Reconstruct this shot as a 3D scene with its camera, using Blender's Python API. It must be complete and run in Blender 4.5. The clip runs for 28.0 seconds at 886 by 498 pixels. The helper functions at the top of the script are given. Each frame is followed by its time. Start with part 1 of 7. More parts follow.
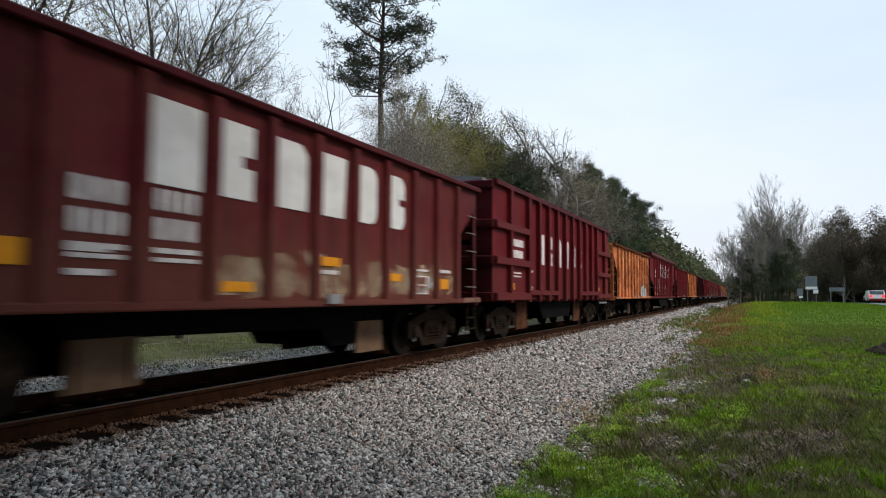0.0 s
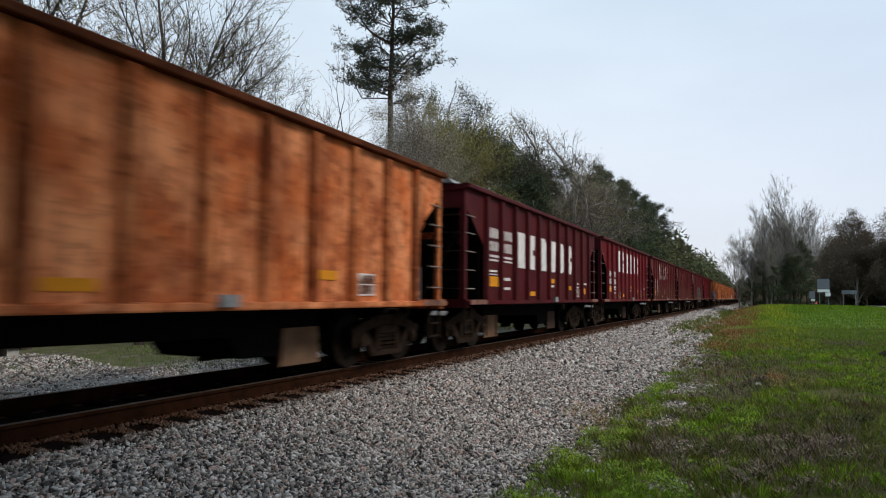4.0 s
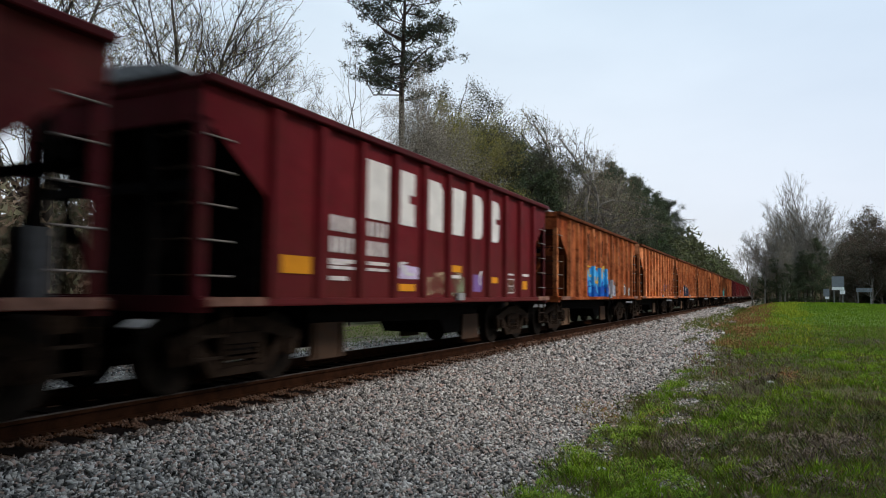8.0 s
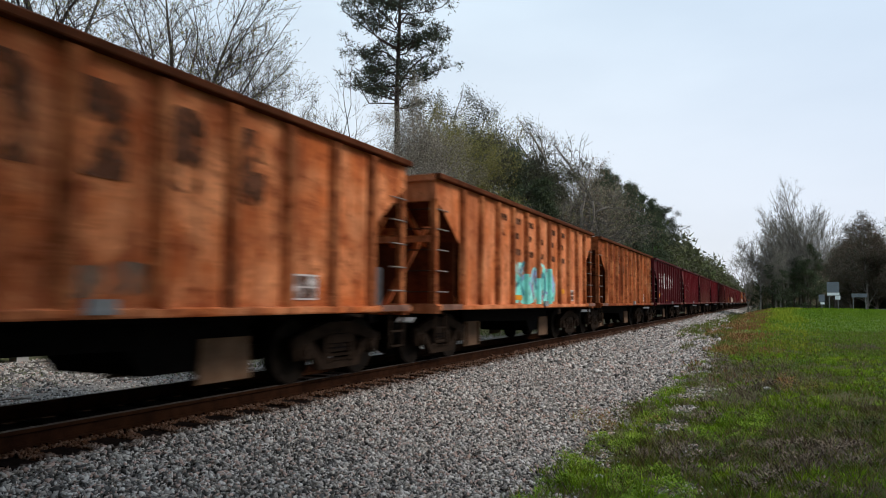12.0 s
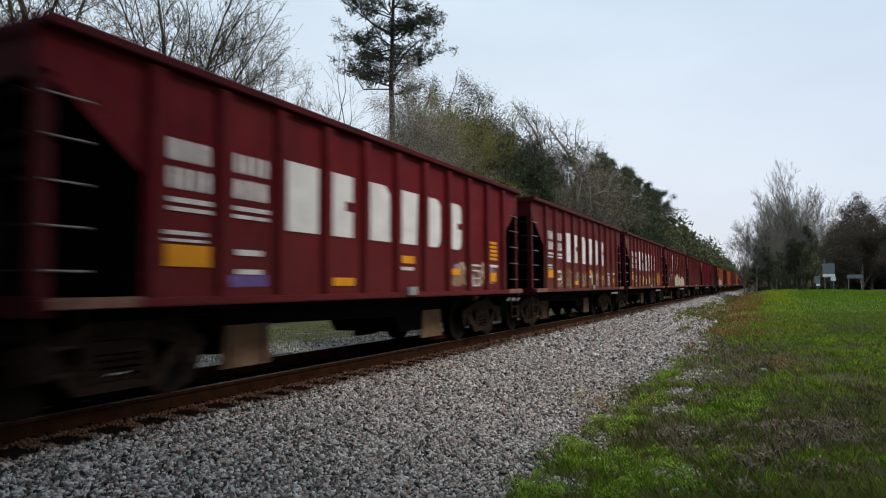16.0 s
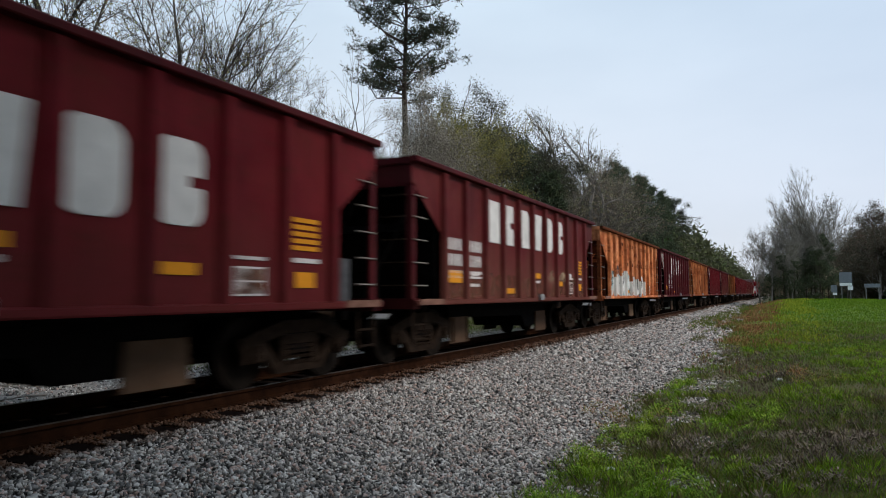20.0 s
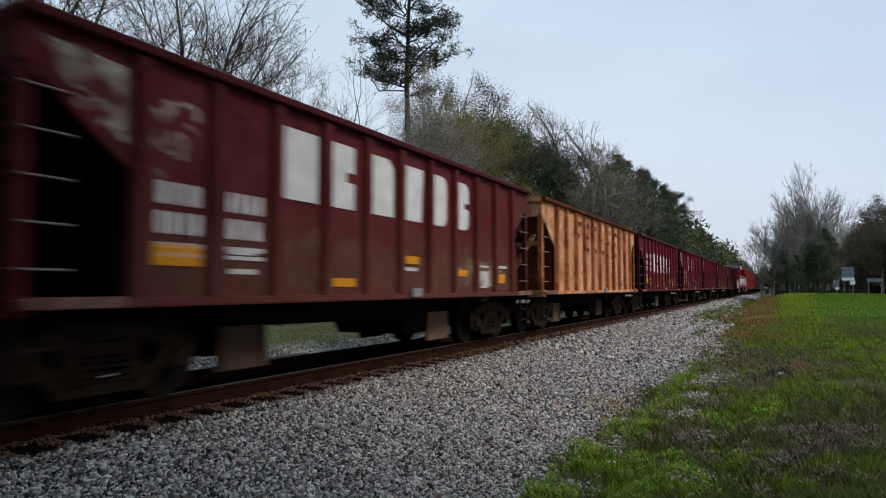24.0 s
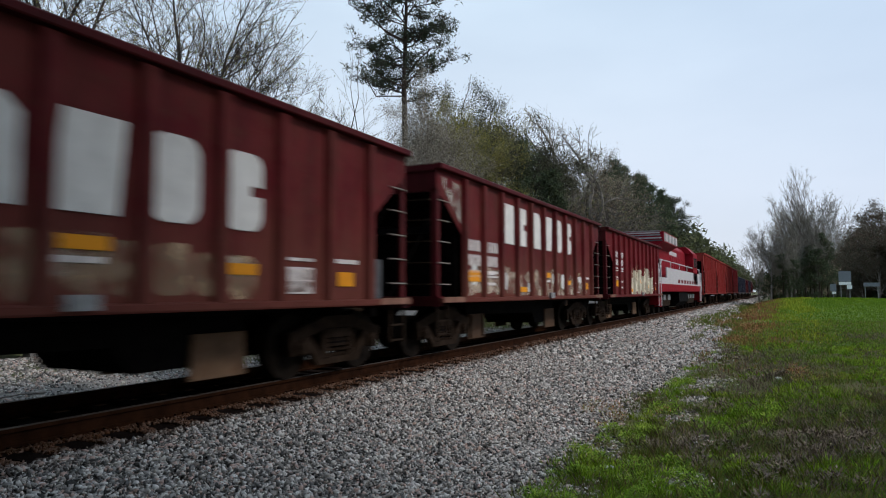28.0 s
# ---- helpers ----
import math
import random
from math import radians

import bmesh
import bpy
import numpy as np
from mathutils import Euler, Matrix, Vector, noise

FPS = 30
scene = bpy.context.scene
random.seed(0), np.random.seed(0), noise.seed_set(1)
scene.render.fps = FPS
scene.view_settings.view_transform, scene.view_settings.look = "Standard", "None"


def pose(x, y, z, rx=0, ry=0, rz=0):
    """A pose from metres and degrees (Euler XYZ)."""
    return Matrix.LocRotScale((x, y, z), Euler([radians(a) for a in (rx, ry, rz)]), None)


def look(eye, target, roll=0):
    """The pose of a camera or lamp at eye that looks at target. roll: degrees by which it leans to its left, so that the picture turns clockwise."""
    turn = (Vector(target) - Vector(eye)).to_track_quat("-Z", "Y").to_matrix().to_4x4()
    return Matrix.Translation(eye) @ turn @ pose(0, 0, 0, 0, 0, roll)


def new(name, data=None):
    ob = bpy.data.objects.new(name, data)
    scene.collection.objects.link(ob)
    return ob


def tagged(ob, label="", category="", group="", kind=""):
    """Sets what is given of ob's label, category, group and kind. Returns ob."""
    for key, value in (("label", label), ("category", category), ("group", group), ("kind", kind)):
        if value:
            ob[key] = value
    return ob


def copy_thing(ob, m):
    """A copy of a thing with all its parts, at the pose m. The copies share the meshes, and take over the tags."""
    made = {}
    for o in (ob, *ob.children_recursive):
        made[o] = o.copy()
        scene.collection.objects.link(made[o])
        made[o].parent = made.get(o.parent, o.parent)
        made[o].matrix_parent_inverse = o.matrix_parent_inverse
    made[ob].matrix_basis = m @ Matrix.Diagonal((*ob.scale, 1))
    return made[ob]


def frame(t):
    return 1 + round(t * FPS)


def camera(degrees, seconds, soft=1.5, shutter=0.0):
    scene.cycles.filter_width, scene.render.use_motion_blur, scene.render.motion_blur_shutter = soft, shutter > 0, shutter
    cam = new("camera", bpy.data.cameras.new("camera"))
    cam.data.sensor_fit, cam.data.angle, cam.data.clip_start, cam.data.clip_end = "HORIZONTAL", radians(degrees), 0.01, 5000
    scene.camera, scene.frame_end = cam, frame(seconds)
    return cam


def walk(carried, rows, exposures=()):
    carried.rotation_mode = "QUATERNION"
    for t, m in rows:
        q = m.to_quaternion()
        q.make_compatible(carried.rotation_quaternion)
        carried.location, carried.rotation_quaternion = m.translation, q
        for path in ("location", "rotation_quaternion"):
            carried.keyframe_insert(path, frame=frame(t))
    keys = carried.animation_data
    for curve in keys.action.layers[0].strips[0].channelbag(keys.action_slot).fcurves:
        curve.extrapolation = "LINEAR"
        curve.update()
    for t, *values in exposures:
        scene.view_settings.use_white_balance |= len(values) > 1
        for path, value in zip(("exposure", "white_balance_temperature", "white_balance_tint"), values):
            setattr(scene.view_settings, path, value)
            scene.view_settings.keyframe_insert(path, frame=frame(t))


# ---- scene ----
# Plan (metres): x to the right of the viewer, y along the track, rail tops at z = 0.
TRACK_X = -7.03
EYE_Z = 1.21
cam = camera(65.67, 28.0, soft=1.05, shutter=0.32)
TURNS = [
    (0.0, 93.73, -0.34, 23.83), (0.5, 93.61, -0.55, 23.88), (1.0, 93.52, -0.58, 23.96), (1.5, 93.56, -0.68, 24.04),
    (2.0, 93.61, -0.70, 24.16), (2.5, 93.73, -0.80, 24.27), (3.0, 93.85, -0.56, 24.42), (3.5, 93.89, -0.49, 24.49),
    (5.5, 93.66, -0.55, 25.28), (6.0, 93.45, -0.55, 25.40), (6.5, 93.32, -0.67, 25.49), (7.0, 93.28, -0.63, 25.53),
    (7.5, 93.38, -0.73, 25.57), (8.0, 93.60, -0.64, 25.52), (8.5, 93.73, -0.39, 25.41), (9.0, 93.82, -0.45, 25.37),
    (9.5, 93.90, -0.50, 25.35), (10.0, 94.02, -0.38, 25.39), (10.5, 94.10, -0.22, 25.31), (11.0, 94.14, -0.27, 25.23),
    (11.5, 94.20, -0.31, 25.21), (12.0, 94.25, -0.31, 25.21), (12.5, 94.26, -0.15, 25.18), (14.5, 93.41, 0.53, 24.64),
    (15.0, 93.08, 0.41, 24.71), (15.5, 93.07, 0.27, 24.85), (16.0, 93.08, 0.37, 24.97), (16.5, 93.21, 0.15, 25.09),
    (17.0, 93.32, -0.02, 24.99), (17.5, 93.49, 0.30, 24.99), (18.0, 93.40, 0.42, 25.09), (18.5, 93.48, 0.62, 25.55),
    (19.0, 93.58, 0.55, 25.76), (19.5, 93.65, 0.36, 25.90), (20.0, 93.77, 0.24, 26.02), (20.5, 93.84, 0.23, 26.11),
    (21.0, 93.86, 0.24, 26.15), (21.5, 93.86, 0.05, 26.18), (23.5, 93.21, -0.03, 26.09), (24.0, 93.20, 0.03, 26.17),
    (24.5, 93.19, 0.05, 26.13), (25.0, 93.23, -0.13, 26.09), (25.5, 93.32, -0.14, 26.12), (26.0, 93.38, -0.30, 26.18),
    (26.5, 93.45, -0.33, 26.21), (27.0, 93.44, -0.35, 26.13), (27.5, 93.55, -0.30, 26.04), (28.0, 93.63, 0.15, 25.97),
]
walk(cam, [(t, pose(0, 0, EYE_Z, rx, ry, rz)) for t, rx, ry, rz in TURNS], exposures=[
    (0.0, 0.14, 6500, 10), (2.0, 0.0, 6500, 10), (3.0, -0.03, 6500, 10), (6.0, 0.0, 6500, 10), (11.0, 0.02, 6500, 10), (17.0, -0.07, 6450, 10), (21.0, -0.12, 6300, 10), (25.0, -0.2, 6200, 10), (28.0, -0.1, 6200, 10)])

# ---- world and light: an overcast evening ----
world = bpy.data.worlds.new("world")
scene.world = world
world.use_nodes = True
wn, wl = world.node_tree.nodes, world.node_tree.links
wn.clear()
w_out = wn.new("ShaderNodeOutputWorld")
w_bg = wn.new("ShaderNodeBackground")
w_sky = wn.new("ShaderNodeTexSky")
w_sky.sky_type = "NISHITA"
w_sky.sun_disc = False
w_sky.sun_elevation = radians(40)
w_sky.sun_rotation = radians(82)
w_sky.air_density, w_sky.dust_density, w_sky.ozone_density = 1.0, 2.0, 1.5
w_co = wn.new("ShaderNodeTexCoord")
w_map = wn.new("ShaderNodeMapping")
w_map.inputs["Scale"].default_value = (1.0, 1.0, 3.0)
w_noise = wn.new("ShaderNodeTexNoise")
w_noise.inputs["Scale"].default_value = 1.6
w_noise.inputs["Detail"].default_value = 5
w_ramp = wn.new("ShaderNodeMapRange")
w_ramp.inputs[1].default_value, w_ramp.inputs[2].default_value = 0.3, 0.7
w_ramp.inputs[3].default_value, w_ramp.inputs[4].default_value = 0.72, 0.92
w_mix = wn.new("ShaderNodeMix")
w_mix.data_type = "RGBA"
w_high = wn.new("ShaderNodeMapRange")
w_high.inputs[1].default_value, w_high.inputs[2].default_value = 0.02, 0.5
w_sep = wn.new("ShaderNodeSeparateXYZ")
w_cloud = wn.new("ShaderNodeMix")
w_cloud.data_type = "RGBA"
w_cloud.inputs[6].default_value = (7.95, 8.15, 8.65, 1)
w_cloud.inputs[7].default_value = (6.6, 8.0, 9.1, 1)
wl.new(w_co.outputs["Generated"], w_sep.inputs[0])
wl.new(w_sep.outputs["Z"], w_high.inputs[0])
wl.new(w_high.outputs[0], w_cloud.inputs[0])
# the cloud thins towards the field side
w_side = wn.new("ShaderNodeMapRange")
w_side.inputs[1].default_value, w_side.inputs[2].default_value = -0.45, 0.25
w_side.inputs[3].default_value, w_side.inputs[4].default_value = 0.0, 1.0
w_thin = wn.new("ShaderNodeMix")
w_thin.data_type = "RGBA"
w_thin.blend_type = "MULTIPLY"
w_thin.inputs[7].default_value = (0.88, 0.91, 0.965, 1)
wl.new(w_sep.outputs["X"], w_side.inputs[0])
wl.new(w_side.outputs[0], w_thin.inputs[0])
wl.new(w_cloud.outputs[2], w_thin.inputs[6])
wl.new(w_thin.outputs[2], w_mix.inputs[7])
wl.new(w_co.outputs["Generated"], w_map.inputs["Vector"])
wl.new(w_map.outputs["Vector"], w_noise.inputs["Vector"])
wl.new(w_noise.outputs["Fac"], w_ramp.inputs[0])
wl.new(w_ramp.outputs[0], w_mix.inputs[0])
wl.new(w_sky.outputs["Color"], w_mix.inputs[6])
wl.new(w_mix.outputs[2], w_bg.inputs["Color"])
w_bg.inputs["Strength"].default_value = 0.118
wl.new(w_bg.outputs["Background"], w_out.inputs["Surface"])

sun = new("sun", bpy.data.lights.new("sun", "SUN"))
sun.data.energy = 2.05
sun.data.angle = radians(15)
sun.data.color = (1.0, 0.90, 0.80)
sun.matrix_basis = look((34, 5, 29), (0, 0, 0))


# ---- materials ----
def material(name, build, rough=0.8, metal=0.0, spec=0.3):
    m = bpy.data.materials.new(name)
    m.use_nodes = True
    n, l = m.node_tree.nodes, m.node_tree.links
    b = n["Principled BSDF"]
    b.inputs["Roughness"].default_value = rough
    b.inputs["Metallic"].default_value = metal
    b.inputs["Specular IOR Level"].default_value = spec
    build(n, l, b)
    return m


def coords(n, l, scale, space="Object", shift=False):
    co = n.new("ShaderNodeTexCoord")
    mp = n.new("ShaderNodeMapping")
    mp.inputs["Scale"].default_value = scale
    if space == "World":
        src = n.new("ShaderNodeNewGeometry").outputs["Position"]
    else:
        src = co.outputs[space]
    if shift:
        info = n.new("ShaderNodeObjectInfo")
        mul = n.new("ShaderNodeMath")
        mul.operation = "MULTIPLY"
        mul.inputs[1].default_value = 60
        add = n.new("ShaderNodeVectorMath")
        l.new(info.outputs["Random"], mul.inputs[0])
        l.new(src, add.inputs[0])
        l.new(mul.outputs[0], add.inputs[1])
        src = add.outputs[0]
    l.new(src, mp.inputs["Vector"])
    return mp.outputs["Vector"]


def noise_fac(n, l, vec, scale, lo=0.35, hi=0.65, detail=5, rough=0.6):
    t = n.new("ShaderNodeTexNoise")
    t.inputs["Scale"].default_value = scale
    t.inputs["Detail"].default_value = detail
    t.inputs["Roughness"].default_value = rough
    l.new(vec, t.inputs["Vector"])
    r = n.new("ShaderNodeMapRange")
    r.inputs[1].default_value, r.inputs[2].default_value = lo, hi
    l.new(t.outputs["Fac"], r.inputs[0])
    return r.outputs[0]


def mixed(n, l, fac, a, b):
    m = n.new("ShaderNodeMix")
    m.data_type = "RGBA"
    if isinstance(fac, float):
        m.inputs[0].default_value = fac
    else:
        l.new(fac, m.inputs[0])
    for slot, c in ((6, a), (7, b)):
        if isinstance(c, tuple):
            m.inputs[slot].default_value = (*c, 1)
        else:
            l.new(c, m.inputs[slot])
    return m.outputs[2]


def scaled(n, l, fac, k):
    m = n.new("ShaderNodeMath")
    m.operation = "MULTIPLY"
    m.inputs[1].default_value = k
    l.new(fac, m.inputs[0])
    return m.outputs[0]


def relief(n, l, b, fac, strength, dist=0.01):
    bp = n.new("ShaderNodeBump")
    bp.inputs["Strength"].default_value = strength
    bp.inputs["Distance"].default_value = dist
    l.new(fac, bp.inputs["Height"])
    l.new(bp.outputs["Normal"], b.inputs["Normal"])


def plain(name, c, rough=0.8, metal=0.0, vary=0.25, scale=8.0, spec=0.03):
    dark = tuple(v * (1 - vary) for v in c)
    light = tuple(min(1, v * (1 + vary)) for v in c)

    def build(n, l, b):
        vec = coords(n, l, (1, 1, 1), shift=True)
        col = mixed(n, l, noise_fac(n, l, vec, scale), dark, light)
        l.new(col, b.inputs["Base Color"])
        relief(n, l, b, noise_fac(n, l, vec, scale * 6), 0.15)
    return material(name, build, rough, metal, spec)


def car_paint(name, base, faded, rust, rust_amount, grime, streak=1.0, rough=0.55, dust=None):
    """Weathered freight-car paint: faded blotches, rust patches and vertical streaks."""
    def build(n, l, b):
        vec = coords(n, l, (1, 1, 1), shift=True)
        tall = coords(n, l, (2.6, 2.6, 0.42), shift=True)
        c = mixed(n, l, noise_fac(n, l, vec, 1.3, 0.38, 0.62), base, faded)
        c = mixed(n, l, scaled(n, l, noise_fac(n, l, tall, 0.8, 0.46, 0.68), min(0.9, 0.46 * streak)), c, grime)
        edge = 0.66 - 0.3 * rust_amount
        c = mixed(n, l, scaled(n, l, noise_fac(n, l, vec, 1.5, edge, edge + 0.17, 8, 0.68), 0.8), c, rust)
        c = mixed(n, l, scaled(n, l, noise_fac(n, l, tall, 2.4, 0.52, 0.72, 6), min(0.7, 0.36 * streak)), c, tuple(v * 0.35 for v in rust))
        c = mixed(n, l, scaled(n, l, noise_fac(n, l, vec, 9.0, 0.58, 0.7, 6, 0.7), 0.35 * streak), c, tuple(v * 1.25 for v in faded))
        if dust:
            # road dust thrown up over the lower half, with a ragged upper edge
            sep = n.new("ShaderNodeSeparateXYZ")
            l.new(coords(n, l, (1, 1, 1)), sep.inputs[0])
            wave = n.new("ShaderNodeMath")
            wave.operation = "MULTIPLY_ADD"
            wave.inputs[1].default_value = 0.9
            l.new(noise_fac(n, l, tall, 1.3, 0.25, 0.75), wave.inputs[0])
            l.new(sep.outputs["Z"], wave.inputs[2])
            low = n.new("ShaderNodeMapRange")
            low.inputs[1].default_value, low.inputs[2].default_value = 2.75, 1.9
            l.new(wave.outputs[0], low.inputs[0])
            c = mixed(n, l, scaled(n, l, low.outputs[0], 0.6), c, dust)
        patchy = coords(n, l, (1.0, 1.0, 1.7), shift=True)
        c = mixed(n, l, scaled(n, l, noise_fac(n, l, patchy, 3.6, 0.5, 0.66, 7, 0.72), min(0.75, 0.42 * streak)), c, tuple(v * 0.6 for v in rust))
        c = mixed(n, l, scaled(n, l, noise_fac(n, l, patchy, 0.55, 0.48, 0.7, 4), min(0.6, 0.3 * streak)), c, tuple(v * 0.75 for v in rust))
        l.new(c, b.inputs["Base Color"])
        relief(n, l, b, noise_fac(n, l, vec, 30, 0.3, 0.7), 0.12)
    return material(name, build, rough, 0.0, 0.035)


PAINT = {
    "maroon": car_paint("maroon paint", (0.112, 0.0085, 0.013), (0.15, 0.015, 0.020), (0.11, 0.03, 0.018), 0.12, (0.05, 0.008, 0.011), 0.9, dust=(0.105, 0.022, 0.022)),
    "brown": car_paint("brown maroon paint", (0.098, 0.0115, 0.015), (0.132, 0.025, 0.025), (0.14, 0.05, 0.034), 0.2, (0.036, 0.011, 0.012), 1.1, dust=(0.135, 0.052, 0.038)),
    # also stands in for shade on the maroon and brown car ends
    "dark": car_paint("dark grimy maroon and end shade paint", (0.062, 0.008, 0.011), (0.088, 0.012, 0.016), (0.08, 0.028, 0.018), 0.1, (0.03, 0.01, 0.011)),
    "orange": car_paint("rusted orange paint", (0.62, 0.165, 0.050), (0.86, 0.345, 0.155), (0.22, 0.045, 0.016), 0.55, (0.17, 0.04, 0.016), 1.7, 0.75),
    "rust": car_paint("deep rust paint", (0.30, 0.064, 0.019), (0.46, 0.14, 0.05), (0.115, 0.026, 0.011), 0.6, (0.11, 0.026, 0.012), 1.7, 0.8),
    "tan": car_paint("faded tan paint", (0.64, 0.285, 0.13), (0.76, 0.42, 0.24), (0.30, 0.085, 0.032), 0.52, (0.19, 0.06, 0.024), 1.5, 0.75),
    "peach": car_paint("faded peach orange paint", (0.64, 0.19, 0.066), (0.80, 0.31, 0.145), (0.30, 0.075, 0.026), 0.45, (0.24, 0.06, 0.024), 1.3, 0.75),
    "rib": car_paint("rusted rib paint", (0.42, 0.115, 0.036), (0.60, 0.23, 0.095), (0.15, 0.036, 0.014), 0.6, (0.08, 0.022, 0.011), 1.8, 0.85),
    # dark rust of the rims, and shade painted into the end recesses
    "hollow": car_paint("dark rust and recess shade", (0.10, 0.03, 0.013), (0.15, 0.05, 0.022), (0.05, 0.016, 0.008), 0.5, (0.03, 0.01, 0.006), 1.2, 0.85),
    "red": car_paint("bright red paint", (0.24, 0.022, 0.022), (0.30, 0.045, 0.04), (0.13, 0.04, 0.022), 0.1, (0.09, 0.02, 0.02), 0.8),
    "navy": car_paint("blue black paint", (0.018, 0.02, 0.035), (0.03, 0.034, 0.05), (0.06, 0.03, 0.02), 0.1, (0.012, 0.012, 0.016), 0.6),
}
BODY = PAINT["maroon"]
# underframe colour; on the car ends it replaces body paint as painted shade
M_STEEL = plain("dark steel for underframe and end shade", (0.006, 0.005, 0.005), 0.85, 0.0, 0.4)
M_TRUCK = plain("dusty bogie steel", (0.024, 0.016, 0.0115), 0.85, 0.0, 0.4)
M_WHEEL = plain("wheel steel", (0.014, 0.011, 0.009), 0.8, 0.0, 0.3)


def door_build(n, l, b):
    info = n.new("ShaderNodeObjectInfo")
    vec = coords(n, l, (1, 1, 1), shift=True)
    c = mixed(n, l, info.outputs["Random"], (0.045, 0.032, 0.026), (0.24, 0.15, 0.095))
    c = mixed(n, l, scaled(n, l, noise_fac(n, l, vec, 3.0), 0.5), c, (0.05, 0.034, 0.026))
    c = mixed(n, l, scaled(n, l, noise_fac(n, l, vec, 11.0, 0.5, 0.7), 0.4), c, (0.12, 0.045, 0.02))
    l.new(c, b.inputs["Base Color"])
    relief(n, l, b, noise_fac(n, l, vec, 18), 0.15)


M_DOOR = material("dusty discharge door steel", door_build, 0.85, 0.0, 0.03)
M_RUSTDOOR = plain("rusty brown door steel", (0.075, 0.032, 0.017), 0.85, 0.0, 0.45, 3.0)
M_WHITE = plain("weathered white paint", (0.66, 0.65, 0.63), 0.6, 0.0, 0.1, 3.0)
M_YELLOW = plain("yellow orange decal", (0.66, 0.27, 0.02), 0.5, 0.0, 0.1, 3.0)
M_STENCIL = plain("worn stencil paint", (0.60, 0.56, 0.55), 0.7, 0.0, 0.25, 6.0)
M_GREYPLATE = plain("grey metal plate", (0.26, 0.265, 0.27), 0.6, 0.1, 0.2)
M_SILLEND = plain("dusty worn sill steel", (0.19, 0.10, 0.075), 0.7, 0.0, 0.4, 5.0)
M_GHOST = plain("dark ghost lettering", (0.13, 0.055, 0.032), 0.8, 0.0, 0.4, 4.0)
n_, l_ = M_GHOST.node_tree.nodes, M_GHOST.node_tree.links
worn, seen = n_.new("ShaderNodeBsdfTransparent"), n_.new("ShaderNodeMixShader")
l_.new(noise_fac(n_, l_, coords(n_, l_, (1, 1, 1), shift=True), 2.2, 0.42, 0.6, 6, 0.65), seen.inputs[0])
l_.new(worn.outputs[0], seen.inputs[1])
l_.new(n_["Principled BSDF"].outputs[0], seen.inputs[2])
l_.new(seen.outputs[0], n_["Material Output"].inputs["Surface"])
M_VALVE = plain("dull blue grey paint", (0.085, 0.09, 0.10), 0.7, 0.0, 0.25)
M_RUNG = plain("worn rung steel", (0.24, 0.21, 0.19), 0.7, 0.0, 0.25)
M_RAIL = plain("rusty rail steel", (0.026, 0.0105, 0.005), 0.8, 0.1, 0.35, 5.0)
M_RAILTOP = plain("worn rail head", (0.12, 0.10, 0.09), 0.5, 0.6, 0.15)
M_TIE = plain("creosoted timber", (0.011, 0.007, 0.006), 0.9, 0.0, 0.4, 6.0)
M_CONCRETE = plain("grey concrete", (0.36, 0.36, 0.35), 0.9, 0.0, 0.2, 4.0)
M_PLATE = plain("clean white sign plate", (0.85, 0.86, 0.86), 0.5, 0.0, 0.04)
M_SIGNBACK = plain("bare aluminium sign back", (0.20, 0.22, 0.25), 0.5, 0.5, 0.15)
M_POST = plain("galvanised post", (0.24, 0.24, 0.23), 0.6, 0.4, 0.2)
M_ASPHALT = plain("grey asphalt", (0.17, 0.17, 0.175), 0.9, 0.0, 0.2, 0.7)
M_SOIL = plain("dark bare soil", (0.035, 0.026, 0.02), 0.95, 0.0, 0.5, 9.0)
M_BLACK = plain("black rubber", (0.02, 0.02, 0.02), 0.8)
M_BARK = plain("grey bark", (0.18, 0.16, 0.14), 0.9, 0.0, 0.4, 4.0)
M_DARKBARK = plain("dark furrowed bark", (0.06, 0.052, 0.045), 0.9, 0.0, 0.4, 4.0)
M_GREYBARK = plain("pale grey bark", (0.24, 0.22, 0.195), 0.9, 0.0, 0.35, 4.0)
M_PINEBARK = plain("dark pine bark", (0.055, 0.042, 0.035), 0.9, 0.0, 0.4, 4.0)


def glassy(n, l, b):
    b.inputs["Base Color"].default_value = (0.03, 0.035, 0.04, 1)


M_GLASS = material("dark window glass", glassy, 0.08, 0.0, 0.6)


def emit_red(n, l, b):
    b.inputs["Base Color"].default_value = (0.6, 0.02, 0.02, 1)
    b.inputs["Emission Color"].default_value = (1.0, 0.05, 0.04, 1)
    b.inputs["Emission Strength"].default_value = 1.2


M_TAIL = material("tail light", emit_red, 0.3)


def island_mix(n, l, cols):
    """One of several colours for each separate piece of a joined mesh."""
    g = n.new("ShaderNodeNewGeometry")
    r = n.new("ShaderNodeValToRGB")
    r.color_ramp.interpolation = "CONSTANT"
    e = r.color_ramp.elements
    while len(e) < len(cols):
        e.new(0.5)
    for i, c in enumerate(cols):
        e[i].position = i / len(cols)
        e[i].color = (*c, 1)
    l.new(g.outputs["Random Per Island"], r.inputs["Fac"])
    return r.outputs["Color"]


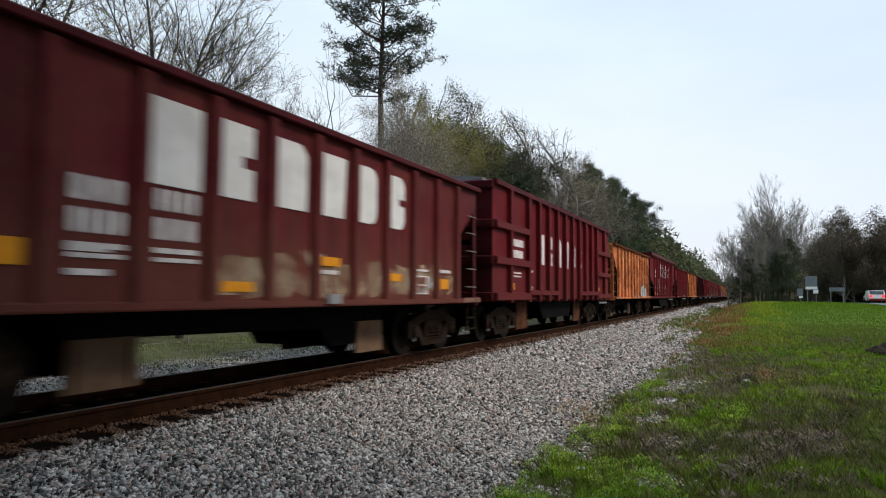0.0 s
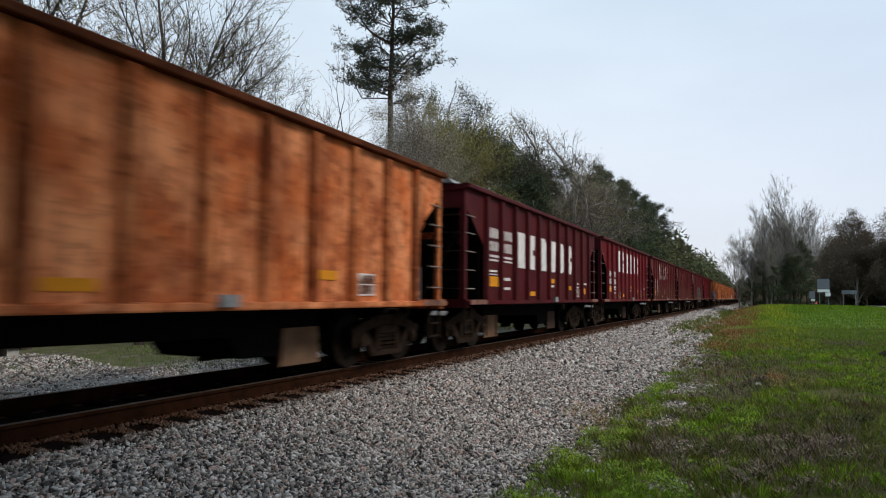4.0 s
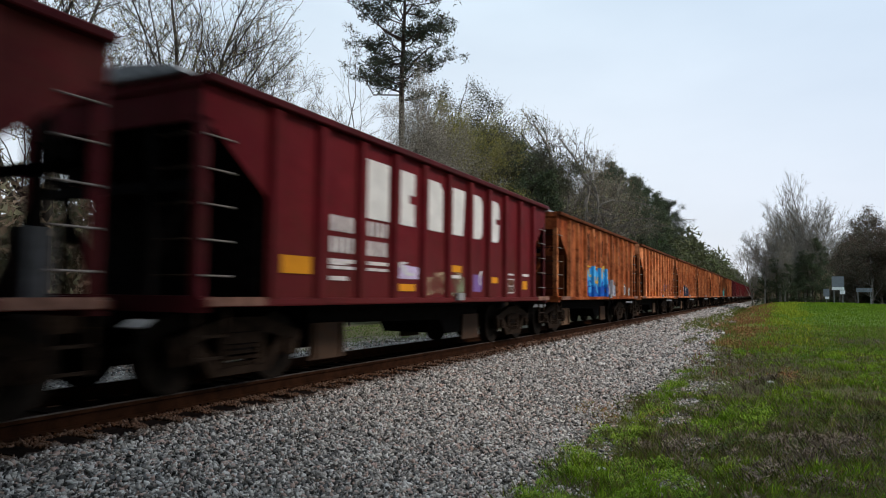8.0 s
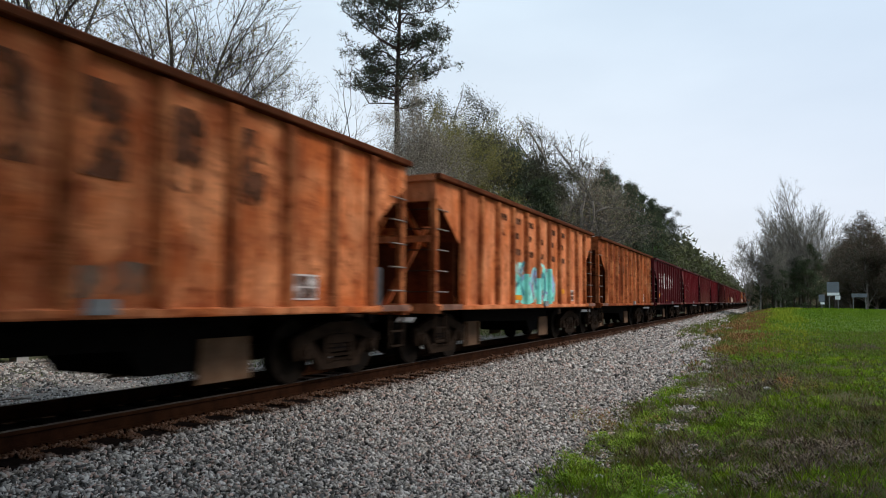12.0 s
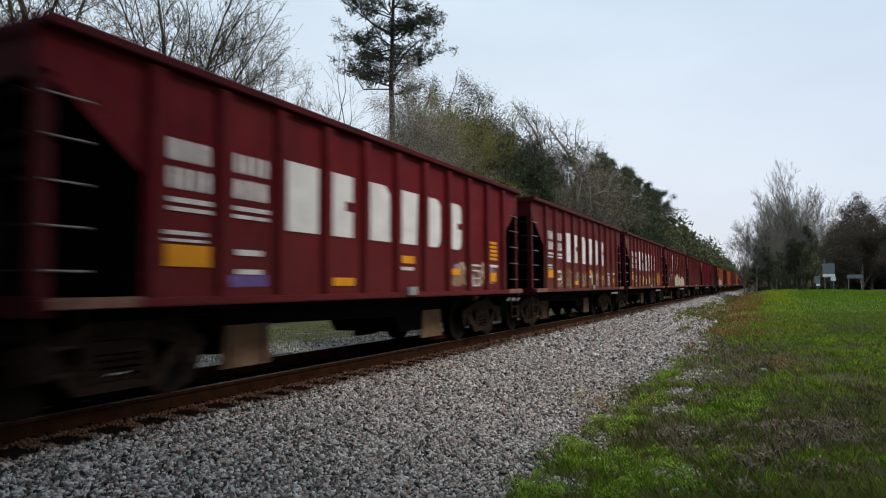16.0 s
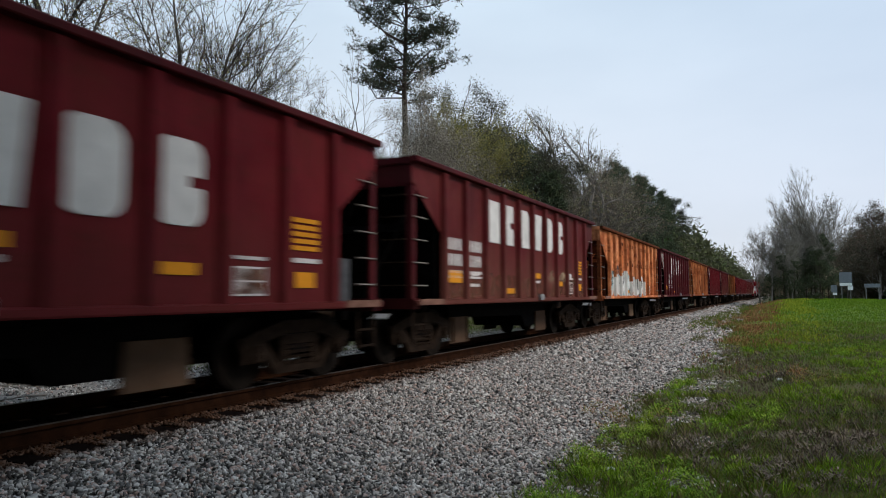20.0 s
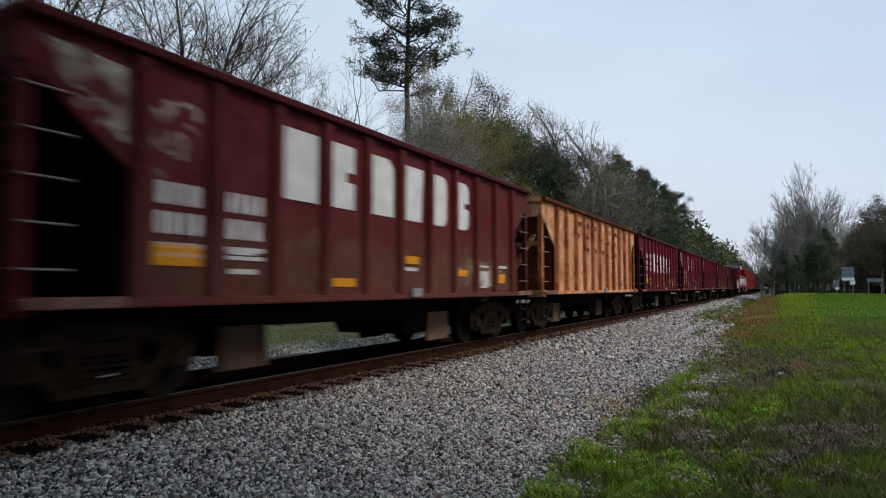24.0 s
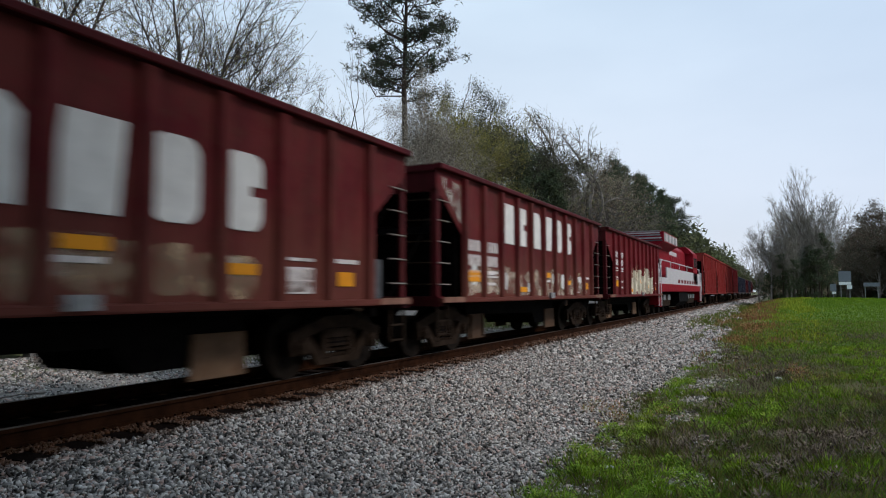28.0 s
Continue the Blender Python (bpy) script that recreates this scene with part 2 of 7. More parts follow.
def leaf_mat(name, cols, rough=0.7, through_light=0.25):
    def build(n, l, b):
        c = island_mix(n, l, cols)
        l.new(c, b.inputs["Base Color"])
        out = n["Material Output"]
        tr = n.new("ShaderNodeBsdfTranslucent")
        ms = n.new("ShaderNodeMixShader")
        ms.inputs[0].default_value = through_light
        l.new(c, tr.inputs["Color"])
        l.new(b.outputs[0], ms.inputs[1])
        l.new(tr.outputs[0], ms.inputs[2])
        l.new(ms.outputs[0], out.inputs["Surface"])
    return material(name, build, rough, 0.0, 0.15)


L_BUD = leaf_mat("spring buds", [(0.240, 0.252, 0.096), (0.288, 0.240, 0.120), (0.192, 0.216, 0.084), (0.240, 0.156, 0.096)], 0.7, 0.45)
L_OLIVE = leaf_mat("olive spring leaves", [(0.208, 0.202, 0.078), (0.273, 0.254, 0.078), (0.169, 0.156, 0.085), (0.338, 0.305, 0.078)], 0.7, 0.4)
L_FAR = leaf_mat("hazy distant leaves", [(0.085, 0.09, 0.045), (0.11, 0.115, 0.055), (0.075, 0.075, 0.045), (0.10, 0.12, 0.045)])
L_BLOOM = leaf_mat("yellow blossom", [(0.55, 0.45, 0.04), (0.45, 0.40, 0.05), (0.20, 0.24, 0.05)])
L_GREYTWIG = leaf_mat("grey brown twigs", [(0.299, 0.267, 0.221), (0.234, 0.208, 0.176), (0.325, 0.299, 0.227)], 0.9, 0.1)
L_PINE = leaf_mat("dark pine needles", [(0.048, 0.068, 0.038), (0.066, 0.09, 0.046), (0.09, 0.11, 0.052), (0.05, 0.06, 0.038)], 0.7, 0.2)
L_DARKPINE = leaf_mat("dark open pine needles", [(0.034, 0.046, 0.03), (0.048, 0.064, 0.036), (0.07, 0.078, 0.045), (0.042, 0.042, 0.032)], 0.7, 0.1)
L_OAK = leaf_mat("dusky young leaves", [(0.052, 0.056, 0.036), (0.075, 0.076, 0.044), (0.044, 0.042, 0.034), (0.09, 0.09, 0.044)], 0.7, 0.12)
L_DARKWOOD = leaf_mat("dark reddish wood leaves", [(0.11, 0.08, 0.06), (0.08, 0.078, 0.048), (0.125, 0.085, 0.062), (0.065, 0.066, 0.044)])
L_GREEN = leaf_mat("fresh green leaves", [(0.05, 0.10, 0.025), (0.07, 0.13, 0.03), (0.04, 0.075, 0.02)])
L_REDBUD = leaf_mat("reddish brown spring leaves", [(0.27, 0.215, 0.16), (0.20, 0.195, 0.12), (0.29, 0.22, 0.16), (0.17, 0.165, 0.11)])


def stone_build(n, l, b):
    c = island_mix(n, l, [(0.39, 0.36, 0.325), (0.20, 0.185, 0.17), (0.50, 0.47, 0.43), (0.28, 0.26, 0.24), (0.05, 0.047, 0.044),
                          (0.42, 0.31, 0.265), (0.58, 0.555, 0.52), (0.12, 0.115, 0.11)])
    near = coords(n, l, (1, 1, 1), "World")
    sep = n.new("ShaderNodeSeparateXYZ")
    l.new(near, sep.inputs[0])
    jit = noise_fac(n, l, near, 3.0, 0.2, 0.8)
    add = n.new("ShaderNodeMath")
    add.operation = "MULTIPLY_ADD"
    add.inputs[1].default_value = 0.5
    l.new(jit, add.inputs[0])
    away = n.new("ShaderNodeMath")
    away.operation = "SUBTRACT"
    away.inputs[1].default_value = TRACK_X
    size = n.new("ShaderNodeMath")
    size.operation = "ABSOLUTE"
    l.new(sep.outputs["X"], away.inputs[0])
    l.new(away.outputs[0], size.inputs[0])
    l.new(size.outputs[0], add.inputs[2])
    rg = n.new("ShaderNodeMapRange")
    rg.inputs[1].default_value, rg.inputs[2].default_value = 1.92, 1.5
    l.new(add.outputs[0], rg.inputs[0])
    c = mixed(n, l, scaled(n, l, rg.outputs[0], 0.9), c, (0.09, 0.036, 0.014))
    l.new(c, b.inputs["Base Color"])


M_STONE = material("crushed granite ballast", stone_build, 0.9, 0.0, 0.2)


def ballast_build(n, l, b):
    vec = coords(n, l, (1, 1, 1), "World")
    v = n.new("ShaderNodeTexVoronoi")
    v.inputs["Scale"].default_value = 20
    l.new(vec, v.inputs["Vector"])
    r = n.new("ShaderNodeValToRGB")
    e = r.color_ramp.elements
    e[0].color, e[1].color = (0.03, 0.028, 0.026, 1), (0.30, 0.27, 0.24, 1)
    l.new(v.outputs["Color"], r.inputs["Fac"])
    c = mixed(n, l, scaled(n, l, noise_fac(n, l, vec, 1.2, 0.4, 0.75), 0.4), r.outputs["Color"], (0.17, 0.15, 0.13))
    sep = n.new("ShaderNodeSeparateXYZ")
    l.new(vec, sep.inputs[0])
    add = n.new("ShaderNodeMath")
    add.operation = "MULTIPLY_ADD"
    add.inputs[1].default_value = 0.5
    l.new(noise_fac(n, l, vec, 3.0, 0.2, 0.8), add.inputs[0])
    away = n.new("ShaderNodeMath")
    away.operation = "SUBTRACT"
    away.inputs[1].default_value = TRACK_X
    size = n.new("ShaderNodeMath")
    size.operation = "ABSOLUTE"
    l.new(sep.outputs["X"], away.inputs[0])
    l.new(away.outputs[0], size.inputs[0])
    l.new(size.outputs[0], add.inputs[2])
    rg = n.new("ShaderNodeMapRange")
    rg.inputs[1].default_value, rg.inputs[2].default_value = 1.92, 1.5
    l.new(add.outputs[0], rg.inputs[0])
    c = mixed(n, l, scaled(n, l, rg.outputs[0], 0.9), c, (0.075, 0.03, 0.014))
    # shade under the train, painted as a dark strip between the rails
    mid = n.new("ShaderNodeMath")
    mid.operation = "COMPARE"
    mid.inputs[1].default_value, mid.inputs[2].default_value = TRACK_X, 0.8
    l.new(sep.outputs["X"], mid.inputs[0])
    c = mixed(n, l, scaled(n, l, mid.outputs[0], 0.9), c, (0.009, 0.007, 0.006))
    l.new(c, b.inputs["Base Color"])
    relief(n, l, b, v.outputs["Distance"], 0.9, 0.03)


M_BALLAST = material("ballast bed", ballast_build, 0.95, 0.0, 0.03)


def ground_build(n, l, b):
    vec = coords(n, l, (1, 1, 1), "World")
    sep = n.new("ShaderNodeSeparateXYZ")
    l.new(vec, sep.inputs[0])
    green = mixed(n, l, noise_fac(n, l, vec, 0.8), (0.085, 0.095, 0.025), (0.13, 0.13, 0.035))
    green = mixed(n, l, scaled(n, l, noise_fac(n, l, vec, 0.35, 0.5, 0.7), 0.85), green, (0.10, 0.074, 0.052))
    green = mixed(n, l, scaled(n, l, noise_fac(n, l, vec, 9.0, 0.4, 0.7), 0.5), green, (0.045, 0.05, 0.02))
    grit = mixed(n, l, noise_fac(n, l, vec, 14.0), (0.20, 0.18, 0.16), (0.38, 0.35, 0.32))
    # gravel and earth on the far side of the track, grass beyond and on the near side
    wob = noise_fac(n, l, vec, 0.6, 0.2, 0.8)
    add = n.new("ShaderNodeMath")
    add.operation = "MULTIPLY_ADD"
    add.inputs[1].default_value = 1.6
    l.new(wob, add.inputs[0])
    l.new(sep.outputs["X"], add.inputs[2])
    near_edge = n.new("ShaderNodeMapRange")
    near_edge.inputs[1].default_value, near_edge.inputs[2].default_value = -1.7, -1.1
    l.new(add.outputs[0], near_edge.inputs[0])
    far_edge = n.new("ShaderNodeMapRange")
    far_edge.inputs[1].default_value, far_edge.inputs[2].default_value = -12.2, -13.0
    l.new(add.outputs[0], far_edge.inputs[0])
    away = n.new("ShaderNodeMapRange")
    away.inputs[1].default_value, away.inputs[2].default_value = 16.0, 45.0
    l.new(sep.outputs["Y"], away.inputs[0])
    lush = mixed(n, l, noise_fac(n, l, vec, 0.5), (0.075, 0.14, 0.018), (0.12, 0.19, 0.024))
    green = mixed(n, l, away.outputs[0], green, lush)
    green = mixed(n, l, scaled(n, l, noise_fac(n, l, vec, 45.0, 0.45, 0.6), 0.6), green, (0.07, 0.055, 0.04))
    grit = mixed(n, l, away.outputs[0], grit, (0.11, 0.10, 0.06))
    c = mixed(n, l, near_edge.outputs[0], grit, green)
    rough = mixed(n, l, noise_fac(n, l, vec, 2.4), (0.075, 0.095, 0.035), (0.14, 0.13, 0.08))
    c = mixed(n, l, far_edge.outputs[0], c, rough)
    l.new(c, b.inputs["Base Color"])
    relief(n, l, b, noise_fac(n, l, vec, 25.0, 0.3, 0.7), 0.7, 0.03)


M_GROUND = material("grass and grit ground", ground_build, 0.95, 0.0, 0.1)


def grass_mat(name, cols, patch, patch_scale, lo, hi):
    def build(n, l, b):
        c = island_mix(n, l, cols)
        vec = coords(n, l, (1, 1, 1), "World")
        c = mixed(n, l, scaled(n, l, noise_fac(n, l, vec, patch_scale, lo, hi), 0.8), c, patch)
        l.new(c, b.inputs["Base Color"])
    return material(name, build, 0.85, 0.0, 0.05)


M_GRASS = grass_mat("spring grass", [(0.11, 0.19, 0.022), (0.15, 0.25, 0.028), (0.16, 0.13, 0.05), (0.21, 0.24, 0.035), (0.08, 0.13, 0.022), (0.21, 0.15, 0.085)], (0.14, 0.10, 0.06), 0.45, 0.5, 0.7)
M_LUSH = grass_mat("lush grass", [(0.19, 0.32, 0.02), (0.26, 0.42, 0.028), (0.15, 0.26, 0.018)], (0.36, 0.38, 0.03), 0.5, 0.5, 0.75)
M_FIELD = grass_mat("field grass", [(0.12, 0.22, 0.016), (0.17, 0.28, 0.02), (0.09, 0.17, 0.014)], (0.20, 0.25, 0.022), 0.5, 0.5, 0.75)
M_DRY = grass_mat("dry weeds", [(0.20, 0.16, 0.125), (0.15, 0.12, 0.105), (0.27, 0.215, 0.16), (0.12, 0.095, 0.07)], (0.15, 0.12, 0.06), 0.7, 0.5, 0.75)
M_WEED = grass_mat("bright weed leaves", [(0.17, 0.29, 0.03), (0.22, 0.36, 0.035), (0.12, 0.22, 0.025), (0.28, 0.36, 0.05)], (0.22, 0.27, 0.04), 0.9, 0.5, 0.75)
M_CLOVER = grass_mat("clover leaves", [(0.08, 0.17, 0.025), (0.11, 0.22, 0.03), (0.06, 0.12, 0.02)], (0.14, 0.17, 0.03), 0.8, 0.5, 0.75)
M_DARKWEED = grass_mat("dark weed leaves", [(0.045, 0.075, 0.02), (0.06, 0.10, 0.025), (0.07, 0.06, 0.03)], (0.06, 0.06, 0.03), 0.8, 0.5, 0.75)
M_DULL = grass_mat("dull grey-green grass", [(0.11, 0.17, 0.04), (0.15, 0.20, 0.055), (0.19, 0.165, 0.11), (0.09, 0.14, 0.035)], (0.15, 0.13, 0.10), 0.5, 0.5, 0.7)
M_SORREL = grass_mat("red sorrel", [(0.34, 0.13, 0.075), (0.29, 0.10, 0.07), (0.26, 0.20, 0.06), (0.17, 0.19, 0.045)], (0.22, 0.22, 0.05), 0.5, 0.5, 0.7)
M_YFLOWER = grass_mat("yellow weeds", [(0.36, 0.36, 0.035), (0.28, 0.32, 0.03), (0.20, 0.29, 0.03)], (0.18, 0.27, 0.03), 0.6, 0.5, 0.7)


# ---- mesh helpers ----
def box(bm, x0, x1, y0, y1, z0, z1, bevel=0.0):
    v = [bm.verts.new((x, y, z)) for z in (z0, z1) for y in (y0, y1) for x in (x0, x1)]
    for f in ((0, 2, 3, 1), (4, 5, 7, 6), (0, 1, 5, 4), (2, 6, 7, 3), (0, 4, 6, 2), (1, 3, 7, 5)):
        bm.faces.new([v[i] for i in f])


def prism(bm, outline, a0, a1, axis="x"):
    """An outline of (u, w) pairs pushed from a0 to a1 along an axis: x takes (y, z), y takes (x, z), z takes (x, y)."""
    def at(u, w, a):
        return {"x": (a, u, w), "y": (u, a, w), "z": (u, w, a)}[axis]
    lo = [bm.verts.new(at(u, w, a0)) for u, w in outline]
    hi = [bm.verts.new(at(u, w, a1)) for u, w in outline]
    bm.faces.new(lo)
    bm.faces.new(hi[::-1])
    for i in range(len(lo)):
        j = (i + 1) % len(lo)
        bm.faces.new((lo[j], lo[i], hi[i], hi[j]))


def rod(bm, a, b, r0, r1=None, sides=8):
    a, b = Vector(a), Vector(b)
    r1 = r0 if r1 is None else r1
    d = (b - a).normalized()
    u = d.orthogonal().normalized()
    w = d.cross(u)
    ring = [[bm.verts.new(p + (u * math.cos(k * math.tau / sides) + w * math.sin(k * math.tau / sides)) * r) for k in range(sides)]
            for p, r in ((a, r0), (b, r1))]
    for k in range(sides):
        j = (k + 1) % sides
        bm.faces.new((ring[0][k], ring[0][j], ring[1][j], ring[1][k]))
    bm.faces.new(ring[0][::-1])
    bm.faces.new(ring[1])


def mesh_of(name, bm, mat, smooth=False):
    bmesh.ops.recalc_face_normals(bm, faces=bm.faces)
    me = bpy.data.meshes.new(name)
    bm.to_mesh(me)
    bm.free()
    me.materials.append(mat)
    if smooth:
        me.polygons.foreach_set("use_smooth", [True] * len(me.polygons))
    return me


def part(name, bm, mat, parent=None, label="", m=None, smooth=False):
    ob = new(name, mesh_of(name, bm, mat, smooth) if isinstance(bm, bmesh.types.BMesh) else bm)
    if parent:
        ob.parent = parent
    if m is not None:
        ob.matrix_basis = m
    if label:
        ob["label"] = label
    return ob


def raw_mesh(name, verts, faces, mat):
    me = bpy.data.meshes.new(name)
    me.from_pydata(verts, [], faces)
    me.materials.append(mat)
    return me


def np_mesh(name, verts, tris, mat):
    """A mesh from an array of vertices and an array of triangles."""
    me = bpy.data.meshes.new(name)
    me.vertices.add(len(verts))
    me.vertices.foreach_set("co", np.asarray(verts, dtype=np.float32).ravel())
    me.loops.add(len(tris) * 3)
    me.loops.foreach_set("vertex_index", np.asarray(tris, dtype=np.int32).ravel())
    me.polygons.add(len(tris))
    me.polygons.foreach_set("loop_start", np.arange(len(tris), dtype=np.int32) * 3)
    me.update(calc_edges=True)
    me.materials.append(mat)
    return me


# ---- ground ----
def step(a, b, v):
    k = min(1.0, max(0.0, (v - a) / (b - a)))
    return k * k * (3 - 2 * k)


def ground_z(x, y):
    z = -0.66 + 0.16 * step(-2.5, 2.0, x)
    z += 0.95 * step(25, 88, y) * step(-4.0, 1.0, x) * (1 - 0.15 * step(6, 14, x))
    z -= 1.0 * step(92, 182, y) * step(-4.0, 1.0, x)
    z += 0.3 * step(-11.0, -16.0, x)
    z += 0.045 * noise.noise((x * 0.9, y * 0.9, 0.0)) + 0.02 * noise.noise((x * 2.7, y * 2.7, 5.0))
    return z


def build_ground():
    xs = sorted(set([-900, -500, -250, -120, -70, -45, -32, -25] + [round(-20 + 0.5 * i, 2) for i in range(30)] +
                    [round(-5 + 0.25 * i, 2) for i in range(60)] + [10 + i for i in range(0, 16)] + [30, 40, 60, 100, 200, 450, 900]))
    ys = sorted(set([-600, -250, -100, -50, -25, -12, -6, -2] + [round(0.3 * i, 2) for i in range(84)] + [25 + i for i in range(0, 40)] +
                    [65 + 2.5 * i for i in range(30)] + [145, 160, 180, 210, 250, 300, 400, 600, 1000, 2000, 3500]))
    verts = [(x, y, ground_z(x, y)) for y in ys for x in xs]
    w = len(xs)
    faces = [(j * w + i, j * w + i + 1, (j + 1) * w + i + 1, (j + 1) * w + i) for j in range(len(ys) - 1) for i in range(w - 1)]
    me = raw_mesh("ground", verts, faces, M_GROUND)
    me.polygons.foreach_set("use_smooth", [True] * len(me.polygons))
    tagged(new("ground", me), "uneven ground of spring grass, grit and bare earth", "ground", kind="structure")


build_ground()


def bed_z(off):
    """Height of the ballast bed at an offset from the middle of the track."""
    a = abs(off)
    if a < 1.6:
        return -0.215
    return -0.215 - (a - 1.6) * 0.145 - 0.02 * math.sin(a * 2)


def surface_z(x, y):
    """The top of ground or ballast, whichever is higher."""
    o = x - TRACK_X
    return max(ground_z(x, y), bed_z(o) - 0.01) if abs(o) < 4.7 else ground_z(x, y)


def build_bed():
    offs = [-4.9, -4.2, -3.4, -2.6, -1.9, -1.5, -0.9, 0.0, 0.9, 1.5, 1.9, 2.6, 3.2, 3.8, 4.3, 4.8]
    ys = [-60, -30, -15] + [i * 1.0 for i in range(-8, 60)] + [60 + 10 * i for i in range(30)] + [420, 600, 900]
    verts = [(TRACK_X + (o * (1 - 0.3 * step(45, 75, y)) if o > 0 else o) + (0.25 * noise.noise((y * 0.5, o, 2.0)) if abs(o) > 3 else 0), y,
              bed_z(o) - 0.008 + (0.012 * noise.noise((o * 2, y * 2, 9.0)) if abs(o) > 1.6 else 0)) for y in ys for o in offs]
    w = len(offs)
    faces = [(j * w + i, j * w + i + 1, (j + 1) * w + i + 1, (j + 1) * w + i) for j in range(len(ys) - 1) for i in range(w - 1)]
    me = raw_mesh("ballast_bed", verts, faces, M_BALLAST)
    me.polygons.foreach_set("use_smooth", [True] * len(me.polygons))
    tagged(new("ballast_bed", me), "sloping bed of grey crushed-stone ballast, rusty beside the rails", "ballast", kind="structure")


build_bed()

# crushed stones: a rough block, chipped, squashed and turned at random
BLOCK = [(-1, -1, -1), (1, -1, -1), (1, 1, -1), (-1, 1, -1), (-0.8, -0.7, 1), (0.7, -0.8, 1), (0.8, 0.6, 1), (-0.6, 0.8, 1)]
BLOCK_F = [(0, 2, 1), (0, 3, 2), (4, 5, 6), (4, 6, 7), (0, 1, 5), (0, 5, 4), (1, 2, 6), (1, 6, 5), (2, 3, 7), (2, 7, 6), (3, 0, 4), (3, 4, 7)]


def stones(name, points, sizes, label):
    rng = np.random.default_rng(5)
    n = len(points)
    base = np.array(BLOCK) * 0.72
    shape = rng.uniform(0.6, 1.3, (n, 1, 3)) * (base[None] + rng.normal(0, 0.33, (n, 8, 3)))
    shape[:, :, 2] *= 0.68
    a = rng.uniform(0, math.tau, n)
    c, s = np.cos(a)[:, None], np.sin(a)[:, None]
    x = shape[:, :, 0] * c - shape[:, :, 1] * s
    y = shape[:, :, 0] * s + shape[:, :, 1] * c
    tilt = rng.normal(0, 0.8, n)[:, None]
    z = shape[:, :, 2] + x * np.sin(tilt) * 0.7
    v = np.stack([x, y, z], 2) * np.asarray(sizes)[:, None, None] + np.asarray(points)[:, None, :]
    f = (np.array(BLOCK_F)[None] + (np.arange(n) * 8)[:, None, None]).reshape(-1, 3)
    ob = new(name, np_mesh(name, v.reshape(-1, 3), f, M_STONE))
    return tagged(ob, label, "gravel", kind="stuff")


def scatter_stones():
    rng = np.random.default_rng(11)
    pts, sizes = [], []
    for y0, y1, per, size in ((-7.0, 3.0, 300, 0.034), (3.0, 9.0, 1750, 0.0205), (9.0, 16.0, 950, 0.0255), (16.0, 30.0, 320, 0.042), (30.0, 60.0, 120, 0.06), (60.0, 130.0, 34, 0.11)):
        n = int(per * 3.8 * (y1 - y0))
        off = rng.uniform(0.86, 5.0, n)
        ys = rng.uniform(y0, y1, n)
        for o, y in zip(off, ys):
            if (o > 4.5 and rng.random() < (o - 4.5) / 0.5) or o > 5.0 - 1.5 * step(45, 75, y):
                continue
            if 0.98 < o < 1.43 and (y - 4.31 + 0.165) % 0.495 < 0.33:
                continue
            z = max(bed_z(o) + (0.012 * noise.noise((o * 2, y * 2, 9.0)) if o > 1.6 else 0.02), ground_z(TRACK_X + o, y) + 0.004)
            pts.append((TRACK_X + o, y, z + 0.006 + 0.012 * rng.random()))
            sizes.append(size * rng.uniform(0.45, 1.4))
    stones("ballast_stones", pts, sizes, "loose grey and pinkish crushed ballast stones")
    pts, sizes = [], []
    for _ in range(16000):
        x, y = rng.uniform(-12.9, -8.5), rng.uniform(4, 32)
        pts.append((x, y, surface_z(x, y) + 0.01))
        sizes.append(0.026 * rng.uniform(0.6, 1.4))
    for _ in range(9000):
        x, y = rng.uniform(-16.6, -12.6), rng.uniform(4, 11.6)
        pts.append((x, y, surface_z(x, y) + 0.008))
        sizes.append(0.032 * rng.uniform(0.5, 1.3))
    stones("gravel_strip", pts, sizes, "pale gravel strip beyond the track")
    pts, sizes = [], []
    for _ in range(1500):
        x, y = -2.2 + rng.normal(0, 0.5), rng.uniform(4.5, 26)
        x += 0.35 * noise.noise((y * 0.4, 3.0, 1.0))
        pts.append((x, y, ground_z(x, y) + 0.006))
        sizes.append(0.02 * rng.uniform(0.5, 1.4))
    stones("scattered_stones", pts, sizes, "stray stones among the grass beside the ballast")


scatter_stones()


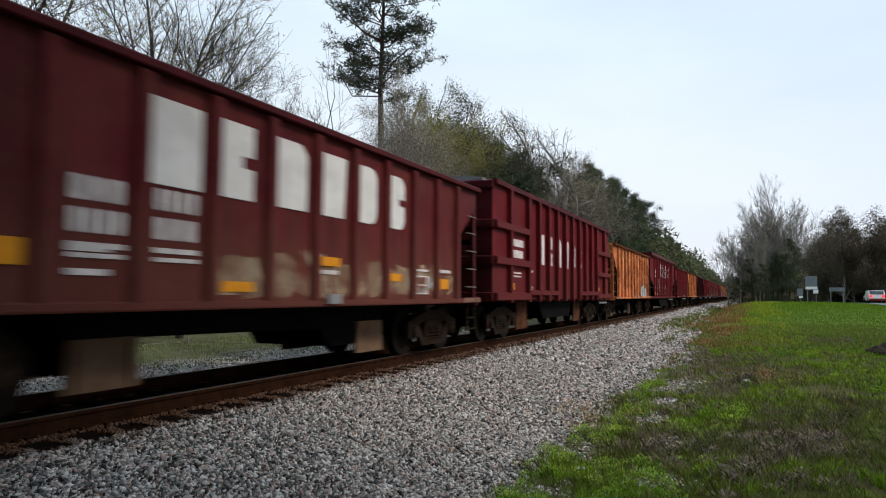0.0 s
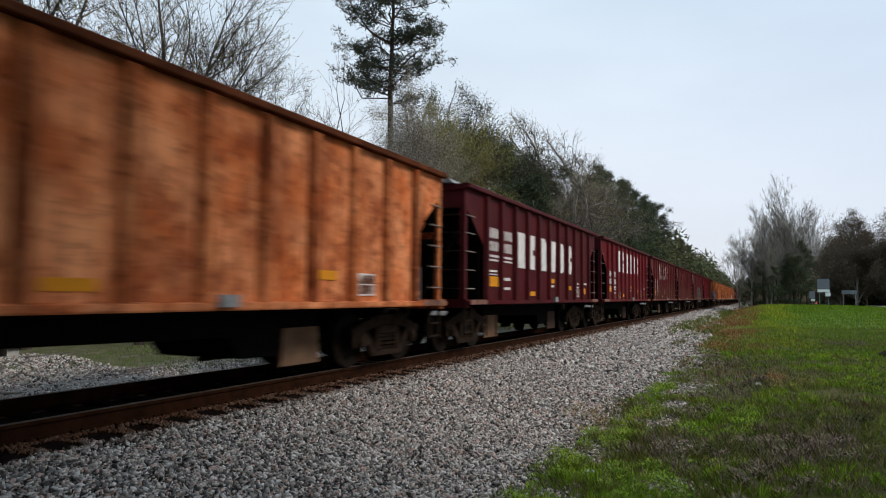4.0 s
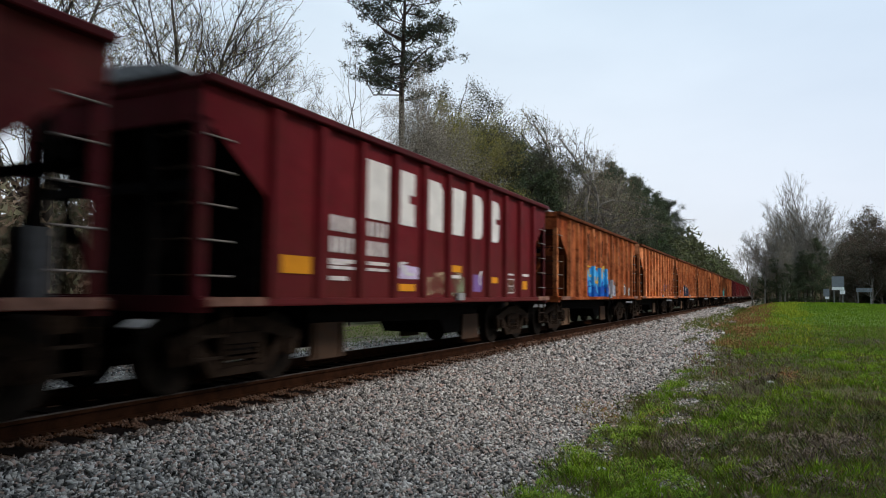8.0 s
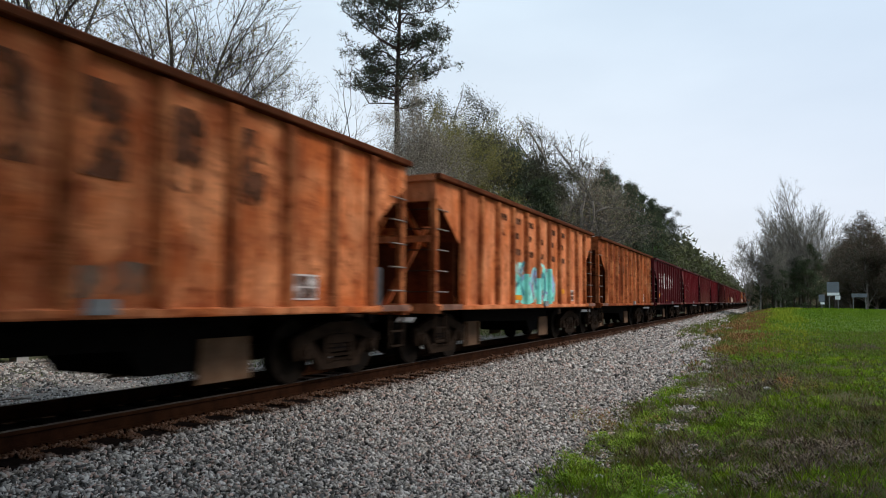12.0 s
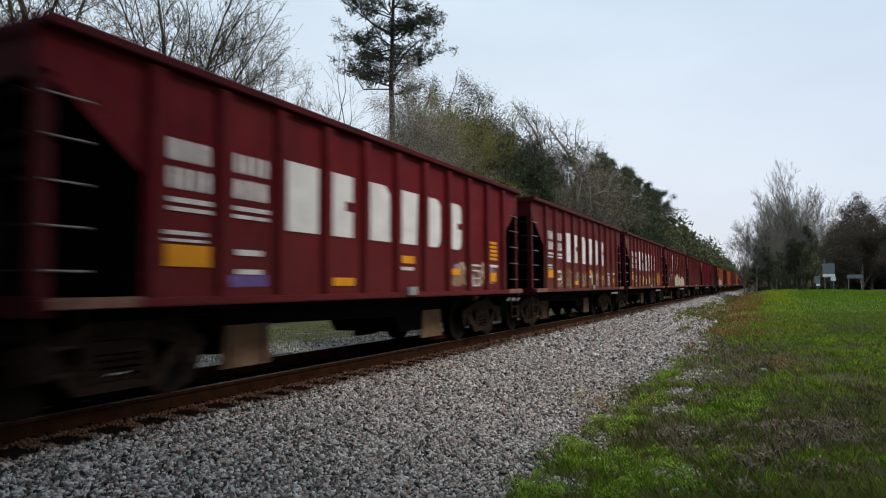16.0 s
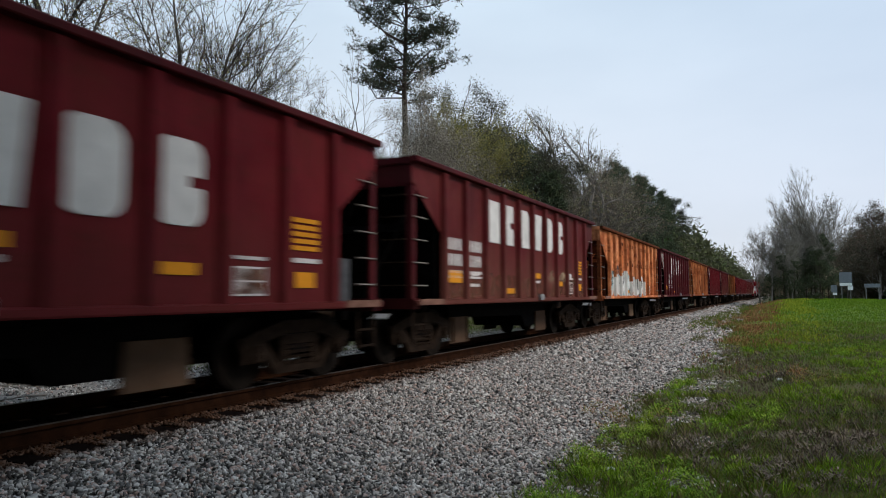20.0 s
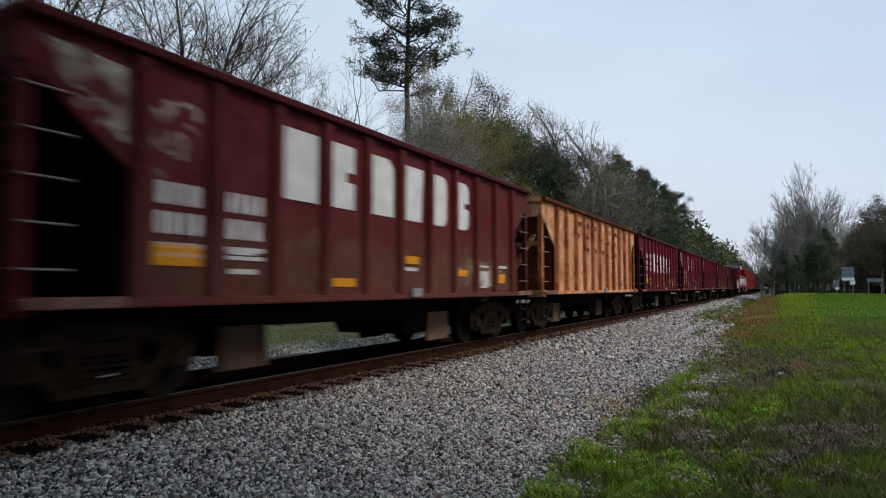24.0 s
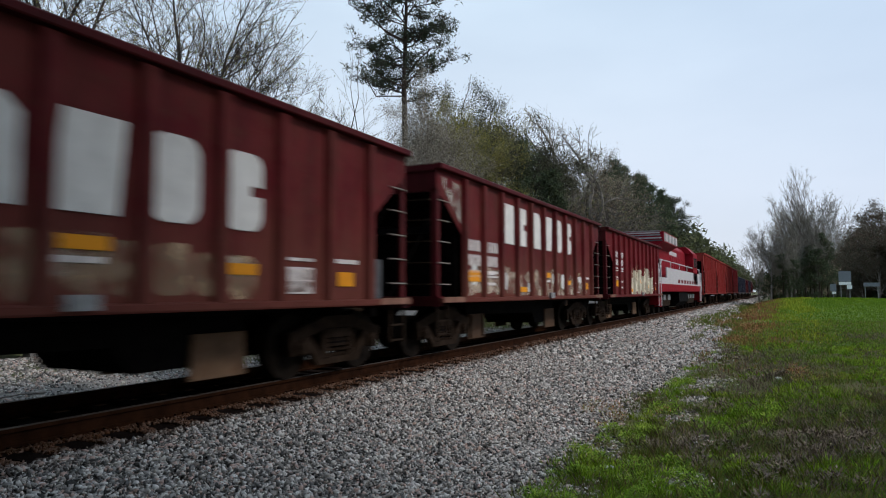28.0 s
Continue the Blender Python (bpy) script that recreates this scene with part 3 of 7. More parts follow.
# ---- track ----
def build_track():
    track = tagged(new("railway_track"), "rusty rails on dark timber ties in stone ballast", "railway track")
    for side in (-1, 1):
        bm = bmesh.new()
        prof = [(-0.07, -0.185), (0.07, -0.185), (0.07, -0.172), (0.012, -0.15), (0.012, -0.05), (0.036, -0.04), (0.036, -0.004),
                (-0.036, -0.004), (-0.036, -0.04), (-0.012, -0.05), (-0.012, -0.15), (-0.07, -0.172)]
        prism(bm, prof, -40, 420, "y")
        rail = part("rail", bm, M_RAIL, track, "rusty steel rail", pose(TRACK_X + side * 0.755, 0, 0))
        bm = bmesh.new()
        box(bm, -0.034, 0.034, -40, 420, -0.004, 0.0)
        part("running_surface", bm, M_RAILTOP, rail, "worn bright rail head")
    bm = bmesh.new()
    prism(bm, [(-1.38, -0.36), (1.38, -0.36), (1.38, -0.2), (1.365, -0.187), (-1.365, -0.187), (-1.38, -0.2)], -0.115, 0.115, "y")
    tie = mesh_of("tie", bm, M_TIE)
    bm = bmesh.new()
    box(bm, -0.17, 0.17, -0.1, 0.1, -0.187, -0.178)
    for dx in (-0.12, 0.12):
        for dy in (-0.06, 0.06):
            box(bm, dx - 0.018, dx + 0.018, dy - 0.018, dy + 0.018, -0.178, -0.15)
    plate = mesh_of("tie_plate", bm, M_RAIL)
    rng = random.Random(3)
    for i in range(-6, 110):
        t = part("tie", tie, None, track, m=pose(TRACK_X + rng.uniform(-0.04, 0.04), 4.31 + i * 0.495, rng.uniform(-0.012, 0.004), 0, 0, rng.uniform(-1, 1)))
        if i < 60:
            part("tie_plate", plate, None, t, m=pose(0.755, 0, 0))
    bm = bmesh.new()
    for i in range(110, 600):
        box(bm, -1.3, 1.3, 4.31 + i * 0.495 - 0.115, 4.31 + i * 0.495 + 0.115, -0.36, -0.187)
    far = part("far_ties", bm, M_TIE, track, m=pose(TRACK_X, 0, 0))
    far["kind"] = "stuff"


build_track()


# ---- the train ----
# Local space of a car: x across, y back from its leading end, z up from the rail tops.
HALF = 1.5
LONG = 12.5
RIBS = [1.2] + [1.15 + 1.02 * i for i in range(1, 11)]


def sub(name, mesh, parent, m=None, label=""):
    """A part that shares a mesh with its likes."""
    return part(name, mesh, None, parent, label, m)


def bogie_meshes():
    out = {}
    bm = bmesh.new()
    box(bm, -1.05, 1.05, -0.18, 0.18, 0.42, 0.72)
    box(bm, -0.3, 0.3, -0.3, 0.3, 0.6, 0.78)
    for s in (-1, 1):
        box(bm, s * 0.55 - 0.04, s * 0.55 + 0.04, -0.75, 0.75, 0.3, 0.4)
    out["bolster"] = mesh_of("bogie", bm, M_STEEL)
    bm = bmesh.new()
    prism(bm, [(-1.16, 0.53), (-1.16, 0.66), (-0.78, 0.76), (-0.34, 0.87), (0.34, 0.87), (0.78, 0.76), (1.16, 0.66), (1.16, 0.53), (0.82, 0.57), (0.36, 0.69), (-0.36, 0.69), (-0.82, 0.57)], -0.06, 0.06, "x")
    prism(bm, [(-0.84, 0.60), (-0.70, 0.60), (-0.40, 0.27), (0.40, 0.27), (0.70, 0.60), (0.84, 0.60), (0.52, 0.17), (-0.52, 0.17)], -0.055, 0.055, "x")
    for e in (-1, 1):
        box(bm, -0.055, 0.055, e * 0.34 - 0.06, e * 0.34 + 0.06, 0.25, 0.72)
        prism(bm, [(e * 0.72, 0.36), (e * 0.78, 0.36), (e * 0.8, 0.6), (e * 0.7, 0.6)], -0.05, 0.05, "x")
        prism(bm, [(e * 1.02, 0.34), (e * 1.1, 0.34), (e * 1.14, 0.6), (e * 1.0, 0.6)], -0.05, 0.05, "x")
        rod(bm, (0.03, e * 0.89, 0.46), (0.11, e * 0.89, 0.46), 0.125, 0.11, 12)
        rod(bm, (0.11, e * 0.89, 0.46), (0.13, e * 0.89, 0.46), 0.06, 0.05, 8)
    for k in range(3):
        for z in (0.27, 0.34, 0.41, 0.48):
            rod(bm, (0.0, -0.18 + 0.18 * k, z + 0.01), (0.0, -0.18 + 0.18 * k, z + 0.05), 0.075, 0.075, 8)
    box(bm, -0.05, 0.07, -0.28, 0.28, 0.55, 0.68)
    out["side_frame"] = mesh_of("side_frame", bm, M_TRUCK)
    bm = bmesh.new()
    rod(bm, (-0.07, 0, 0.46), (0.06, 0, 0.46), 0.46, 0.455, 28)
    rod(bm, (-0.1, 0, 0.46), (-0.07, 0, 0.46), 0.49, 0.485, 28)
    rod(bm, (0.06, 0, 0.46), (0.09, 0, 0.46), 0.14, 0.11, 16)
    out["wheel"] = mesh_of("wheel", bm, M_WHEEL)
    bm = bmesh.new()
    rod(bm, (-0.8, 0, 0.46), (0.8, 0, 0.46), 0.085, None, 10)
    out["axle"] = mesh_of("axle", bm, M_WHEEL)
    return out


BOGIE = bogie_meshes()


def add_bogie(car, y, scale=1.0, base=0.89):
    b = sub("bogie", BOGIE["bolster"], car, pose(0, y, 0), "dusty cast-steel freight bogie")
    for s in (-1, 1):
        sub("side_frame", BOGIE["side_frame"], b, pose(s * 1.0, 0, 0, 0, 0, 0 if s > 0 else 180))
        for e in (-1, 1):
            sub("wheel", BOGIE["wheel"], b, pose(s * 0.755, e * base, 0, 0, 0, 0 if s > 0 else 180))
    for e in (-1, 1):
        sub("axle", BOGIE["axle"], b, pose(0, e * base, 0))


def coupler_mesh():
    bm = bmesh.new()
    box(bm, -0.09, 0.09, -0.42, 0.3, 0.76, 0.96)
    prism(bm, [(-0.17, -0.66), (0.1, -0.7), (0.18, -0.42), (0.12, -0.3), (-0.12, -0.3), (-0.18, -0.42)], 0.72, 1.0, "z")
    box(bm, -0.02, 0.02, -0.35, -0.25, 0.55, 0.78)
    return mesh_of("coupler", bm, M_TRUCK)


COUPLER = coupler_mesh()


def rung_mesh(length):
    bm = bmesh.new()
    rod(bm, (0, 0, 0), (0, length, 0), 0.012, None, 6)
    rod(bm, (0, 0, 0), (-0.06, 0, 0), 0.014, None, 6)
    rod(bm, (0, length, 0), (-0.06, length, 0), 0.014, None, 6)
    return mesh_of("rung", bm, M_RUNG)


RUNG = rung_mesh(0.42)
# rungs of the car ends: a darker copy, with the shade in its colour
SHADED_END_RUNG = RUNG.copy()
SHADED_END_RUNG.materials[0] = M_TRUCK


def flat_shape(name, outline, mat, x=HALF + 0.014):
    """A painted shape on the flank: an outline of (y, z) pairs, 3 mm thick."""
    bm = bmesh.new()
    prism(bm, outline, x - 0.002, x + 0.002, "x")
    return mesh_of(name, bm, mat)


def rounded(y0, y1, z0, z1, r, n=5):
    pts = []
    for cy, cz, a0 in ((y1 - r, z1 - r, 0), (y0 + r, z1 - r, 90), (y0 + r, z0 + r, 180), (y1 - r, z0 + r, 270)):
        for k in range(n + 1):
            a = radians(a0 + 90 * k / n)
            pts.append((cy + r * math.cos(a), cz + r * math.sin(a)))
    return pts


def rect(y0, y1, z0, z1):
    return [(y0, z0), (y1, z0), (y1, z1), (y0, z1)]


def logo_outlines(y, w, z0, z1, pitch):
    """Six plain blocks in place of the large lettering, one to a panel."""
    h = z1 - z0
    out = [rect(y, y + w * 1.05, z0, z1)]
    a = y + pitch
    out.append([(a, z0), (a + w * 0.86, z0), (a + w * 0.86, z0 + 0.42 * h), (a + w * 0.6, z0 + 0.42 * h), (a + w * 0.6, z0 + 0.58 * h), (a + w * 0.86, z0 + 0.58 * h), (a + w * 0.86, z1), (a, z1)])
    a += pitch
    out.append([(a, z0), (a + w, z0), (a + w, z1 - 0.15 * h), (a + w * 0.8, z1), (a, z1)])
    a += pitch
    out.append([(a, z0), (a + w * 0.9, z0), (a + w, z1), (a + w * 0.12, z1)])
    a += pitch
    out.append(rounded(a, a + w * 0.88, z0, z1, 0.2))
    a += pitch
    edge, mid = a + w * 0.84, (z0 + z1) / 2
    out.append([(edge, mid - 0.05 * h), (edge - 0.2, mid - 0.05 * h), (edge - 0.2, mid + 0.08 * h), (edge, mid + 0.08 * h)] + rounded(a, edge, z0, z1, 0.18))
    return out


def logo_meshes(mat, y=3.25, w=0.74, z0=1.88, z1=2.79, pitch=1.02):
    return [flat_shape("logo_block", o, mat) for o in logo_outlines(y, w, z0, z1, pitch)]


def ghost_meshes(y=3.25, w=0.74, z0=1.88, z1=2.79, pitch=1.02):
    """What is left of the lettering on rusted cars: two or three short dark bars to a panel."""
    out = []
    for k in range(6):
        bm = bmesh.new()
        a = y + k * pitch
        for z, b, e in ((z0, 0.0, 0.8), ((z0 + z1) / 2 - 0.06, 0.1, 0.62), (z1 - 0.15, 0.05, 0.85))[(1 if k == 0 else 0):(2 if k == 3 else 3)]:
            prism(bm, rounded(a + b * w, a + e * w, z, z + 0.15, 0.03, 2), HALF + 0.012, HALF + 0.016, "x")
        out.append(mesh_of("logo_block", bm, M_GHOST))
    return out


LOGO = {"white": logo_meshes(M_WHITE), "ghost": ghost_meshes(), "smudge": logo_meshes(M_GHOST, w=0.6)}


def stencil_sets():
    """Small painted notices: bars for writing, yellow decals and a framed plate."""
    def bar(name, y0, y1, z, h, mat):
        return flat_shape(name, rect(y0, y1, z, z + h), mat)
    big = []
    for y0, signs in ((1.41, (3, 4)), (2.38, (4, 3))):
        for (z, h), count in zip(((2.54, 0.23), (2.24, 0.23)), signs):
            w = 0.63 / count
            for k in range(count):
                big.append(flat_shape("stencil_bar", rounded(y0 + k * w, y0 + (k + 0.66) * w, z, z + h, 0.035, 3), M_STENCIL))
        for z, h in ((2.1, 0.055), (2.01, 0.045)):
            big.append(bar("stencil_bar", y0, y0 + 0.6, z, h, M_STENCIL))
    small = [bar("notice_bar", y0, y1, z, h, M_STENCIL) for y0, y1, z, h in (
        (1.36, 1.94, 1.76, 0.045), (1.36, 1.94, 1.69, 0.03), (2.42, 2.86, 1.58, 0.07), (2.42, 2.86, 1.36, 0.06), (9.42, 9.98, 1.62, 0.04), (10.5, 11.05, 1.62, 0.06), (6.36, 6.85, 1.48, 0.06))]
    decal = [bar("yellow_decal", y0, y1, z, h, M_YELLOW) for y0, y1, z, h in (
        (1.38, 2.0, 1.43, 0.23), (4.4, 4.95, 1.22, 0.12), (6.4, 6.9, 1.6, 0.13), (8.4, 8.9, 1.42, 0.13), (10.55, 10.95, 1.3, 0.2))]
    bm = bmesh.new()
    prism(bm, rect(9.44, 9.98, 1.2, 1.54), HALF + 0.004, HALF + 0.016, "x")
    plate = mesh_of("data_plate", bm, M_STENCIL)
    bm = bmesh.new()
    prism(bm, rect(9.465, 9.955, 1.225, 1.36), HALF + 0.014, HALF + 0.019, "x")
    prism(bm, rect(9.465, 9.955, 1.38, 1.515), HALF + 0.014, HALF + 0.019, "x")
    face = mesh_of("plate_face", bm, M_GHOST)
    bm = bmesh.new()
    box(bm, HALF + 0.128, HALF + 0.19, 6.38, 6.68, 1.06, 1.2)
    case = mesh_of("sill_box", bm, M_GREYPLATE)
    return big, small, decal, plate, face, case


STACK = [flat_shape("yellow_decal", rect(10.48, 11.02, 1.78 + 0.09 * k, 1.84 + 0.09 * k), M_YELLOW) for k in range(5)]
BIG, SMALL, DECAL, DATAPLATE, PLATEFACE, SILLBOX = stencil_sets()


def hopper_car():
    """An open ballast hopper, 12.5 m long, as the pattern of most cars."""
    car = new("hopper_car")
    side = [(0, 3.5), (0, 3.12), (0.18, 3.0), (1.14, 2.3), (1.14, 1.08), (11.4, 1.08), (11.4, 2.3), (12.32, 2.99), (12.5, 3.12), (12.5, 3.5)]
    bm = bmesh.new()
    prism(bm, side, HALF - 0.012, HALF, "x")
    sheet = mesh_of("side_sheet", bm, BODY)
    bm = bmesh.new()
    prism(bm, [(0, -0.11), (0.088, -0.065), (0.088, 0.065), (0, 0.11)], 1.1, 3.44, "z")
    rib = mesh_of("rib", bm, BODY)
    bm = bmesh.new()
    prism(bm, [(-0.06, 3.47), (0.11, 3.47), (0.12, 3.485), (0.12, 3.55), (0.1, 3.57), (-0.06, 3.57)], -0.02, 12.52, "y")
    chord = mesh_of("top_chord", bm, BODY)
    bm = bmesh.new()
    prism(bm, [(-0.02, 1.02), (0.12, 1.02), (0.13, 1.04), (0.13, 1.1), (0.0, 1.12), (-0.02, 1.12)], 0.0, 12.5, "y")
    sill = mesh_of("side_sill", bm, BODY)
    for s in (-1, 1):
        flip = pose(0, 0, 0) if s > 0 else pose(0, LONG, 0, 0, 0, 180)
        sub("side_sheet", sheet, car, flip)
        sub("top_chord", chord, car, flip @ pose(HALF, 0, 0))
        sub("side_sill", sill, car, flip @ pose(HALF, 0, 0))
        for y in RIBS:
            sub("rib", rib, car, flip @ pose(HALF - 0.001, y, 0))
    # both ends are alike
    bm = bmesh.new()
    box(bm, -1.487, 1.487, 0.0, 0.03, 3.06, 3.45)
    box(bm, -1.5, 1.5, -0.04, 0.08, 3.44, 3.56)
    end_sheet = mesh_of("end_sheet", bm, BODY)
    bm = bmesh.new()
    prism(bm, [(0.05, 3.1), (2.75, 1.12), (2.78, 1.15), (0.08, 3.13)], -1.485, 1.485, "x")
    slope = mesh_of("slope_sheet", bm, BODY)
    bm = bmesh.new()
    prism(bm, [(0.02, 3.05), (2.62, 1.13), (2.7, 1.13), (0.12, 3.05)], -0.04, 0.04, "x")
    stiffener = mesh_of("stiffener", bm, BODY)
    bm = bmesh.new()
    prism(bm, [(1.38, 0.0), (1.5, 0.0), (1.5, 0.14), (1.47, 0.14), (1.47, 0.03), (1.38, 0.03)], 1.1, 3.1, "z")
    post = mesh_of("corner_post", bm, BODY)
    bm = bmesh.new()
    box(bm, -0.05, 0.05, 0.02, 0.12, 1.1, 3.06)
    end_post = mesh_of("end_post", bm, BODY)
    bm = bmesh.new()
    prism(bm, [(-0.06, 0.0), (0.06, 0.0), (0.96, 1.5), (0.84, 1.5)], 0.2, 0.26, "y")
    end_brace = mesh_of("end_brace", bm, BODY)
    bm = bmesh.new()
    box(bm, -1.38, 1.38, 0.04, 0.13, 2.3, 2.42)
    end_beam = mesh_of("end_beam", bm, BODY)
    bm = bmesh.new()
    box(bm, -1.55, 1.55, -0.02, 0.16, 0.96, 1.14)
    box(bm, -1.5, 1.5, 0.16, 1.1, 1.05, 1.09)
    end_sill = mesh_of("end_platform", bm, BODY)
    bm = bmesh.new()
    prism(bm, [(1.05, 1.1), (1.1, 1.1), (1.1, 2.4), (1.05, 2.4)], -1.4, 1.4, "x")
    bulk = mesh_of("bulkhead", bm, BODY)
    bm = bmesh.new()
    box(bm, -0.02, 0.02, -0.01, 0.03, 0.42, 1.0)
    box(bm, -0.02, 0.02, 0.42, 0.46, 0.42, 1.0)
    for z in (0.44, 0.68):
        box(bm, -0.02, 0.02, 0.0, 0.45, z, z + 0.03)
    stirrup = mesh_of("step", bm, M_TRUCK)
    bm = bmesh.new()
    prism(bm, [(0.0, 0.17), (0.94, 0.17), (0.9, 0.72), (0.04, 0.72)], -0.02, 0.02, "x")
    box(bm, 0.02, 0.06, 0.1, 0.16, 0.2, 0.7)
    box(bm, 0.02, 0.06, 0.78, 0.84, 0.2, 0.7)
    door = mesh_of("discharge_door", bm, M_DOOR)
    bm = bmesh.new()
    box(bm, -0.008, 0.008, 0.06, 0.98, 1.03, 1.13)
    sill_end = mesh_of("sill_end", bm, M_SILLEND)
    bm = bmesh.new()
    box(bm, -0.16, 0.16, -0.08, 0.08, 0.0, 0.02)
    tread = mesh_of("step_tread", bm, M_GREYPLATE)
    for e in (0, 1):
        turn = pose(0, 0, 0) if e == 0 else pose(0, LONG, 0, 0, 0, 180)
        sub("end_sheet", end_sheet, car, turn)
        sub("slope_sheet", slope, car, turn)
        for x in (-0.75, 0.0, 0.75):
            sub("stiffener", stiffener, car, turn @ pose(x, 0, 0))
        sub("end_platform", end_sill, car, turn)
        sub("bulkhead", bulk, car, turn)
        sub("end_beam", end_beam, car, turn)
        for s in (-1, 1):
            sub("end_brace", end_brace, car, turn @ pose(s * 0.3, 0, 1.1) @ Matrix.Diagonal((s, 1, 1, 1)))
        for s in (-1, 1):
            m = turn @ (pose(0, 0, 0) if s > 0 else pose(0, 0, 0) @ Matrix.Diagonal((-1, 1, 1, 1)))
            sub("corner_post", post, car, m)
            sub("end_post", end_post, car, turn @ pose(s * 0.72, 0, 0))
            sub("discharge_door", door, car, turn @ pose(s * 0.78, 2.98, 0), "dusty tan discharge door")
        for z in (1.36, 1.75, 2.14, 2.53, 2.9):
            sub("rung", RUNG, car, turn @ pose(HALF + 0.03, 0.06, z) if e == 0 else pose(HALF + 0.03, LONG - 0.48, z))
            sub("rung", SHADED_END_RUNG, car, turn @ pose(1.4, -0.05, z, 0, 0, 90))
        for s in (-1, 1):
            sub("sill_end", sill_end, car, turn @ pose(s * 1.63, 0, 0))
        sub("step_tread", tread, car, turn @ pose(1.12, -0.42, 0.84, 28, 0, 0), "bright worn step plate")
        sub("step", stirrup, car, pose(HALF - 0.02, 0.03 if e == 0 else LONG - 0.48, 0))
        sub("coupler", COUPLER, car, turn)
        add_bogie(car, 1.25 if e == 0 else LONG - 1.25)
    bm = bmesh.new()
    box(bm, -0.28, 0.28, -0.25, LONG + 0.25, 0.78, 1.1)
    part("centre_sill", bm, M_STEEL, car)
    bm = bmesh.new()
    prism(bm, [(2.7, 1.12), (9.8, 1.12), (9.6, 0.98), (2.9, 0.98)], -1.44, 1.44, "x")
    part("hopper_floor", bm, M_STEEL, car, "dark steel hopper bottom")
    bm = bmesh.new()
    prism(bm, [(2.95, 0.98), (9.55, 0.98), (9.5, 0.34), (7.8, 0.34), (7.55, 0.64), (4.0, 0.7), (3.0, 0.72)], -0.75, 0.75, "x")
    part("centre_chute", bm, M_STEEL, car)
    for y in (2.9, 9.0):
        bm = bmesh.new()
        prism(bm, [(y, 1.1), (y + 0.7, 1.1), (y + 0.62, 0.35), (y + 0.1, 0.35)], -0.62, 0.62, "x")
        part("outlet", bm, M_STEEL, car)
    bm = bmesh.new()
    rod(bm, (-0.7, LONG - 0.5, 1.3), (0.3, LONG - 0.5, 1.3), 0.2, None, 14)
    part("air_reservoir", bm, M_STEEL, car)
    bm = bmesh.new()
    box(bm, 0.85, 1.2, LONG - 0.5, LONG - 0.25, 1.1, 1.75)
    part("valve_box", bm, M_VALVE, car, "grey brake valve box on the end platform")
    bm = bmesh.new()
    rod(bm, (0.9, 3.2, 0.98), (0.9, 9.4, 0.96), 0.03, None, 6)
    part("brake_rod", bm, M_STEEL, car)
    return car


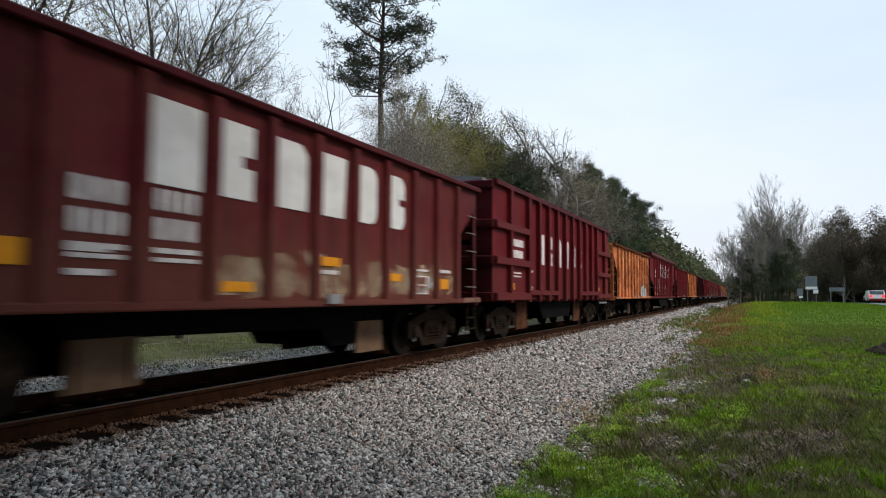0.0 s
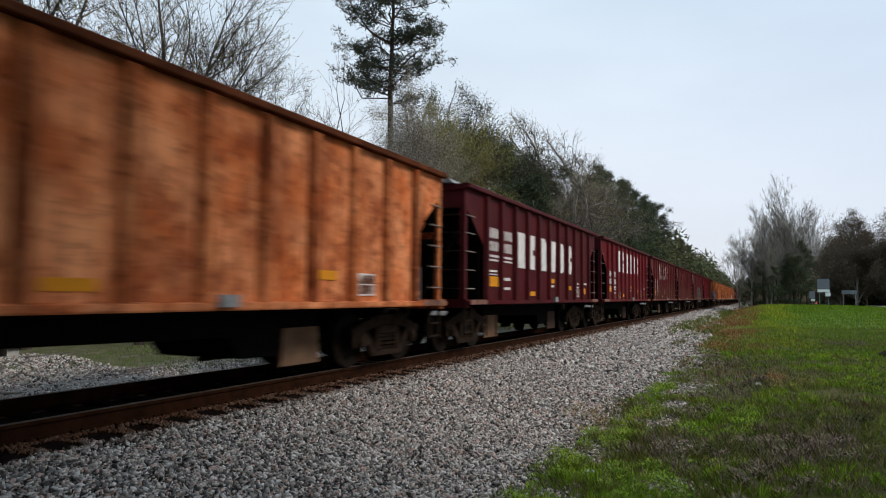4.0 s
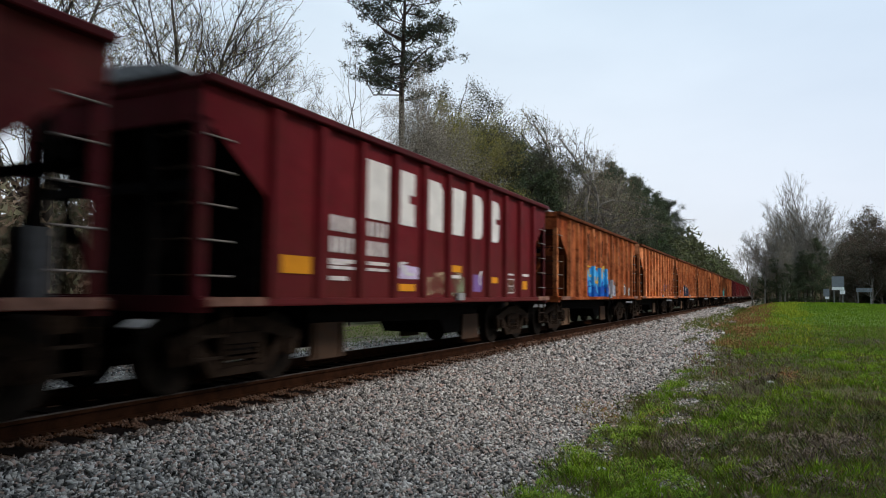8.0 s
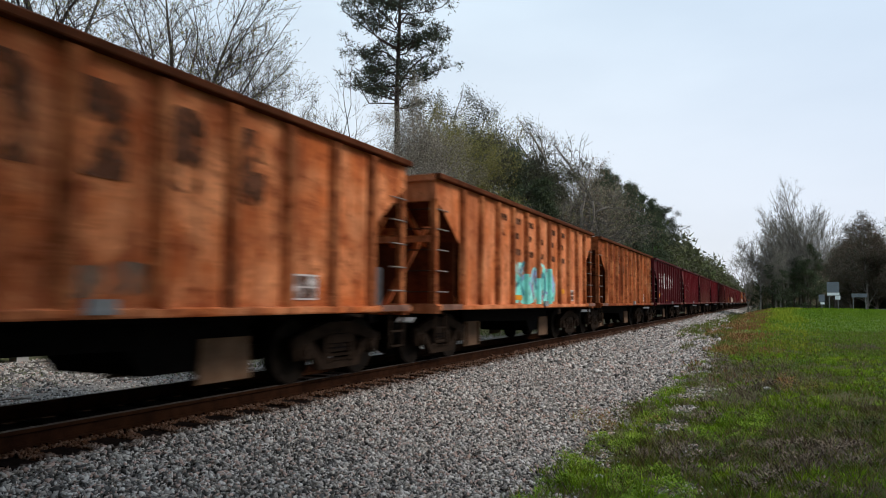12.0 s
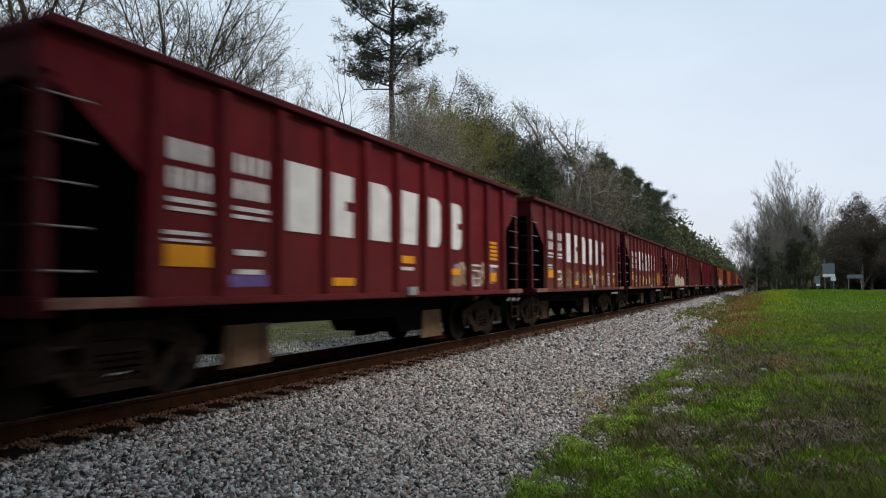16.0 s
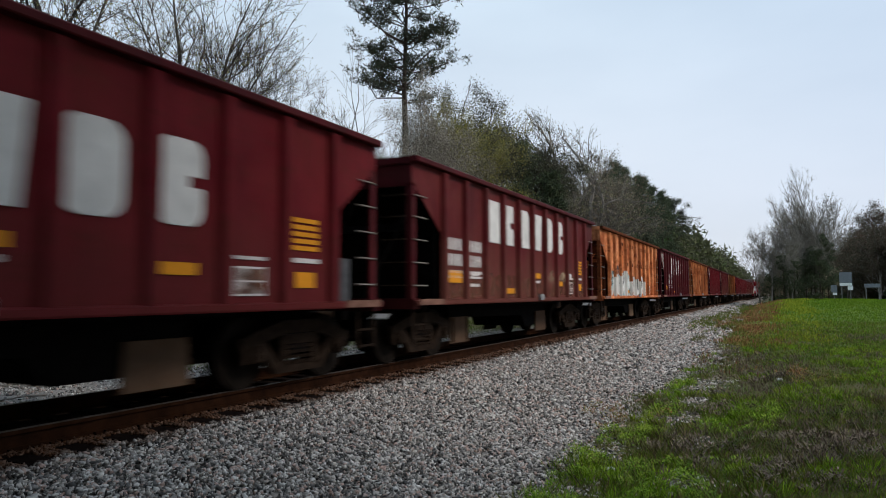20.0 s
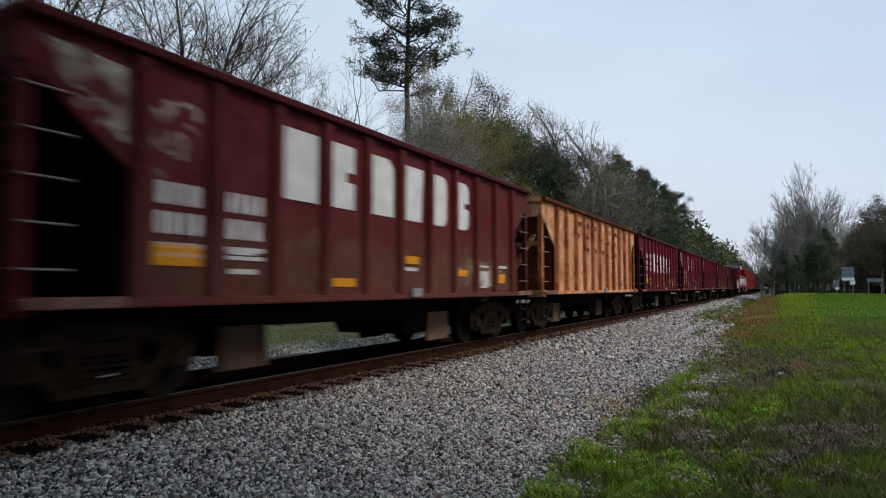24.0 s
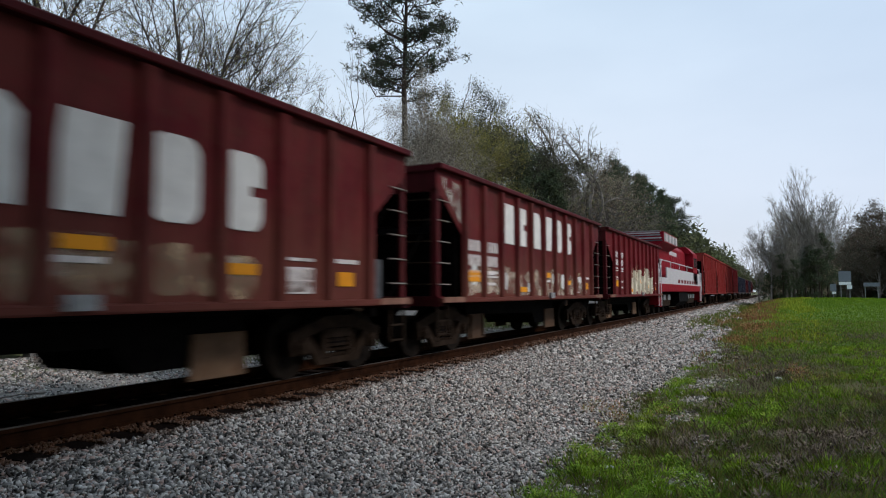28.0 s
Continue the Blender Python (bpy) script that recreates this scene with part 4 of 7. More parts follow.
def long_hopper():
    """A longer hopper with a deep flared rim."""
    car = new("hopper_car")
    L = 15.6
    bm = bmesh.new()
    prism(bm, [(0, 3.76), (0, 2.35), (2.0, 1.75), (2.0, 1.08), (L - 2.0, 1.08), (L - 2.0, 1.75), (L, 2.35), (L, 3.76)], HALF - 0.012, HALF, "x")
    sheet = mesh_of("side_sheet", bm, BODY)
    bm = bmesh.new()
    prism(bm, [(0, -0.09), (0.085, -0.05), (0.085, 0.05), (0, 0.09)], 1.1, 3.66, "z")
    rib = mesh_of("rib", bm, BODY)
    bm = bmesh.new()
    prism(bm, [(-0.06, 3.64), (0.1, 3.64), (0.16, 3.74), (0.1, 3.92), (-0.06, 3.92)], -0.02, L + 0.02, "y")
    chord = mesh_of("top_chord", bm, BODY)
    bm = bmesh.new()
    prism(bm, [(-0.02, 1.0), (0.07, 1.0), (0.08, 1.1), (-0.02, 1.12)], 0.0, L, "y")
    sill = mesh_of("side_sill", bm, BODY)
    for s in (-1, 1):
        flip = pose(0, 0, 0) if s > 0 else pose(0, L, 0, 0, 0, 180)
        sub("side_sheet", sheet, car, flip)
        sub("top_chord", chord, car, flip @ pose(HALF, 0, 0))
        sub("side_sill", sill, car, flip @ pose(HALF, 0, 0))
        for i in range(12):
            sub("rib", rib, car, flip @ pose(HALF - 0.001, 1.87 + i * (L - 4.2) / 11, 0))
    for e in (0, 1):
        turn = pose(0, 0, 0) if e == 0 else pose(0, L, 0, 0, 0, 180)
        bm = bmesh.new()
        box(bm, -1.48, 1.48, 0.0, 0.04, 2.3, 3.76)
        box(bm, -1.5, 1.5, -0.06, 0.08, 3.66, 3.88)
        part("end_sheet", bm, BODY, car, m=turn)
        bm = bmesh.new()
        prism(bm, [(0.05, 2.35), (2.6, 1.12), (2.65, 1.16), (0.05, 2.4)], -1.47, 1.47, "x")
        part("slope_sheet", bm, BODY, car, m=turn)
        bm = bmesh.new()
        box(bm, -1.55, 1.55, -0.02, 0.16, 0.96, 1.14)
        box(bm, -1.5, 1.5, 0.16, 2.0, 1.05, 1.09)
        part("end_platform", bm, BODY, car, m=turn)
        for s in (-1, 1):
            bm = bmesh.new()
            box(bm, s * 1.44 - 0.05, s * 1.44 + 0.05, 0.02, 0.12, 1.1, 2.4)
            part("corner_post", bm, BODY, car, m=turn)
        for z in (1.7, 2.45):
            sub("rung", RUNG, car, pose(HALF + 0.03, 0.06 if e == 0 else L - 0.48, z))
        sub("coupler", COUPLER, car, turn)
        add_bogie(car, 1.95 if e == 0 else L - 1.95)
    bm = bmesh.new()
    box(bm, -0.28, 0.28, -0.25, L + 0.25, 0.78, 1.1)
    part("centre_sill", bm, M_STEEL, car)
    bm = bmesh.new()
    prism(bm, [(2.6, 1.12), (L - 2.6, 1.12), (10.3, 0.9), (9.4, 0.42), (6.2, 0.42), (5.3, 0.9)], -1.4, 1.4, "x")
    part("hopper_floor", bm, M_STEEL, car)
    for y in (3.35, 11.3):
        for s in (-1, 1):
            bm = bmesh.new()
            prism(bm, [(y, 0.17), (y + 0.95, 0.17), (y + 0.9, 0.72), (y + 0.05, 0.72)], s * 0.78 - 0.02, s * 0.78 + 0.02, "x")
            part("discharge_door", bm, M_RUSTDOOR, car, "rusty brown discharge door")
    bm = bmesh.new()
    prism(bm, [(-1.25, 3.88), (0.7, 3.88), (0.5, 4.02), (-0.1, 4.12), (-1.0, 4.0)], 0.0, 0.7, "y")
    part("end_cover", bm, M_GREYPLATE, car, "bent dark grey sheet on the end")
    return car


def gondola_car():
    """A high-sided car with close ribs and banded ends."""
    car = new("gondola_car")
    L = 15.0
    bm = bmesh.new()
    prism(bm, rect(0, L, 1.06, 3.96), HALF - 0.05, HALF - 0.03, "x")
    sheet = mesh_of("side_sheet", bm, BODY)
    bm = bmesh.new()
    prism(bm, [(-0.05, 3.88), (0.09, 3.88), (0.09, 4.0), (-0.05, 4.0)], 0, L, "y")
    chord = mesh_of("top_chord", bm, BODY)
    bm = bmesh.new()
    prism(bm, [(-0.05, -0.1), (0.09, -0.08), (0.09, 0.08), (-0.05, 0.1)], 1.0, 3.89, "z")
    rib = mesh_of("rib", bm, BODY)
    bm = bmesh.new()
    prism(bm, [(-0.05, -0.12), (0.11, -0.08), (0.11, 0.08), (-0.05, 0.12)], 0, 2.72, "y")
    band = mesh_of("band", bm, BODY)
    bm = bmesh.new()
    prism(bm, [(-0.05, -0.1), (0.1, -0.06), (0.1, 0.06), (-0.05, 0.1)], -0.43, 0.43, "y")
    link = mesh_of("sill_band", bm, BODY)
    for s in (-1, 1):
        flip = pose(0, 0, 0) if s > 0 else pose(0, L, 0, 0, 0, 180)
        sub("side_sheet", sheet, car, flip)
        sub("top_chord", chord, car, flip @ pose(HALF, 0, 0))
        ys = [1.2] + [2.8 + (L - 5.6) * i / 9 for i in range(10)] + [L - 1.2]
        for y in ys:
            sub("rib", rib, car, flip @ pose(HALF, y, 0))
        for z in (1.15, 2.03, 2.91):
            for y in (0.0, L - 2.72):
                sub("band", band, car, flip @ pose(HALF - 0.005, y, z))
        for i in (0, 1, 2, 6, 7, 8):
            sub("sill_band", link, car, flip @ pose(HALF - 0.004, 2.8 + (L - 5.6) * (i + 0.5) / 9, 1.25))
    for e in (0, 1):
        turn = pose(0, 0, 0) if e == 0 else pose(0, L, 0, 0, 0, 180)
        bm = bmesh.new()
        box(bm, -1.46, 1.46, 0.0, 0.05, 1.06, 3.96)
        for z in (1.15, 2.03, 2.91, 3.86):
            prism(bm, [(-0.1, z - 0.08), (0.02, z - 0.12), (0.02, z + 0.12), (-0.1, z + 0.08)], -1.5, 1.5, "x")
        part("end_sheet", bm, BODY, car, m=turn)
        sub("coupler", COUPLER, car, turn)
        for z in (1.3, 1.7, 2.1, 2.5, 2.9, 3.3):
            sub("rung", SHADED_END_RUNG, car, turn @ pose(1.4, -0.14, z, 0, 0, 90))
        add_bogie(car, 1.9 if e == 0 else L - 1.9)
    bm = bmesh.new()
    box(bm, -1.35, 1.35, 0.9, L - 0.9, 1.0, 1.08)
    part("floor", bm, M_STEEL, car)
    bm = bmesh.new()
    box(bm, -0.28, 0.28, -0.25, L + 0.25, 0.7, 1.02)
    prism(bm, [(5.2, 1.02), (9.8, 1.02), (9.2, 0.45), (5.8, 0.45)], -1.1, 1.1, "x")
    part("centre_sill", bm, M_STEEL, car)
    for y in (3.4, 10.5):
        for s in (-1, 1):
            bm = bmesh.new()
            prism(bm, [(y, 0.2), (y + 1.1, 0.2), (y + 1.05, 1.0), (y + 0.05, 1.0)], s * 0.95 - 0.02, s * 0.95 + 0.02, "x")
            part("discharge_door", bm, M_RUSTDOOR, car, "rusty brown discharge door")
    bm = bmesh.new()
    prism(bm, [(-1.3, 4.0), (1.2, 4.0), (1.2, 4.05), (0.8, 4.12), (-1.0, 4.12), (-1.3, 4.05)], 0.05, 0.7, "y")
    part("end_cover", bm, M_GREYPLATE, car, "grey sheet cover on the end")
    return car


def locomotive():
    """A six-axle diesel, its radiator end leading."""
    loco = new("locomotive")
    RED, L = plain("locomotive red", (0.21, 0.010, 0.018), 0.5, 0.0, 0.15, 2.0), 22.3
    white = plain("locomotive white", (0.46, 0.44, 0.45), 0.5, 0.0, 0.12)
    bm = bmesh.new()
    box(bm, -1.5, 1.5, 0.3, L - 0.3, 1.25, 2.0)
    part("walkway_deck", bm, white, loco, "white side sill with a red stripe")
    bm = bmesh.new()
    box(bm, 1.44, 1.5, 3.2, 20.9, 2.0, 2.58)
    board = part("name_board", bm, white, loco, "pale board under the handrail")
    bm = bmesh.new()
    box(bm, -1.505, 1.505, 0.35, L - 0.35, 1.24, 1.66)
    part("sill_stripe", bm, RED, loco)
    for y0, y1 in ((-0.1, 1.6), (L + 0.1, 20.6)):
        bm = bmesh.new()
        rod(bm, (1.5, y0, 1.3), (1.5, y0 * 0.7 + y1 * 0.3, 2.3), 0.035, None, 6)
        rod(bm, (1.5, y0 * 0.7 + y1 * 0.3, 2.3), (1.46, y1, 2.94), 0.035, None, 6)
        part("sloping_handrail", bm, white, loco)
    bm = bmesh.new()
    for i in range(7):
        prism(bm, rect(8.0 + i * 1.5, 8.9 + i * 1.5, 1.76, 1.98), 1.5, 1.504, "x")
    part("sill_lettering", bm, PAINT["maroon"], loco)
    bm = bmesh.new()
    box(bm, -0.95, 0.95, 7.6, 16.6, 1.75, 4.0)
    prism(bm, [(-0.95, 4.0), (0.95, 4.0), (0.7, 4.3), (-0.7, 4.3)], 7.6, 16.6, "y")
    part("long_hood", bm, RED, loco)
    bm = bmesh.new()
    box(bm, -1.0, 1.0, 2.3, 7.6, 1.75, 3.9)
    prism(bm, [(-1.0, 3.66), (-1.52, 3.96), (-1.52, 4.52), (1.52, 4.52), (1.52, 3.96), (1.0, 3.66)], 2.2, 7.8, "y")
    rad = part("radiator_housing", bm, RED, loco, "flared red radiator housing with a white rim")
    for i in range(8):
        bm = bmesh.new()
        box(bm, 1.524, 1.535, 2.35 + i * 0.67, 2.93 + i * 0.67, 4.02, 4.46)
        part("grille", bm, white if i % 2 else M_GREYPLATE, rad)
    bm = bmesh.new()
    prism(bm, [(-1.45, 4.53), (1.45, 4.53), (1.2, 4.6), (-1.2, 4.6)], 2.4, 7.6, "y")
    part("radiator_roof", bm, M_GREYPLATE, rad, "pale grey radiator roof")
    for i, (z, tone) in enumerate(((4.0, M_VALVE), (4.14, white), (4.3, M_GREYPLATE), (4.42, white))):
        bm = bmesh.new()
        box(bm, -1.35 + 0.1 * i, 1.45 - 0.05 * i, 2.17, 2.195, z, z + 0.07)
        part("grille_bar", bm, tone, rad)
    bm = bmesh.new()
    box(bm, -1.5, 1.5, 16.6, 19.4, 1.75, 4.0)
    prism(bm, [(-1.5, 4.0), (1.5, 4.0), (1.0, 4.5), (-1.0, 4.5)], 16.4, 19.5, "y")
    cab = part("cab", bm, RED, loco)
    for y in (17.0, 18.2):
        bm = bmesh.new()
        box(bm, 1.5, 1.515, y, y + 0.9, 3.0, 3.7)
        part("window", bm, M_GLASS, cab)
    bm = bmesh.new()
    prism(bm, [(19.4, 1.75), (21.3, 1.75), (21.2, 3.1), (19.4, 3.4)], -0.9, 0.9, "x")
    part("nose", bm, RED, loco)
    for i in range(9):
        bm = bmesh.new()
        box(bm, 0.952, 0.967, 7.8 + i * 0.95, 8.65 + i * 0.95, 2.0, 3.5)
        part("hood_door", bm, RED, loco)
    bm = bmesh.new()
    prism(bm, rect(8.4, 11.8, 3.55, 3.8), 0.951, 0.956, "x")
    part("hood_lettering", bm, white, loco)
    for y in (1, 5, 9, 13, 17, 21):
        bm = bmesh.new()
        rod(bm, (1.46, y, 1.75), (1.46, y, 2.95), 0.03, None, 6)
        part("stanchion", bm, white, loco)
    bm = bmesh.new()
    rod(bm, (1.46, 1.0, 2.94), (1.46, 16.4, 2.94), 0.035, None, 6)
    rod(bm, (1.46, 19.6, 2.94), (1.46, 21.6, 2.94), 0.035, None, 6)
    part("handrail", bm, white, loco, "white handrail")
    for y0 in (0.0, 20.9):
        bm = bmesh.new()
        box(bm, -1.5, 1.5, y0 + 0.3 if y0 else 0.0, y0 + 1.2 if y0 else 0.9, 0.55, 1.25)
        for k in range(3):
            box(bm, 1.25, 1.53, y0 + 0.2, y0 + 0.95, 0.45 + 0.3 * k, 0.5 + 0.3 * k)
        part("step_well", bm, RED, loco)
        bm = bmesh.new()
        for dy in (0.15, 1.0):
            rod(bm, (1.5, y0 + dy, 0.5), (1.5, y0 + dy, 2.7), 0.04, None, 6)
        part("grab_rail", bm, white, loco)
    bm = bmesh.new()
    prism(bm, [(-1.4, 1.2), (1.4, 1.2), (1.45, 0.6), (1.1, 0.3), (-1.1, 0.3), (-1.45, 0.6)], 8.8, 13.6, "y")
    part("fuel_tank", bm, M_STEEL, loco)
    for yc in (4.6, 17.6):
        bm = bmesh.new()
        for s in (-1, 1):
            prism(bm, [(-2.4, 0.75), (-2.2, 0.4), (2.2, 0.4), (2.4, 0.75), (2.0, 1.1), (-2.0, 1.1)], s * 1.05 - 0.08, s * 1.05 + 0.08, "x")
        b = part("bogie", bm, M_TRUCK, loco, "grey six-wheel bogie", pose(0, yc, 0))
        for e in (-1.75, 0, 1.75):
            for s in (-1, 1):
                sub("wheel", BOGIE["wheel"], b, pose(s * 0.755, e, 0, 0, 0, 0 if s > 0 else 180))
            bm = bmesh.new()
            rod(bm, (1.1, e - 0.25, 0.75), (1.1, e - 0.25, 1.05), 0.1, None, 8)
            rod(bm, (1.1, e + 0.25, 0.75), (1.1, e + 0.25, 1.05), 0.1, None, 8)
            part("spring", bm, M_GREYPLATE, b)
    sub("coupler", COUPLER, loco, pose(0, 0, 0))
    sub("coupler", COUPLER, loco, pose(0, L, 0, 0, 0, 180))
    return loco


GRAF_MATS = {}


def thin_paint(c):
    """Dusty browns are thin stains."""
    return max(c) - min(c) < 0.26 and c[0] > c[2] + 0.02 and c[0] < 0.6


def spray(c):
    """Graffiti paint of one colour, worn through in patches; dusty browns are thin stains."""
    if c not in GRAF_MATS:
        thin = thin_paint(c)
        m = plain("spray paint", c, 0.5, 0.0, 0.22, 2.2)
        n, l = m.node_tree.nodes, m.node_tree.links
        vec = coords(n, l, (1, 1, 1), shift=True)
        clear, mix = n.new("ShaderNodeBsdfTransparent"), n.new("ShaderNodeMixShader")
        fac = noise_fac(n, l, vec, 2.6 if thin else 1.6, 0.40 if thin else 0.28, 0.62 if thin else 0.38, 7, 0.65)
        l.new(scaled(n, l, fac, 0.62 if thin else 0.95), mix.inputs[0])
        l.new(clear.outputs[0], mix.inputs[1])
        l.new(n["Principled BSDF"].outputs[0], mix.inputs[2])
        l.new(mix.outputs[0], n["Material Output"].inputs["Surface"])
        GRAF_MATS[c] = m
    return GRAF_MATS[c]


def blob(rng, y0, y1, z0, z1):
    """An uneven lobe of sprayed paint inside one panel."""
    cy, cz, n = (y0 + y1) / 2, (z0 + z1) / 2, 14
    ry, rz = (y1 - y0) / 2, (z1 - z0) / 2
    out = []
    for k in range(n):
        a = math.tau * k / n
        p = 0.45
        u = math.copysign(abs(math.cos(a)) ** p, math.cos(a)) * rng.uniform(0.72, 1.0)
        w = math.copysign(abs(math.sin(a)) ** p, math.sin(a)) * rng.uniform(0.68, 1.0)
        out.append((cy + ry * u, cz + rz * w))
    return out


def stroke(rng, y, z, w, h):
    """A bent sprayed line: a band that follows part of a tilted ring."""
    turn, arc, n = rng.uniform(0, math.tau), rng.uniform(2.0, 4.6), 9
    wide = rng.uniform(0.13, 0.22)
    out, back = [], []
    for k in range(n + 1):
        a = turn + arc * k / n
        out.append((y + w * 0.5 * math.cos(a), z + h * 0.5 * math.sin(a)))
        back.append((y + w * (0.5 - wide * 1.4) * math.cos(a), z + h * (0.5 - wide) * math.sin(a)))
    return out + back[::-1]


def graffiti(car, seed, y0, y1, z0, z1, cols, label):
    """A ground colour sprayed along the flank from y0 to y1, its ribs included where it is bold, then strokes over it."""
    rng = random.Random(seed)
    y0, y1 = max(y0, 1.3), min(y1, 11.2)
    bold = not thin_paint(cols[0])

    def layer_of(shapes, c, note=""):
        """All shapes of one colour, each a hair above the one before, as one painted layer."""
        bm = bmesh.new()
        for k, (outline, x) in enumerate(shapes):
            x += 0.00025 * (k % 4)
            prism(bm, outline, x - 0.0008, x + 0.0008, "x")
        if bold and c == cols[0]:
            for y in RIBS:
                if y0 + 0.1 < y < y1 - 0.1:
                    rib = bmesh.new()
                    prism(rib, [(HALF, y - 0.113), (HALF + 0.0895, y - 0.067), (HALF + 0.0895, y + 0.067), (HALF, y + 0.113)], max(z0, 1.115), z0 + (z1 - z0) * rng.uniform(0.6, 0.95), "z")
                    me = bpy.data.meshes.new("rib")
                    rib.to_mesh(me)
                    rib.free()
                    bm.from_mesh(me)
                    bpy.data.meshes.remove(me)
        part("graffiti", bm, spray(c), car, note)["kind"] = "stuff"

    base = []
    count = max(1, round((y1 - y0) / (0.62 if bold else 0.5)))
    wide = (y1 - y0) / count
    for k in range(count):
        mid, half = y0 + (k + 0.5) * wide, wide * rng.uniform(0.5, 0.72)
        high = z0 + (z1 - z0) * (rng.uniform(0.72, 1.0) if 0 < k < count - 1 else rng.uniform(0.55, 0.8))
        base.append((blob(rng, max(mid - half, y0 - 0.1), min(mid + half, y1 + 0.1), z0 - rng.uniform(0, 0.04), high), HALF + 0.003))
    layer_of(base, cols[0], label)
    for layer, c in enumerate(cols[1:], 1):
        shapes = []
        count = max(1, round((y1 - y0) * (1.9 if bold else 0.7)))
        for k in range(count):
            h = rng.uniform(0.35, 0.85) * (z1 - z0)
            w = rng.uniform(0.3, 0.75)
            yy = y0 + (y1 - y0) * (k + rng.uniform(0.2, 0.8)) / count
            zz = rng.uniform(z0 + h * 0.5, max(z0 + h * 0.5, z1 - h * 0.45))
            w = min(w, 1.6 * (yy - y0), 1.6 * (y1 - yy))
            if w < 0.1:
                continue
            shape = stroke(rng, yy, zz, w, h) if bold and rng.random() < 0.8 else blob(rng, yy - w * 0.35, yy + w * 0.35, zz - h * 0.4, zz + h * 0.4)
            shapes.append((shape, HALF + 0.0045 + 0.0022 * layer))
        if shapes:
            layer_of(shapes, c)


def graffiti_patch(car, outline):
    bm = bmesh.new()
    prism(bm, outline, HALF + 0.0022, HALF + 0.0038, "x")
    part("graffiti", bm, spray((0.50, 0.44, 0.40)), car, "faint pale scrawl on the corner gusset")


def scrawl(car, seed):
    """Loose pale handwriting-like loops, faint, high on the leading panels."""
    rng = random.Random(seed)
    bm = bmesh.new()
    for k in range(16):
        y = rng.uniform(0.45, 2.0)
        low = 3.0 - 0.75 * (y - 0.2) if y < 1.15 else 2.1
        z = rng.uniform(max(low + 0.15, 2.1), 3.3)
        prism(bm, stroke(rng, y, z, rng.uniform(0.2, 0.45), rng.uniform(0.12, 0.3)), HALF + 0.002 + 0.0003 * (k % 5), HALF + 0.0032 + 0.0003 * (k % 5), "x")
    part("graffiti", bm, spray((0.50, 0.40, 0.34)), car, "pale loose scrawl high on the flank")["kind"] = "stuff"


def repaint(car, colour):
    for o in car.children_recursive:
        slot = o.material_slots[0]
        if slot.material == BODY:
            slot.link = "OBJECT"
            kind = o.name.split(".")[0]
            rusty = colour in ("orange", "rust", "tan", "peach") and kind in ("rib", "top_chord", "corner_post", "end_post")
            # dark rims; end sheets, platforms and posts take darker paint in place of shade
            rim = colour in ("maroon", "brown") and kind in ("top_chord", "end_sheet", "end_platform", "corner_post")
            # near-black parts of the end recess: shade put into the colour
            end_shade = colour not in ("orange", "rust", "tan", "peach") and kind in ("bulkhead", "slope_sheet", "stiffener", "end_brace", "end_beam", "end_post")
            # bulkheads and slope sheets darkened for recess shade; top chords are dark rust
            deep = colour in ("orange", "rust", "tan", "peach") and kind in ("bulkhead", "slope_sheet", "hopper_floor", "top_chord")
            slot.material = M_STEEL if end_shade else PAINT["hollow" if deep else "rib" if rusty else "dark" if rim else colour]


TAN, BEIGE, GREY, BLUE = (0.42, 0.30, 0.20), (0.55, 0.45, 0.33), (0.45, 0.44, 0.42), (0.03, 0.28, 0.66)
DKBLUE, WHITE, PURPLE = (0.02, 0.05, 0.30), (0.62, 0.63, 0.62), (0.20, 0.12, 0.32)
DUST, CREAM = (0.17, 0.075, 0.05), (0.56, 0.47, 0.38)
ORANGE, MINT, YELLOW = (0.30, 0.13, 0.06), (0.40, 0.55, 0.45), (0.6, 0.45, 0.05)

